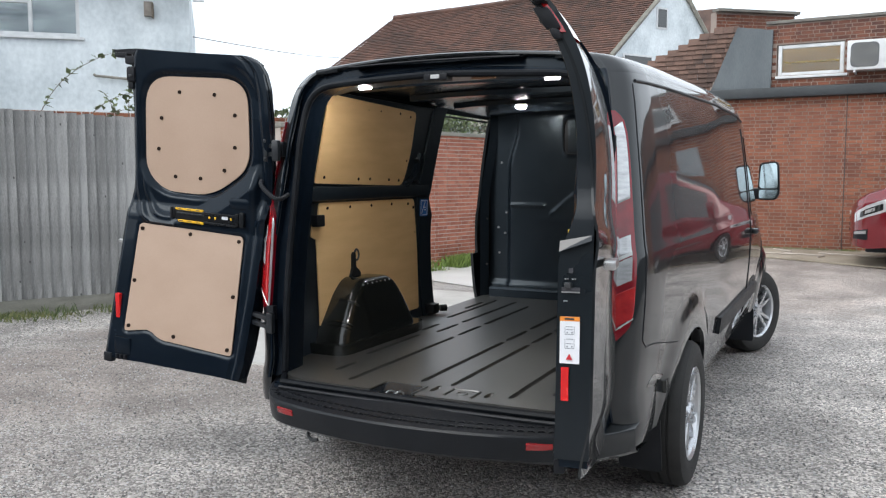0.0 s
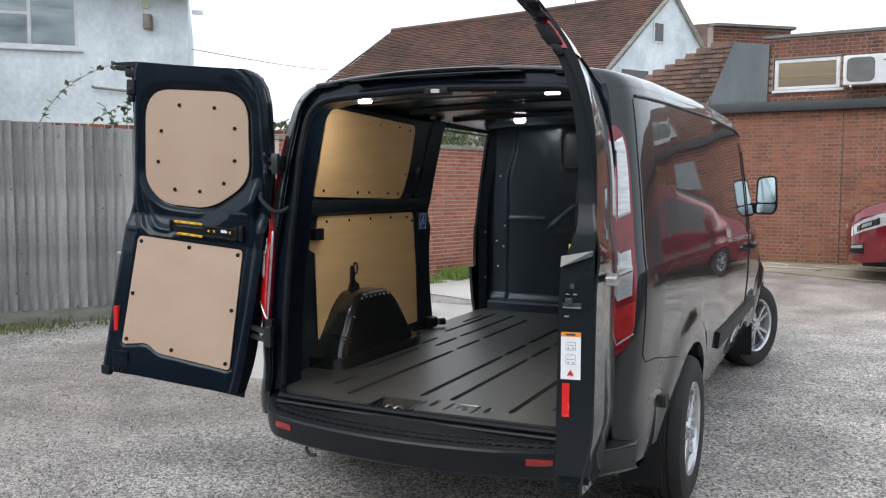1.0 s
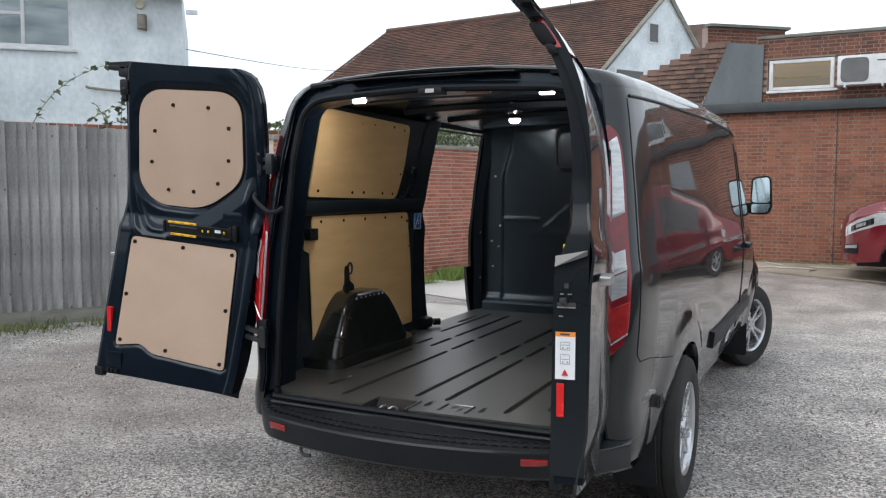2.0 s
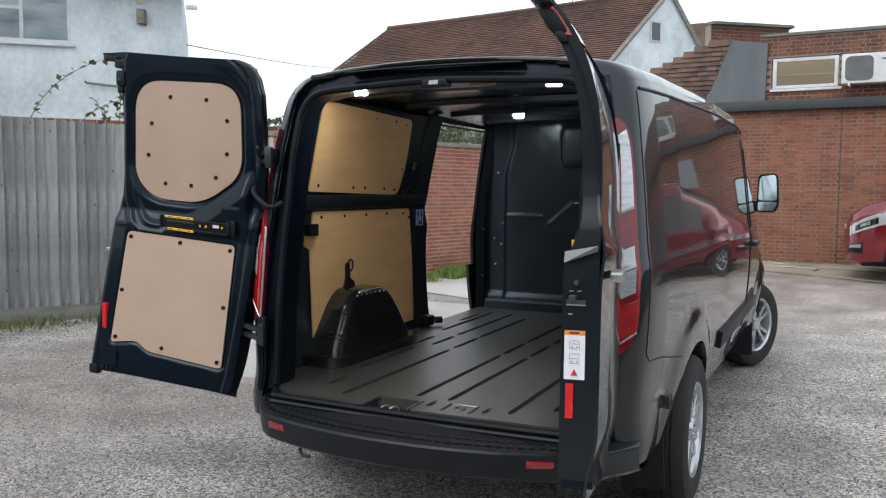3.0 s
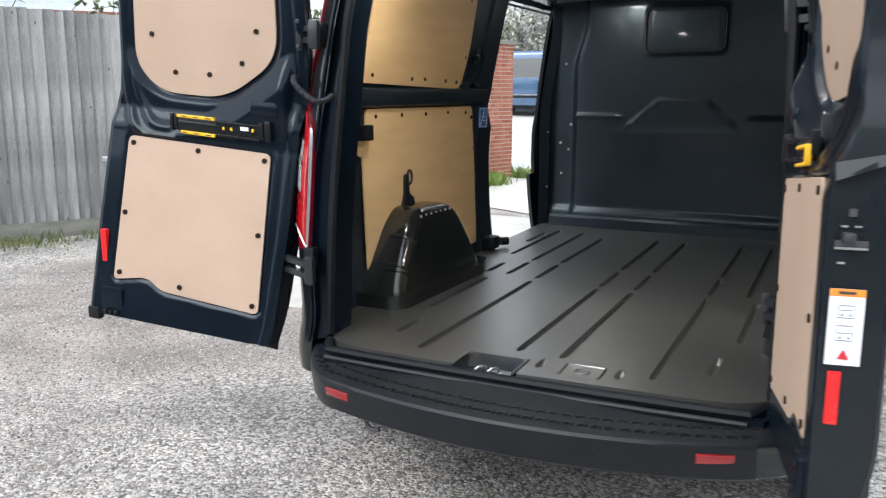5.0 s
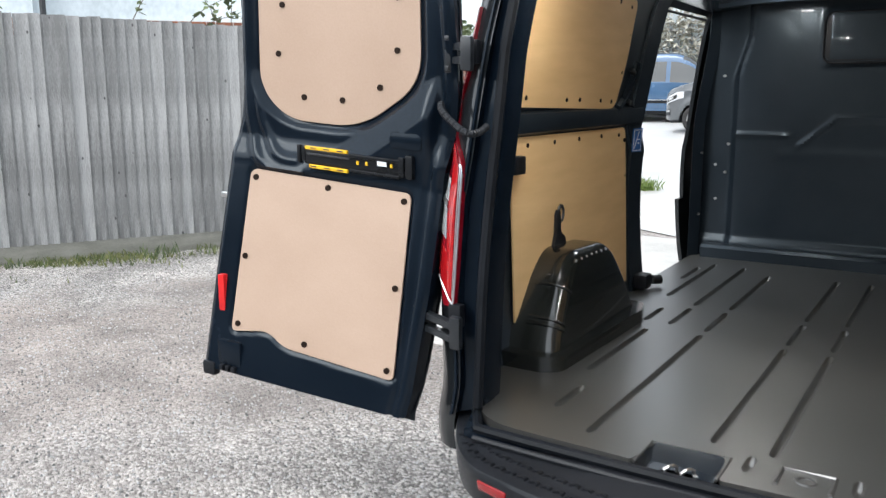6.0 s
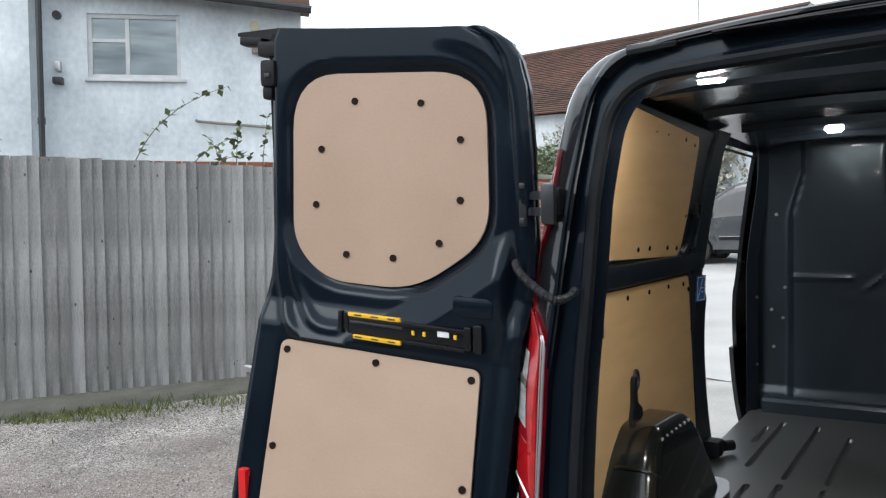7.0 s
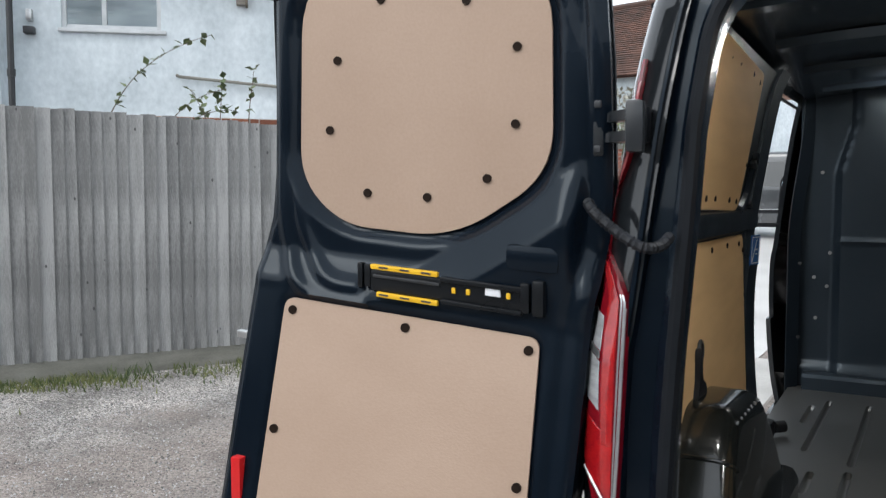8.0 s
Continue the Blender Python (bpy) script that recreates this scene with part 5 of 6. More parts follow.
    part("spoiler", prism(rounded([(0.07, 1.975), (0.12, 2.008), (0.74, 2.020), (0.87, 2.008), (0.872, 1.998), (0.80, 1.992), (0.74, 1.99), (0.3, 1.985)], 0.012), 0.045, lambda u, z, c: to(u, z + 0.002, 0.0 - c)), PLASTIC, door, "black roof spoiler lip")
    if side > 0:
        lamp_strip = sheet(lambda q, z: to(skin_u(0.70 + 0.30 * q, z), z, skin_n(0.70 + 0.30 * q, z) - 0.016 * (0.02 < q < 0.98)), [0, 0.03] + ticks(0.2, 0.8, 4) + [0.97, 1.0], ticks(1.86, 2.0, 10))
        part("high_level_lamp", lamp_strip, BRIGHTRED, door, "red high-level brake lamp")
    # hinges and cable hose
    for z, k in ((0.785, 0.04), (1.545, 0.0)):
        nb = low_face(z) - 0.05 if z < 1.2 else 0.0
        k = float(np.interp(z, DOOR_Z, DOOR_H))
        for a in (0.002, 0.040):
            arm = [(-0.030, nb + 0.062), (-0.012, nb + 0.066), (0.006 + k, nb + 0.016), (0.038 + k, nb + 0.016), (0.038 + k, nb - 0.008), (-0.004 + k, nb - 0.008), (-0.034, nb + 0.040)]
            part("hinge", prism(rounded(arm, 0.006), 0.020, lambda u, n, c, h=z + a: to(u, h + c, n), 0.003), HINGE, door)
        for d in (-0.012, 0.072):
            bar("hinge_bolt", 0.018 + k, 0.032 + k, z + d - 0.007, z + d + 0.007, nb + 0.020, nb + 0.030, DARKSTEEL, 0.003)
        bar("hinge_foot", 0.015 + k, 0.035 + k, z - 0.025, z + 0.085, nb - 0.005, nb + 0.022, HINGE, 0.005)
        bar("hinge_pin", -0.046, -0.012, z - 0.018, z + 0.078, nb + 0.038, nb + 0.070, HINGE, 0.009)
    # door pull and outside handle
    part("outer_handle", box((-0.06, -0.016, -0.014), (0.05, 0.022, 0.014), 0.008), STEEL, door, "chrome outer handle", local=Matrix.Translation(to(0.735, 1.14, -0.088)))
    return door


DOOR_L = Matrix(((-0.986, -0.165, 0, -0.82), (-0.165, 0.986, 0, 0.24), (0, 0, 1, 0), (0, 0, 0, 1)))
rear_door("rear door swung wide open, plywood lined inside", DOOR_L, -1, 0.195, 0.0)
DOOR_R = Matrix(((0.168, -0.986, 0, 0.742), (-0.986, -0.168, 0, 0.24), (0, 0, 1, 0), (0, 0, 0, 1)))
right_door = rear_door("rear door open square to the body, glossy outside", DOOR_R, 1, 0.0, 0.14)
hose = [Vector((-0.875, 0.20, 1.415)), Vector((-0.845, 0.16, 1.395)), Vector((-0.80, 0.14, 1.365)), Vector((-0.75, 0.135, 1.337)), Vector((-0.725, 0.16, 1.338)), Vector((-0.715, 0.19, 1.355))]
pts = [Vector((*p[:2], 0)) for p in spline([(p.x, p.y) for p in hose], 12)]
zs = [p[1] for p in spline([(i, p.z) for i, p in enumerate(hose)], 12)]
part("cable_hose", tube([Vector((p.x, p.y, z)) for p, z in zip(pts, zs)], lambda t: 0.0100 + 0.0016 * math.sin(t * 150), 8), RUBBER, VAN, "ribbed black cable hose")


# marks on the driver's door edge
def edge_mark(name, n0, n1, z0, z1, mat, lift=0.0, tag=""):
    zm = 0.915 if 0.84 < (z0 + z1) / 2 < 0.99 else (z0 + z1) / 2
    u = float(np.interp(zm, DOOR_Z, DOOR_F)) + 0.013 + lift
    bm = box((u, min(n0, n1), z0 + TILT * 0.4), (u + 0.003, max(n0, n1), z1 + TILT * 0.4), 0.0)
    return part(name, bm, mat, right_door, tag)


def door_edge(z, q):
    """The closing face of the door: broad below the belt, drawn in to a narrow upright above it."""
    f = float(np.interp(z, DOOR_Z, DOOR_F))
    reach = 0.014 + 0.048 * (1 - smooth_step(1.13, 1.32, z))
    n = -0.040 + (reach + 0.040) * q
    rise = TILT * 0.4 if z < 1.2 else tilt(z, 1) * (f - 0.4)
    return Vector((f + 0.004 + 0.006 * (1 - smooth_step(1.10, 1.34, z)), n + 0.14 * max(0, (z - 1.25) / 0.7) ** 4.0, z + rise))


part("edge_panel", sheet(door_edge, ticks(0.56, 1.97, 60), ticks(0, 1, 5), thick=0.003), EDGE, right_door, "dark closing edge of the door", smooth=0.5)
edge_mark("warning_sticker", -0.006, 0.052, 0.845, 0.985, WHITE, 0.0, "white warning sticker with drawings")
edge_mark("sticker_band", -0.006, 0.052, 0.972, 0.985, ORANGE, 0.001)
edge_mark("sticker_mark", 0.010, 0.038, 0.976, 0.981, INK, 0.002)
for z0, z1 in ((0.932, 0.962), (0.890, 0.925)):
    for a, b, c, d in ((0.009, 0.0102, z0, z1 - 0.006), (0.036, 0.0372, z0, z1 - 0.006), (0.012, 0.034, z1 - 0.0075, z1 - 0.006), (0.009, 0.0372, z0, z0 + 0.0015), (0.012, 0.034, z0 + 0.014, z0 + 0.0155), (0.014, 0.018, z0 + 0.004, z0 + 0.008), (0.028, 0.032, z0 + 0.004, z0 + 0.008)):
        edge_mark("sticker_line", a, b, c, d, PALEINK, 0.001)
tri = bmesh.new()
tri.faces.new([tri.verts.new(p) for p in ((0.8385, 0.013, 0.857 + TILT * 0.4), (0.8385, 0.033, 0.857 + TILT * 0.4), (0.8385, 0.023, 0.876 + TILT * 0.4))])
part("sticker_triangle", tri, TRIANGLE, right_door)
edge_mark("edge_reflector", 0.024, 0.046, 0.735, 0.835, REFLECTOR, 0.0, "red door edge reflector")
edge_mark("latch_slot", -0.004, 0.050, 1.058, 1.070, INK, 0.0)
edge_mark("latch_slot_rim", -0.004, 0.050, 1.054, 1.058, STEEL, 0.001)
for n, z in ((0.014, 1.095), (0.036, 1.095), (0.038, 1.030)):
    edge_mark("rivet", n - 0.006, n + 0.006, z - 0.002, z + 0.002, ALLOY, 0.001)
edge_mark("bolt_hole", 0.018, 0.030, 1.112, 1.126, INK, 0.001)
belt = box((0.806, -0.036, 1.175 + TILT * 0.4), (0.812, 0.058, 1.206 + TILT * 0.4))
for v in belt.verts:
    outer = (0.058 - v.co.y) / 0.094
    if v.co.z < 1.19 + TILT * 0.4:
        v.co.x += 0.016
        v.co.z += 0.034 * outer
    else:
        v.co.z += 0.018 * outer
part("belt_facet", belt, PAINT, right_door, smooth=0)


# ---- ground ----
def ground_z(x, y):
    rise = 0.040 * max(0, y - 6.8 - 2.6 * smooth_step(0.0, -3.0, x)) * (1 + 0.25 * smooth_step(0.0, -3.0, x))
    if rise > 0.7:
        rise = 0.7 + (rise - 0.7) * 0.3
    bumpy = 0.012 * noise.noise(Vector((x * 0.5, y * 0.5, 0))) + 0.006 * noise.noise(Vector((x * 2.1, y * 2.1, 3)))
    near = min(1, max(0, (max(abs(x), abs(y - 2.5)) - 0.5) / 3))
    return rise + bumpy * (0.3 + 0.7 * near)


gx = [-400, -120, -50, -25] + ticks(-14, 14, 90) + [25, 50, 120, 400]
gy = [-400, -120, -50, -20] + ticks(-8, 26, 100) + [40, 70, 150, 500]
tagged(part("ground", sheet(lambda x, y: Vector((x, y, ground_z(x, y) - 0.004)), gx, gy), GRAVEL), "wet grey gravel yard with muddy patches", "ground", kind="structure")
rng = random.Random(4)
apron = prism([(-1.2, 11.25), (0.6, 10.75), (2.4, 10.1), (4.5, 9.9), (9, 9.7), (9, 12.2), (-1.2, 12.45)], 0.02, lambda a, b, c: (a, b, ground_z(a, b) + 0.004 + c))
bmesh.ops.triangulate(apron, faces=apron.faces)
apron_ob = tagged(part("pavement", apron, CONCRETE), "stained concrete apron in front of the brick building", "pavement", kind="structure")
for pts in ([(0.5, 11.9), (0.8, 11.6), (0.7, 11.35), (1.3, 11.2), (1.2, 11.0)], [(1.2, 11.5), (2.0, 11.3), (3.2, 11.35)], [(0.2, 11.2), (0.9, 11.25), (1.2, 11.2)]):
    part("crack", tube([(a, b, ground_z(a, b) + 0.024) for a, b in pts], 0.012, 4), MORTAR, apron_ob)

drive = sheet(lambda x, y: Vector((x, 24 - y * (24 - min(7.6, 6.3 + 0.5 * max(0, -1.7 - x))), ground_z(x, 24 - y * (24 - min(7.6, 6.3 + 0.5 * max(0, -1.7 - x)))) + 0.006)), ticks(-16, -1.6, 30), ticks(0, 1, 30))
tagged(part("road", drive, PALE), "pale damp concrete drive beyond the garden wall", "road", kind="structure")
# pale sheet over the gravel; the bright daylight there is put into its colour
slab = sheet(lambda x, y: Vector((x, y, ground_z(x, y) + 0.008 - 0.016 * (x in (-3.4, -1.25) or y in (2.1, 6.35)))), [-3.4, -3.385] + ticks(-3.3, -1.35, 8) + [-1.265, -1.25], [2.1, 2.115] + ticks(2.3, 6.2, 12) + [6.335, 6.35])
tagged(part("pavement", slab, DAYLITSHEET), "pale sheet over the gravel beside the sliding doorway, daylight put into its colour", "pavement", kind="structure")


def pebbles(n, area, size, seed, mat, name, label):
    r = random.Random(seed)
    verts, faces = [], []
    for _ in range(n):
        x, y = area(r)
        s = size * r.uniform(0.5, 1.5)
        a = r.uniform(0, 6.28)
        z = ground_z(x, y)
        b = len(verts)
        for k in range(5):
            q = a + k * 1.2566
            verts.append((x + s * math.cos(q) * r.uniform(0.7, 1.2), y + s * math.sin(q) * r.uniform(0.7, 1.2), z - 0.004))
        verts.append((x + s * 0.2, y, z + s * r.uniform(0.4, 0.9)))
        for k in range(5):
            faces.append((b + k, b + (k + 1) % 5, b + 5))
    me = bpy.data.meshes.new(name)
    me.from_pydata(verts, [], faces)
    me.materials.append(mat)
    return tagged(new(name, me), label, "gravel", kind="stuff")


STONES = surface("loose_stones", (0.12, 0.117, 0.114), (0.50, 0.49, 0.485), 0.85, 0, 3, 60, 0.2, island=0.9)
pebbles(45000, lambda r: (r.uniform(-6, 3.5), -1.4 + 6.5 * r.random() ** 1.3), 0.0055, 5, STONES, "gravel", "loose grey stones on the yard")


# ---- boundary fence ----
FA, FD = Vector((-5.85, 3.3, 0)), Vector((0.5, 0.87, 0)).normalized()
FN = Vector((FD.y, -FD.x, 0))
fence = thing("fence", "weathered grey feather-edge timber fence on a gravel board", "fence")
fence_m = Matrix((( FD.x, FN.x, 0, FA.x), (FD.y, FN.y, 0, FA.y), (0, 0, 1, 0), (0, 0, 0, 1)))
u, k = -5.6, 0
while u < 2.2:
    w = 0.098 + rng.uniform(-0.006, 0.006)
    top = 2.085 - 0.030 * (u - 0.2) + rng.uniform(-0.010, 0.010)
    bm = bmesh.new()
    add_box(bm, (0, -0.006, 0.15), (w + 0.016, 0.006, top), 0.0)
    for v in bm.verts:
        if v.co.x > w * 0.5 and v.co.y > 0:
            v.co.y = 0.025
        if v.co.x < w * 0.5 and v.co.y > 0:
            v.co.y = 0.002
    part("board", bm, TIMBER, fence, smooth=0, local=fence_m @ pose(u, 0.0, 0, rng.uniform(-0.3, 0.3), rng.uniform(-0.35, 0.35), 0))
    u += w
part("gravel_board", box((-5.6, -0.03, -0.02), (2.2, 0.012, 0.155), 0.006), GBOARD, fence, "damp timber gravel board", local=fence_m)
for u in ticks(-5.4, 2.1, 4):
    part("post", box((u - 0.05, -0.12, -0.02), (u + 0.05, -0.02, 2.0), 0.006), TIMBER, fence, local=fence_m)
for z in (0.5, 1.2, 1.85):
    part("rail", box((-5.6, -0.07, z), (2.2, -0.012, z + 0.07), 0.004), TIMBER, fence, local=fence_m)


# ---- brickwork ----
def brick_run(name, origin, along, length, height, mat, parent=None, single=None, face=1, mortar=MORTAR, courses=0.060, thick=0.215, seed=1, holes=()):
    """A wall of bricks in courses with recessed mortar; along is its direction on plan, its face to the right of it when face is 1."""
    d = Vector((*along, 0)).normalized()
    nrm = Vector((d.y, -d.x, 0)) * face
    m = Matrix(((d.x, nrm.x, 0, origin[0]), (d.y, nrm.y, 0, origin[1]), (0, 0, 1, origin[2]), (0, 0, 0, 1)))
    back = bmesh.new()
    spans = [(0, length, 0, height)]
    for h in holes:
        nxt = []
        for a, b, c, e in spans:
            if h[1] <= a or h[0] >= b or h[3] <= c or h[2] >= e:
                nxt.append((a, b, c, e))
                continue
            nxt += [s for s in ((a, h[0], c, e), (h[1], b, c, e), (max(a, h[0]), min(b, h[1]), c, h[2]), (max(a, h[0]), min(b, h[1]), h[3], e)) if s[1] - s[0] > 0.01 and s[3] - s[2] > 0.01]
        spans = nxt
    for a, b, c, e in spans:
        add_box(back, (a, -thick, c), (b, -0.008, e))
    core = part(name, back, mortar, parent, smooth=0, local=m)
    r = random.Random(seed)
    me_cache = {}
    verts, faces = [], []
    count = 0
    rows = int(height / courses)
    bs = courses / 0.075
    for j in range(rows):
        z0 = j * courses
        flem = 0.0 if j % 2 else -0.085 * bs
        x = flem
        k = 0
        while x < length:
            w = (0.2175 if (k % 2 == 0) else 0.105) * bs
            a, b = max(x, 0), min(x + w, length)
            x += w + 0.0105 * bs
            k += 1
            if b - a < 0.03 or any(b > h[0] and a < h[1] and z0 + 0.065 > h[2] and z0 < h[3] for h in holes):
                continue
            p = r.uniform(-0.0025, 0.0025)
            if single and count < 290 and single(a, z0):
                key = round(b - a, 2)
                if key not in me_cache:
                    bm = box((0, -0.05, 0), (b - a, 0.0, 0.065 * bs), 0.0)
                    for v in bm.verts:
                        if v.co.y > -0.01:
                            v.co.x = min(max(v.co.x, 0.003), b - a - 0.003)
                            v.co.z = min(max(v.co.z, 0.003), 0.065 * bs - 0.003)
                    me = bpy.data.meshes.new("brick")
                    bm.to_mesh(me)
                    bm.free()
                    me.materials.append(BRICKP)
                    me_cache[key] = me
                ob = new("brick", me_cache[key])
                ob.parent = core
                ob.matrix_basis = Matrix.Translation((a, p, z0 + 0.005))
                count += 1
                continue
            i0 = len(verts)
            for yy, e in ((-0.05, 0), (0.0 + p, 0.003)):
                for xx, zz in ((a + e, z0 + 0.005 + e), (b - e, z0 + 0.005 + e), (b - e, z0 + 0.005 + 0.065 * bs - e), (a + e, z0 + 0.005 + 0.065 * bs - e)):
                    verts.append((xx, yy, zz))
            faces += [(i0 + 4, i0 + 5, i0 + 6, i0 + 7)] + [(i0 + q, i0 + (q + 1) % 4, i0 + 4 + (q + 1) % 4, i0 + 4 + q) for q in range(4)]
    if verts:
        me = bpy.data.meshes.new("brickwork")
        me.from_pydata(verts, [], faces)
        me.materials.append(mat)
        ob = new("brickwork", me)
        ob.parent = core
        tagged(ob, kind="stuff")
    return core


# garden wall beyond the sliding doorway
WD = Vector((0.28, 0.96, 0)).normalized()
WS = Vector((-3.83, 10.05, 0)) - WD * 4.3
wall = brick_run("wall_garden", (WS.x, WS.y, -0.02), (WD.x, WD.y), 4.3, 2.10, BRICK, None, lambda a, z: 2.9 < a < 4.3 and z < 1.95, seed=3)
tagged(wall, "red brick garden wall with a concrete coping", "wall", kind="structure")
part("coping", box((-0.02, -0.25, 2.08), (4.34, 0.03, 2.14), 0.01), GBOARD, wall)
# low brick wall behind the fence
low = brick_run("wall_low", (-10.5, -0.6, 1.90), (0.62, 0.78), 9.0, 0.30, BRICKD, seed=9)
tagged(low, "strip of red brick wall above the fence", "wall", kind="structure")


# ---- leaves ----
def foliage(name, boxes, n, size, mat, seed, label, category, parent=None):
    r = random.Random(seed)
    verts, faces = [], []
    for _ in range(n):
        lo, hi = boxes[r.randrange(len(boxes))]
        c = Vector([r.uniform(lo[i], hi[i]) for i in range(3)])
        q = Euler((r.uniform(-1.2, 1.2), r.uniform(-1.2, 1.2), r.uniform(0, 6.28))).to_matrix()
        s = size * r.uniform(0.6, 1.4)
        i0 = len(verts)
        for p in ((-0.5, 0, 0), (0, -0.28, 0.08), (0.5, 0, 0), (0, 0.28, 0.08)):
            verts.append(tuple(c + q @ (Vector(p) * s)))
        faces += [(i0, i0 + 1, i0 + 2), (i0, i0 + 2, i0 + 3)]
    me = bpy.data.meshes.new(name)
    me.from_pydata(verts, [], faces)
    me.materials.append(mat)
    ob = new(name, me)
    if parent:
        ob.parent = parent
        return ob
    return tagged(ob, label, category, kind="stuff")


def climber(seed, base, steps, reach, droop, label):
    """A thin arching stem with separate leaves, leaning out over the fence."""
    r = random.Random(seed)
    plant = thing("climbing_plant", label, "plant")
    p = Vector(base)
    d = Vector((FD.x * reach * 0.2, FD.y * reach * 0.2, 1.0)).normalized()
    pts = [p.copy()]
    for k in range(steps):
        d = (d + Vector((FD.x * reach * 0.16 + r.uniform(-0.06, 0.06), FD.y * reach * 0.16 + r.uniform(-0.06, 0.06), -droop))).normalized()
        p = p + d * 0.085
        pts.append(p.copy())
    part("stem", tube(pts, lambda t: 0.006 - 0.004 * t, 5), STEM, plant)
    bm = bmesh.new()
    for k in range(4, len(pts)):
        for _ in range(3 if r.random() < 0.75 else 2):
            q = Euler((r.uniform(-0.9, 0.9), r.uniform(-0.9, 0.9), r.uniform(0, 6.28))).to_matrix()
            s = r.uniform(0.055, 0.095)
            vs = [bm.verts.new(pts[k] + q @ (Vector(v) * s)) for v in ((0, 0, 0), (0.4, -0.34, 0.06), (1.0, 0, -0.05), (0.4, 0.34, 0.06))]
            bm.faces.new(vs[:3])
            bm.faces.new((vs[0], vs[2], vs[3]))
    part("leaves", bm, LEAF, plant, smooth=0)


for seed, u, steps, reach, droop in ((1, -0.28, 13, 0.5, 0.030), (2, 0.16, 6, 0.8, 0.05), (3, 0.66, 4, 0.15, 0.01), (4, 0.92, 5, 0.2, 0.02), (5, -1.30, 3, -0.2, 0.05), (6, 0.26, 5, 1.1, 0.09), (7, 0.60, 3, -0.3, 0.03)):
    b = FA + FD * u - FN * 0.12
    climber(seed, (b.x, b.y, 1.86), steps + 3, reach, droop, "thin green climbing stem arching over the fence")


def tufts(name, along, n, spread, height, mat, seed, label):
    r = random.Random(seed)
    verts, faces = [], []
    a, b = (Vector(p) for p in along)
    for _ in range(n):
        t = r.random()
        c = a.lerp(b, t) + Vector((r.gauss(0, spread), r.gauss(0, spread), 0))
        if noise.noise(Vector((c.x * 1.7, c.y * 1.7, seed))) < -0.05:
            continue
        c.z = ground_z(c.x, c.y)
        h = height * r.uniform(0.3, 1.1)
        q = r.uniform(0, 6.28)
        w = Vector((math.cos(q), math.sin(q), 0)) * 0.006
        lean = Vector((r.uniform(-1, 1), r.uniform(-1, 1), 0)) * h * 0.6
        i0 = len(verts)
        verts += [tuple(c - w), tuple(c + w), tuple(c + w * 0.6 + lean * 0.4 + Vector((0, 0, h * 0.6))), tuple(c + lean + Vector((0, 0, h)))]
        faces += [(i0, i0 + 1, i0 + 2), (i0, i0 + 2, i0 + 3)]
    me = bpy.data.meshes.new(name)
    me.from_pydata(verts, [], faces)
    me.materials.append(mat)
    return tagged(new(name, me), label, "grass", kind="stuff")


f0, f1 = FA + FD * -5 + FN * 0.14, FA + FD * 2.2 + FN * 0.14
tufts("grass", (f0, f1), 5000, 0.12, 0.06, LEAFY, 3, "low weeds and grass along the fence foot")
tufts("grass", (f0 + FN * 0.05, f1 + FN * 0.05), 1500, 0.09, 0.10, LEAF, 8, "low weeds and grass along the fence foot")
w0, w1 = WS + Vector((WD.y, -WD.x, 0)) * 0.16, WS + WD * 4.4 + Vector((WD.y, -WD.x, 0)) * 0.18
tufts("grass", (f0 + FN * 0.10, f1 + FN * 0.10), 2600, 0.22, 0.07, LEAFY, 11, "low weeds and grass along the fence foot")
tufts("grass", (w0, w1), 9000, 0.12, 0.19, GRASS, 5, "bright grass along the garden wall foot")
tufts("grass", ((-0.5, 12.15, 0), (5, 11.8, 0)), 2500, 0.03, 0.05, LEAFY, 6, "moss and weeds along the building foot")
hedge = []
for t in ticks(0.2, 4.2, 18):
    c = WS + WD * t - Vector((WD.y, -WD.x, 0)) * 0.45
    hedge.append(((c.x - 0.3, c.y - 0.3, 1.9), (c.x + 0.3, c.y + 0.3, 2.22 + 0.36 * t / 4.2 + 0.08 * math.sin(t * 3))))
foliage("hedge", hedge, 5200, 0.07, LEAF, 2, "dense green ivy hedge behind the garden wall", "hedge")
hedge2 = [((-14.0 + 0.6 * k, 23.2, 2.2), (-13.0 + 0.6 * k, 23.75, 4.2 + 0.6 * math.sin(k * 1.7))) for k in range(14)]
foliage("hedge", hedge2, 6500, 0.15, DRYLEAF, 7, "thin yellowing climber on the pale wall behind the vans", "hedge")


# ---- white rendered house ----
HP, HD = Vector((-8.13, 5.5, 0)), Vector((0.75, 0.66, 0)).normalized()
HN = Vector((HD.y, -HD.x, 0))
house_m = Matrix(((HD.x, HN.x, 0, HP.x), (HD.y, HN.y, 0, HP.y), (0, 0, 1, 0), (0, 0, 0, 1)))
house = thing("rendered_house", "pale rendered two storey house behind the fence", "house")


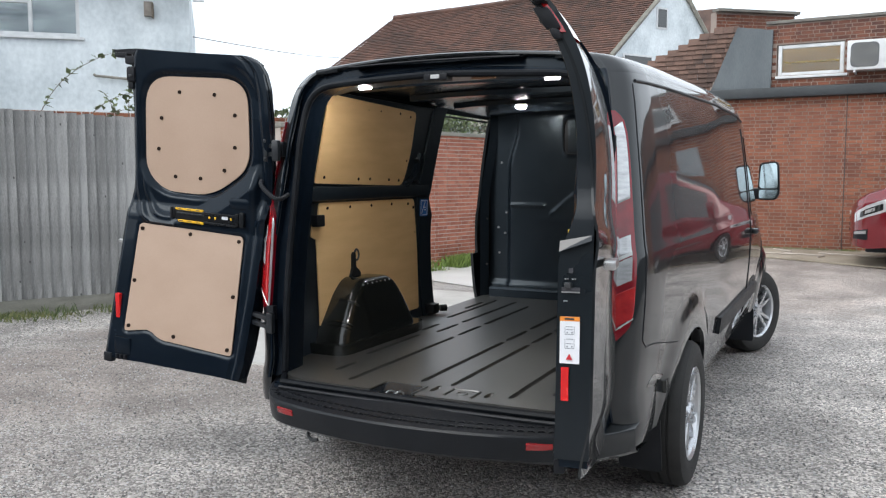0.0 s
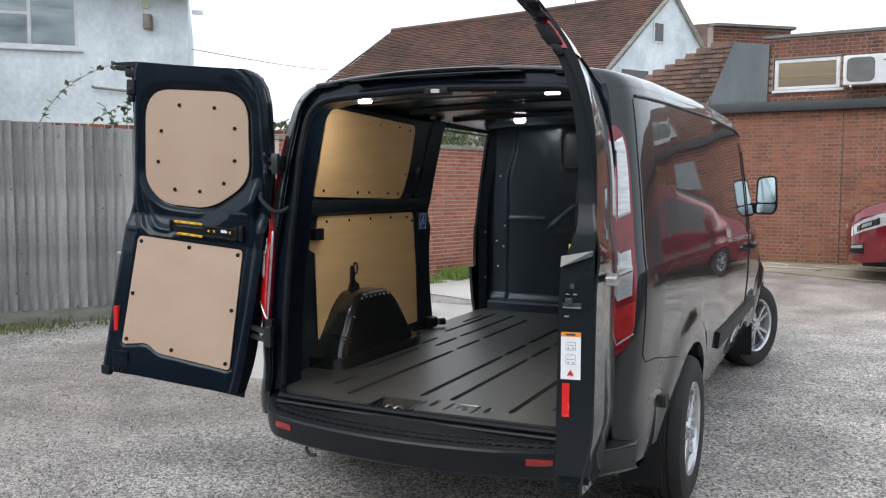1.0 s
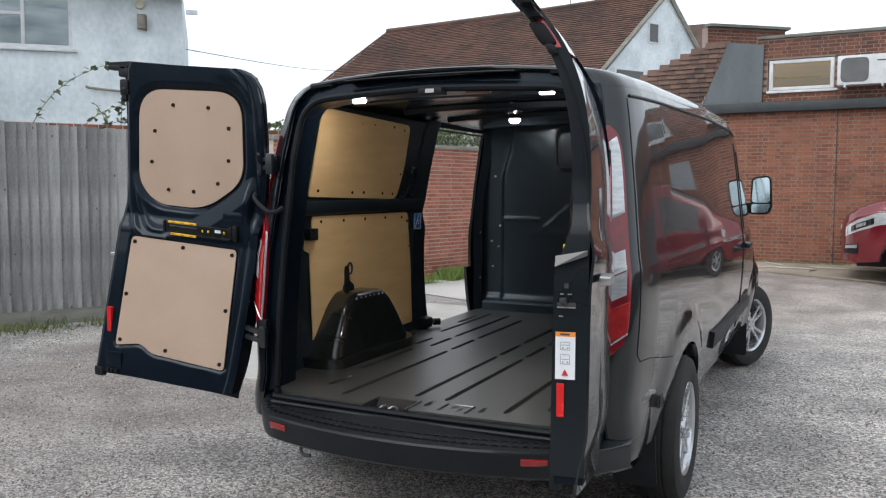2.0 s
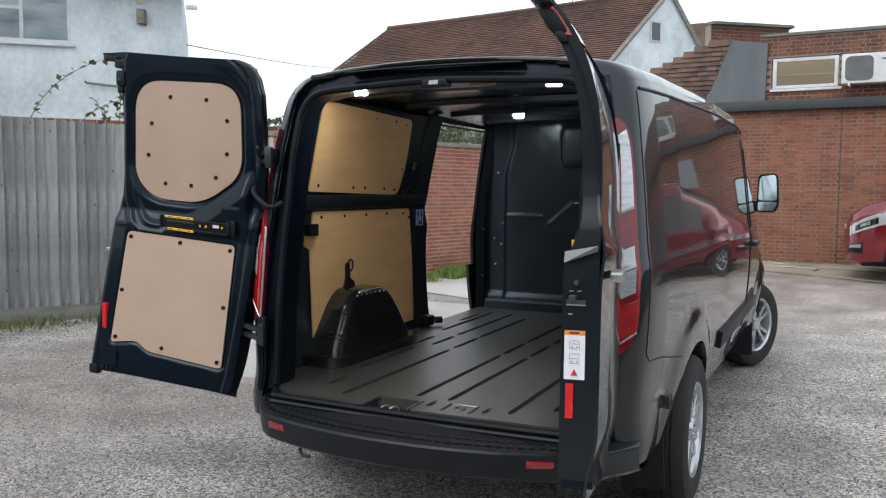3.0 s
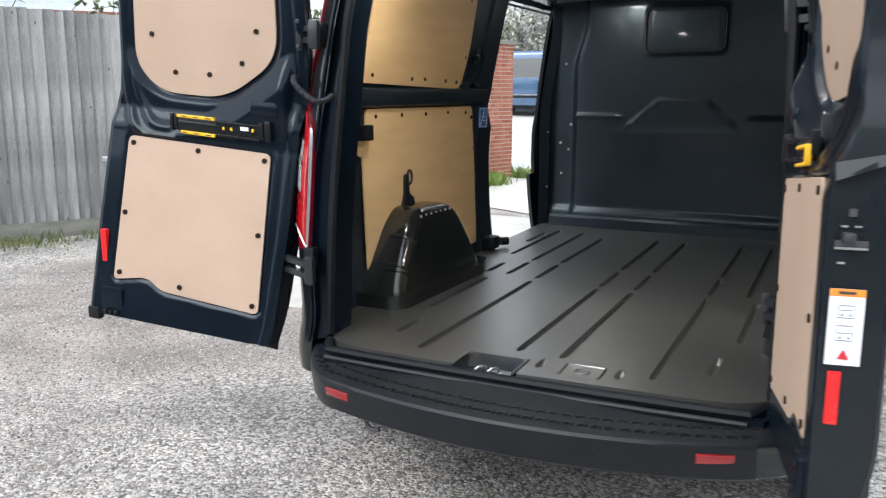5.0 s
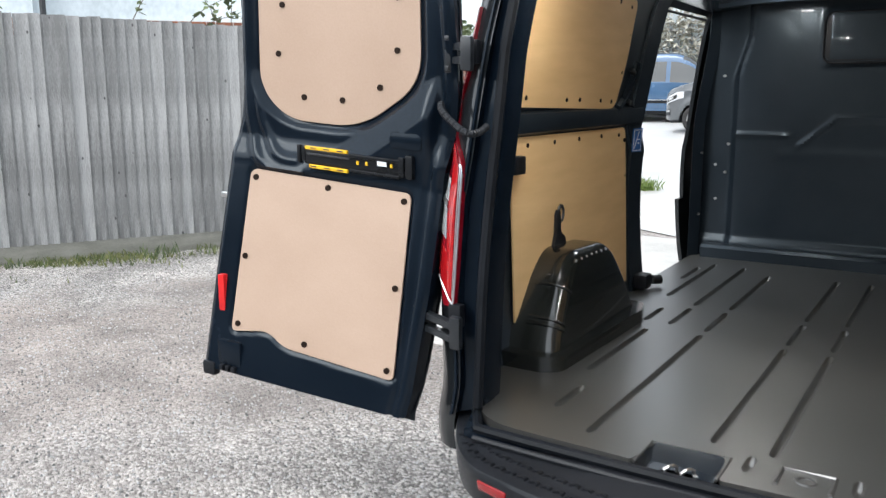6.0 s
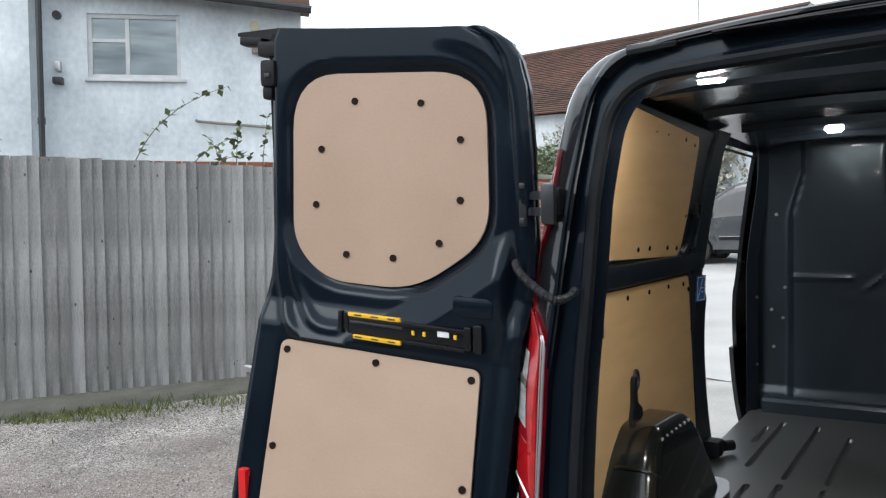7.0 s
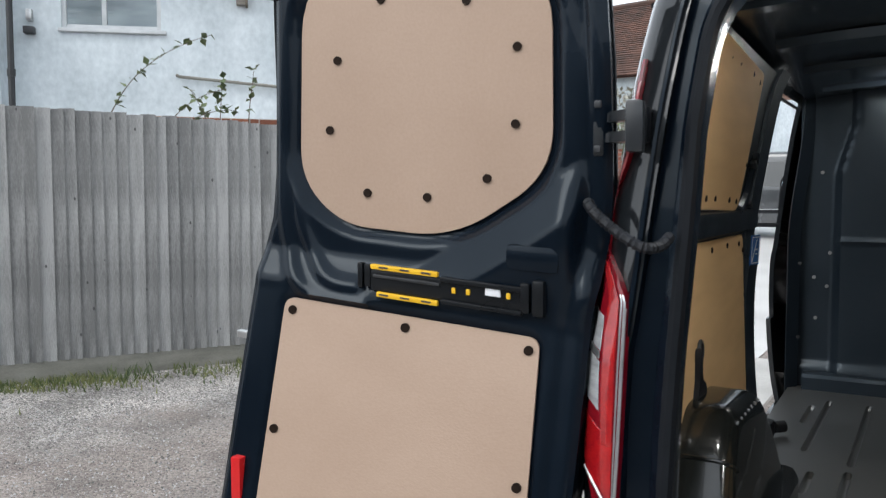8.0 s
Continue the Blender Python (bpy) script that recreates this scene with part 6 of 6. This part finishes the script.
def wall_with_holes(lo, hi, holes, thick):
    bm = bmesh.new()
    xs = sorted({lo[0], hi[0], *[h[0] for h in holes], *[h[1] for h in holes]})
    zs = sorted({lo[1], hi[1], *[h[2] for h in holes], *[h[3] for h in holes]})
    for a, b in zip(xs, xs[1:]):
        for c, d in zip(zs, zs[1:]):
            if not any(h[0] <= a and b <= h[1] and h[2] <= c and d <= h[3] for h in holes):
                add_box(bm, (a, -thick, c), (b, 0, d))
    bmesh.ops.remove_doubles(bm, verts=bm.verts, dist=0.0005)
    inner = [f for f in bm.faces if sum(1 for g in bm.faces if (g.calc_center_median() - f.calc_center_median()).length < 1e-4) > 1]
    bmesh.ops.delete(bm, geom=inner, context='FACES')
    return bm


def casement(parent, m, x0, x1, z0, z1, bars, room=ROOM, frame_w=0.05):
    """A white framed window with panes and a sill; bars are the places of its uprights."""
    win = part("window", box((x0, -0.09, z0), (x0 + frame_w, -0.03, z1), 0.006), FRAMEW, parent, "white framed window", local=m)
    part("frame", box((x1 - frame_w, -0.09, z0), (x1, -0.03, z1), 0.006), FRAMEW, win)
    part("frame", box((x0 + frame_w, -0.09, z0), (x1 - frame_w, -0.03, z0 + frame_w), 0.006), FRAMEW, win)
    part("frame", box((x0 + frame_w, -0.09, z1 - frame_w), (x1 - frame_w, -0.03, z1), 0.006), FRAMEW, win)
    for b in bars:
        part("frame", box((b - 0.025, -0.088, z0 + frame_w), (b + 0.025, -0.032, z1 - frame_w), 0.006), FRAMEW, win)
    part("sill", box((x0 - 0.03, -0.05, z0 - 0.045), (x1 + 0.06, 0.05, z0 - 0.004), 0.008), FRAMEW, win)
    edges = [x0 + frame_w, *bars, x1 - frame_w]
    for a, b in zip(edges, edges[1:]):
        p = part("pane", box((a, -0.068, z0 + frame_w), (b, -0.062, z1 - frame_w)), WINGLASS, win, smooth=0)
        p.visible_shadow = False
    part("room", box((x0 - 0.3, -0.9, z0 - 0.2), (x1 + 0.3, -0.85, z1 + 0.2)), room, win, smooth=0)
    return win


WINGLASS = glass_material("window_glass", (0.75, 0.82, 0.84))
WIN1 = (-1.09, 0.0, 3.36, 4.14)
part("wall", wall_with_holes((-1.64, 0.0), (1.47, 4.34), [WIN1], 0.25), RENDER, house, "pale grey stained render", local=house_m)
part("side_wall", box((1.22, -5.0, 0), (1.468, -0.252, 4.34)), RENDER, house, local=house_m)
part("wing_wall", box((-6.0, -0.25, 0), (-1.66, 0.30, 4.6)), RENDER, house, "pale rendered wing", local=house_m)
part("roof", prism([(-6.2, 4.62), (-1.2, 4.50), (1.58, 4.20), (1.58, 4.30), (-1.2, 4.75), (-6.2, 5.2)], 0.45, lambda a, b, c: house_m @ Vector((min(a, 1.58) if c < 0.5 else a - 0.35 * (a > 1), 0.28 - c, b))), TILEB, house, "dark roof edge with a black gutter")
part("gutter", tube([house_m @ Vector((-1.5, 0.32, 4.48)), house_m @ Vector((1.60, 0.32, 4.17))], 0.05, 8), BLACKP, house)
casement(house, house_m, *WIN1, [-0.63])
w = casement(house, house_m, -3.6, -2.2, 3.3, 4.2, [-2.9])
part("transom", box((-1.05, -0.085, 3.80), (-0.655, -0.035, 3.845), 0.006), FRAMEW, house, local=house_m)
part("downpipe", tube([house_m @ Vector((-1.53, 0.36, z)) for z in ticks(0, 4.5, 4)], 0.035, 8), BLACKP, house, "black downpipe")
for z in (3.27,):
    part("pipe_collar", tube([house_m @ Vector((-1.53, 0.36, 2.75)), house_m @ Vector((-1.53, 0.36, 2.83))], 0.045, 8), BLACKP, house)
wl_box = part("bulkhead_light", box((0.86, 0.0, 3.68), (0.98, 0.10, 3.88), 0.01), RUSTBOX, house, "rusty box light on the wall", local=house_m)
part("light_cover", box((0.965, 0.01, 3.66), (0.99, 0.12, 3.86), 0.004), STEM, wl_box)
part("alarm_disc", rod(house_m @ Vector((0.90, 0, 4.02)), house_m @ Vector((0.90, 0.05, 4.02)), 0.06, 14), CREAM, house)
part("flood_light", box((-1.47, 0.0, 3.27), (-1.36, 0.12, 3.35), 0.01), DARKSTEEL, house, local=house_m)
part("sensor", box((-1.45, 0.0, 3.42), (-1.38, 0.08, 3.55), 0.02), STEEL, house, local=house_m)
part("round_vent", rod(house_m @ Vector((-1.42, 0, 4.10)), house_m @ Vector((-1.42, 0.06, 4.10)), 0.05, 14), DARKSTEEL, house)
part("wall_pipe", tube([house_m @ Vector((0.165, 0.06, 2.85)), house_m @ Vector((0.20, 0.06, 2.83)), house_m @ Vector((1.45, 0.06, 2.73))], 0.018, 8), GBOARD, house, "thin pipe along the wall")
cctv = part("security_camera", box((1.52, 0.0, 3.92), (1.68, 0.07, 3.98), 0.01), WHITE, house, "small white security camera", local=house_m)
part("camera_bracket", tube([house_m @ Vector((1.46, 0.03, 3.86)), house_m @ Vector((1.58, 0.03, 3.86)), house_m @ Vector((1.60, 0.03, 3.93))], 0.012, 6), DARKSTEEL, cctv)


# ---- orange brick building ----
BO, BD = Vector((-3.2, 12.52, 0)), Vector((1, -0.07, 0)).normalized()
building = brick_run("brick_building", (BO.x + BD.x * 2.3, BO.y + BD.y * 2.3, 0.15), (BD.x, BD.y), 11.7, 2.58, BRICKD, None, None, 1, seed=21, mortar=MORTARD)
tagged(building, "orange brick building with a lead topped lower storey", "building")
inv_b = building.matrix_basis.inverted()


def on_b(x, n, z):
    """A place on the building: along it, out from its face, and up."""
    d = Vector((BD.x, BD.y, 0))
    nn = Vector((BD.y, -BD.x, 0))
    return BO + d * x + nn * n + Vector((0, 0, z))


def b_box(name, lo, hi, mat, bevel=0.0, label="", parent=None):
    bm = box(lo, hi, bevel)
    d, nn = Vector((BD.x, BD.y, 0)), Vector((BD.y, -BD.x, 0))
    for v in bm.verts:
        v.co = inv_b @ (BO + d * v.co.x + nn * v.co.y + Vector((0, 0, v.co.z)))
    return part(name, bm, mat, parent or building, label, smooth=0.5)


XO = 3.2
b_box("lead_gutter", (1.2 + 0.55 + 0.5, -0.2, 2.73), (14.0, 0.16, 2.90), DARKLEAD, 0.03, "dark lead covered eaves")
up_o = on_b(XO + 0.25, 0, 2.85)
upper = brick_run("upper_wall", tuple(up_o), (BD.x, BD.y), 10.5, 1.10, BRICKU, None, None, 1, seed=33, mortar=MORTARD, holes=[(0.18, 1.21, 0.25, 0.76), (3.24, 4.26, 0.25, 0.76)])
upper.parent = building
upper.matrix_parent_inverse = inv_b
b_box("coping", (XO + 0.25, -0.3, 3.955), (14.0, 0.04, 4.005), COPING, 0.008, "thin weathered coping")
out_b = Vector((BD.y, -BD.x, 0))
back = (Vector((BD.x, BD.y, 0)) * 0.75 - out_b * 0.66).normalized()
chim = brick_run("parapet_return", tuple(on_b(XO - 0.78, -1.0, 2.9)), (back.x, back.y), 1.6, 1.54, BRICKU, None, None, 1, seed=40, mortar=MORTARD)
chim.parent = building
chim.matrix_parent_inverse = inv_b
ends = [(XO - 0.86, -0.98), (XO - 0.72, -0.90), (XO + 0.52, -2.02), (XO + 0.40, -2.20)]
part("return_coping", prism(ends, 0.05, lambda a, b, c: inv_b @ on_b(a, b, 4.435 + c), 0.008), COPING, building, "thin weathered coping")
# lead cheek and tiled slope beside it
cheek = prism([(XO - 0.62, 2.90), (XO + 0.355, 2.90), (XO + 0.37, 3.85), (XO - 0.20, 3.945)], 0.05, lambda a, b, c: inv_b @ on_b(a, 0.02 + c, b))
part("lead_cheek", cheek, LEAD, building, "grey lead cheek", smooth=0.3)
for j in range(13):
    t = j / 12
    x1 = XO - 0.62 + 0.42 * t
    x0 = XO - 2.8 + 2.2 * t
    z = 2.88 + 1.0 * t
    x = x0 - rng.uniform(0, 0.12)
    row = bmesh.new()
    while x < x1:
        e = min(x + 0.165, x1)
        if e - x > 0.03:
            vs = add_box(row, (x, 0, 0), (e - 0.004, 0.014, 0.115))
            dz = rng.uniform(-0.004, 0.004)
            for v in vs:
                a, n, b = v.co
                v.co = inv_b @ on_b(a, 0.06 - 0.30 * t * 0.6 + n + 0.055 - 0.055 * (b / 0.115), z + b + dz)
        x += 0.165
    part("tile_course", row, TILEB, building, smooth=0)
casement(building, inv_b @ Matrix(((BD.x, BD.y, 0, BO.x), (BD.y, -BD.x, 0, BO.y), (0, 0, 1, 0), (0, 0, 0, 1))), XO + 0.45, XO + 1.45, 3.09, 3.60, [], WARM, 0.06)
b_box("light_strip", (XO + 0.5, -0.45, 3.345), (XO + 1.4, -0.40, 3.368), YELLOW, 0.0, "thin yellow strip inside the window")
casement(building, inv_b @ Matrix(((BD.x, BD.y, 0, BO.x), (BD.y, -BD.x, 0, BO.y), (0, 0, 1, 0), (0, 0, 0, 1))), XO + 3.5, XO + 4.5, 3.09, 3.60, [XO + 4.0], ROOM, 0.06)
yard_door = b_box("yard_door", (XO + 3.35, 0.004, 0.2), (XO + 3.75, 0.05, 2.5), DOORGREY, 0.01, "pale grey yard door")
b_box("movement_joint", (XO + 1.52, -0.002, 0.2), (XO + 1.535, 0.004, 2.73), BLACKP)
ac = thing("air_conditioner", "white outdoor air conditioning unit on brackets", "air conditioner")
def ac_box(name, lo, hi, mat, bevel=0.0, label=""):
    bm = box(lo, hi, bevel)
    d, nn = Vector((BD.x, BD.y, 0)), Vector((BD.y, -BD.x, 0))
    for v in bm.verts:
        v.co = BO + d * v.co.x + nn * v.co.y + Vector((0, 0, v.co.z))
    return part(name, bm, mat, ac, label, smooth=0.5)
ac_box("casing", (XO + 1.52, 0.06, 3.09), (XO + 2.27, 0.34, 3.55), FRAMEW, 0.015)
grille = bmesh.new()
for k in range(9):
    rr = 0.02 + 0.021 * k
    add_tube(grille, [on_b(XO + 1.77 + rr * math.cos(a), 0.345, 3.32 + rr * math.sin(a)) for a in ticks(0, 2 * math.pi, 20)[:-1]], 0.002, 4, True)
part("fan_grille", grille, GBOARD, ac, "grey round fan grille")
fan_back = prism(rounded([(-0.2, -0.19), (0.2, -0.19), (0.2, 0.19), (-0.2, 0.19)], 0.09), 0.004, lambda a, b, c: on_b(XO + 1.77 + a, 0.340 + c, 3.32 + b))
part("fan_opening", fan_back, FANGREY, ac, "grey fan opening")
ac_box("badge", (XO + 2.08, 0.341, 3.44), (XO + 2.20, 0.344, 3.46), INK)
for x in (1.62, 2.15):
    ac_box("bracket", (XO + x, 0.0, 3.05), (XO + x + 0.03, 0.36, 3.088), FRAMEW, 0.003)
b_box("back_block", (2.3, -6.0, 0.0), (14.0, -1.3, 2.7), MORTAR)
b_box("flat_roof", (XO - 0.7, -6.0, 2.72), (14.0, -0.25, 2.84), LEAD)


# ---- tiled house with a white gable ----
tiled = thing("tiled_house", "house with a clay tiled roof and a white gable", "house")
GX = {"ridge_l": Vector((-14.6, 26.0, 7.52)), "ridge_r": Vector((-3.85, 26.0, 8.0))}
roof_l, roof_r = Vector((-16.4, 23.6, 5.2)), Vector((-5.4, 23.4, 5.1))
rb = bmesh.new()
R_ROWS = 34
for j in range(R_ROWS):
    t0, t1 = j / R_ROWS, (j + 1.25) / R_ROWS
    a0, b0 = roof_l.lerp(GX["ridge_l"], t0), roof_r.lerp(GX["ridge_r"], t0)
    a1, b1 = roof_l.lerp(GX["ridge_l"], min(t1, 1)), roof_r.lerp(GX["ridge_r"], min(t1, 1))
    n = 60
    for k in range(n):
        s0, s1 = k / n, (k + 1) / n
        up = Vector((0, -0.028, 0.03))
        sag = Vector((0, 0, -0.05 * math.sin(math.pi * (s0 + s1) / 2) + 0.012 * noise.noise(Vector((k * 0.4, j * 0.7, 1)))))
        vs = [rb.verts.new(p + sag) for p in (a0.lerp(b0, s0) + up, a0.lerp(b0, s1) + up, a1.lerp(b1, s1), a1.lerp(b1, s0), a0.lerp(b0, s0), a0.lerp(b0, s1))]
        rb.faces.new(vs[:4])
        rb.faces.new((vs[4], vs[5], vs[1], vs[0]))
slab = bmesh.new()
slab.faces.new([slab.verts.new(p + Vector((0, 0.08, -0.10))) for p in (roof_l, roof_r, GX["ridge_r"], GX["ridge_l"])])
part("roof_boarding", slab, TILE, tiled, smooth=0)
part("roof_tiles", rb, TILE, tiled, "weathered brown clay tiles", smooth=0)
part("ridge_tiles", tube([GX["ridge_l"].lerp(GX["ridge_r"], t) + Vector((0, 0, 0.02 - 0.05 * math.sin(math.pi * t))) for t in ticks(0, 1, 30)], 0.10, 6), TILE, tiled)
gable = bmesh.new()
pts = [Vector((-5.45, 23.55, 0.5)), Vector((-5.45, 23.55, 5.15)), Vector((-3.87, 25.95, 7.95)), Vector((-2.75, 27.7, 5.6)), Vector((-2.75, 27.7, 0.5))]
gable.faces.new([gable.verts.new(p) for p in pts])
r = bmesh.ops.extrude_face_region(gable, geom=list(gable.faces))
for v in r["geom"]:
    if isinstance(v, bmesh.types.BMVert):
        v.co += Vector((-0.25, 0.16, 0))
part("gable_wall", gable, RENDER, tiled, "white rendered gable", smooth=0)
for a, b in ((pts[1], pts[2]), (pts[2], pts[3])):
    part("barge_board", tube([a + Vector((0.06, -0.05, 0.03)), b + Vector((0.06, -0.05, 0.03))], 0.08, 5), GBOARD, tiled)
part("front_wall", prism([(0, 0.5), (1, 0.5), (1, 5.2), (0, 5.2)], 0.2, lambda a, b, c: Vector((-16.0, 24.1 + c, b)).lerp(Vector((-5.45, 23.8 + c, b)), a)), RENDER, tiled, smooth=0)
gd = (pts[3] - pts[1]).normalized()
gd.z = 0
gd.normalize()
gn = Vector((gd.y, -gd.x, 0))
gm = Matrix(((gd.x, gn.x, 0, pts[1].x), (gd.y, gn.y, 0, pts[1].y), (0, 0, 1, 0), (0, 0, 0, 1)))
def gable_window(x0, x1, z0, z1):
    win = part("window", box((x0, 0.0, z0), (x1, 0.04, z1), 0.01), FRAMEW, tiled, "small white window", local=gm)
    part("pane", box((x0 + 0.06, 0.04, z0 + 0.06), (x1 - 0.06, 0.048, z1 - 0.06)), DARKGLASS, win)
gable_window(2.05, 2.55, 6.25, 6.95)
gable_window(0.6, 1.9, 4.6, 5.35)
part("roof_aerial", rod((-7.2, 26, 7.9), (-7.2, 26, 9.2), 0.015, 5), DARKSTEEL, tiled)

# overhead cable
cable = thing("overhead_cable", "thin overhead cable across the sky", "cable")
part("cable_line", tube([Vector((-7.08, 6.6, 3.45)).lerp(Vector((-15.3, 24, 5.8)), t) + Vector((0, 0, -0.08 * math.sin(math.pi * t))) for t in ticks(0, 1, 20)], 0.007, 5), BLACKP, cable)


# ---- other parked vans ----
P_WIDE = ((0, 0.02, 0.06, 0.13, 0.3, 3.6, 4.2, 4.6, 4.85, 5.02, 5.12, 5.18, 5.21), (0.86, 0.92, 0.955, 0.98, 1.0, 1.0, 0.985, 0.955, 0.91, 0.83, 0.72, 0.58, 0.45))
P_HIGH = ((0, 0.5, 3.1, 3.35, 3.6, 4.35, 4.75, 5.0, 5.12, 5.18, 5.21), (1.93, 1.97, 1.975, 1.93, 1.82, 1.26, 1.16, 1.07, 0.98, 0.90, 0.82))


def p_point(y, z, side, out=0.0):
    """A place on a parked van's skin: z is a height on the full profile, squeezed under the bonnet."""
    x = float(np.interp(z, [q[1] for q in PROFILE], [q[0] for q in PROFILE]))
    top = float(np.interp(y, *P_HIGH))
    low = float(np.interp(y, (0, 4.6, 5.0, 5.21), (0.36, 0.34, 0.30, 0.34)))
    belt = min(1.0, 0.86 * top)
    zz = low + (z - 0.40) * (belt - low) / 0.60 if z < 1.0 else belt + (z - 1.0) * (top - belt) / 0.957
    width = float(np.interp(y, *P_WIDE))
    for q in AXLES:
        x += 0.022 * (1 - smooth_step(0.45, 0.56, math.hypot(y - q, zz - 0.335))) * (zz < 0.95)
    return Vector((side * (x * width + out), y, zz))


def parked_van(name, label, paint, at):
    ob = thing(name, label, "van", group="parked vans", at=at)
    zs = [q[1] for q in PROFILE]
    ys = sorted(set([0, 0.02, 0.06, 0.13, 0.3] + [round(v, 3) for v in ticks(0.4, 1.6, 40) + ticks(1.7, 3.6, 16) + ticks(3.7, 4.85, 44) + [4.93, 4.98, 5.02, 5.06, 5.09, 5.12, 5.15, 5.18, 5.2, 5.21]]))
    full = [(1, z) for z in zs] + [(-1, z) for z in reversed(zs[:-1])]
    shell = bmesh.new()
    g = [[shell.verts.new(p_point(y, z, s)) for s, z in full] for y in ys]
    for a, b in zip(g, g[1:]):
        for k in range(len(full) - 1):
            c = (a[k].co + b[k + 1].co) / 2
            if c.z < 0.9 and any(math.hypot(c.y - q, c.z - 0.335) < 0.40 for q in AXLES):
                continue
            shell.faces.new((a[k], b[k], b[k + 1], a[k + 1]))
    shell.faces.new(g[0])
    shell.faces.new(g[-1])
    part("body", shell, paint, ob)
    part("underbody", box((-0.78, 0.15, 0.25), (0.78, 5.0, 0.5), 0.03), PLASTIC, ob)

    def panel(tag, y0, y1, z0, z1, mat, q, out=0.006, ny=10, nz=6, slope=0.0, parent=None, note=""):
        f = lambda y, k: p_point(y, z0 + (z1 - z0) * k + slope * (y - y0), q, out)
        return part(tag, sheet(f, ticks(y0, y1, ny), ticks(0, 1, nz), thick=0.004), mat, parent or ob, note)

    for s in (1, -1):
        for y in AXLES:
            wheel(ob, 0.865 * s, y, s)
            part("wheel_arch_liner", sheet(lambda a, x, yy=y: Vector((x, yy + 0.42 * math.cos(a), 0.335 + 0.42 * math.sin(a))), ticks(-0.2, math.pi + 0.2, 14), [0.6 * s, 0.93 * s], thick=0.01), PLASTIC, ob)
        panel("cab_window", 3.10, 3.95, 1.14, 1.70, DARKGLASS, s, note="dark cab side window")
        panel("side_window", 1.78, 2.98, 1.16, 1.70, DARKGLASS, s, note="dark side window")
        panel("side_window", 0.42, 1.66, 1.18, 1.70, DARKGLASS, s, note="dark side window")
        panel("rubbing_strip", 1.5, 3.75, 0.60, 0.67, PLASTIC, s, 0.012)
        panel("chrome_strip", 1.5, 3.75, 0.675, 0.690, STEEL, s, 0.014)
        panel("chrome_strip", 0.35, 0.62, 0.675, 0.690, STEEL, s, 0.014)
        head = panel("headlamp", 4.62, 5.15, 0.86, 1.02, CLEARLENS, s, 0.006, 14, 5, -0.10, note="clear swept-back headlamp")
        panel("lamp_bezel", 4.80, 5.08, 0.875, 0.955, DARKGLASS, s, 0.012, 8, 4, -0.10, head)
        panel("lamp_unit", 4.90, 5.02, 0.885, 0.93, STEEL, s, 0.017, 6, 3, -0.10, head)
        fog = panel("fog_recess", 4.98, 5.16, 0.52, 0.66, PLASTIC, s, 0.005, 8, 4, note="black fog lamp recess")
        panel("fog_trim", 5.0, 5.15, 0.60, 0.645, STEEL, s, 0.011, 6, 2, 0.0, fog)
        part("door_mirror", box((-0.09, -0.05, -0.10), (0.11, 0.05, 0.12), 0.03), paint, ob, local=Matrix.Translation(p_point(4.0, 1.30, s, 0.10)))
        panel("door_handle", 3.16, 3.34, 1.00, 1.03, paint, s, 0.03, 4, 2)
    screen = sheet(lambda y, k: p_point(y, float(np.interp(abs(k), (0, 1), (1.955, 1.80))), 1 if k >= 0 else -1, 0.0) + Vector((0, 0.004, 0.008)), ticks(3.42, 4.30, 10), ticks(-0.95, 0.95, 16), thick=0.003)
    part("windscreen", screen, DARKGLASS, ob, "sloping windscreen")
    for z in (0.52, 0.60, 0.68, 0.76):
        part("grille_bar", box((-0.40, 5.205, z), (0.40, 5.222, z + 0.05), 0.006), PLASTIC if z < 0.7 else STEEL, ob)
    return ob


parked_van("parked_van", "glossy dark red van parked by the brick building", REDPAINT, pose(6.85, 10.55, 0.13, 0, 0, 88))
parked_van("parked_van", "metallic blue van parked beyond the garden wall", BLUEPAINT, pose(-10.1, 22.4, 0.60, 0, 0, -88))
parked_van("parked_van", "metallic grey van parked beside the blue one", GREYPAINT, pose(-1.0, 19.3, 0.48, 0, 0, 88))
far = thing("far_house", "white rendered house beyond the parked vans", "house")
part("wall", box((-16, 31, 0.5), (-1.5, 31.3, 6.0)), RENDER, far)
part("roof", prism([(-16.4, 5.9), (-1.1, 5.9), (-3.5, 8.2), (-14.5, 8.2)], 0.2, lambda a, b, c: Vector((a, 30.8 + (b - 5.9) * 1.0 + c, b))), TILEB, far)
for x in (-14.2, -11.6, -9.0, -5.4):
    wn_ = part("window", box((x, 30.94, 3.6), (x + 1.2, 30.99, 4.9), 0.01), FRAMEW, far, "white framed window")
    part("pane", box((x + 0.08, 30.92, 3.68), (x + 1.12, 30.935, 4.82)), DARKGLASS, wn_)

# plain unseen walls behind and beside the camera, added to darken the van's reflections
tagged(part("unseen_wall_south", box((-16, -9.3, -0.1), (16, -9.0, 3.6), 0.02), UNSEENWALL), "plain tall unseen wall closing the yard, added to darken reflections", "wall", kind="structure")
tagged(part("unseen_wall_east", box((11.0, -9.0, -0.1), (11.2, 11.5, 1.8), 0.02), UNSEENWALL), "plain unseen boundary wall added along the yard", "wall", kind="structure")
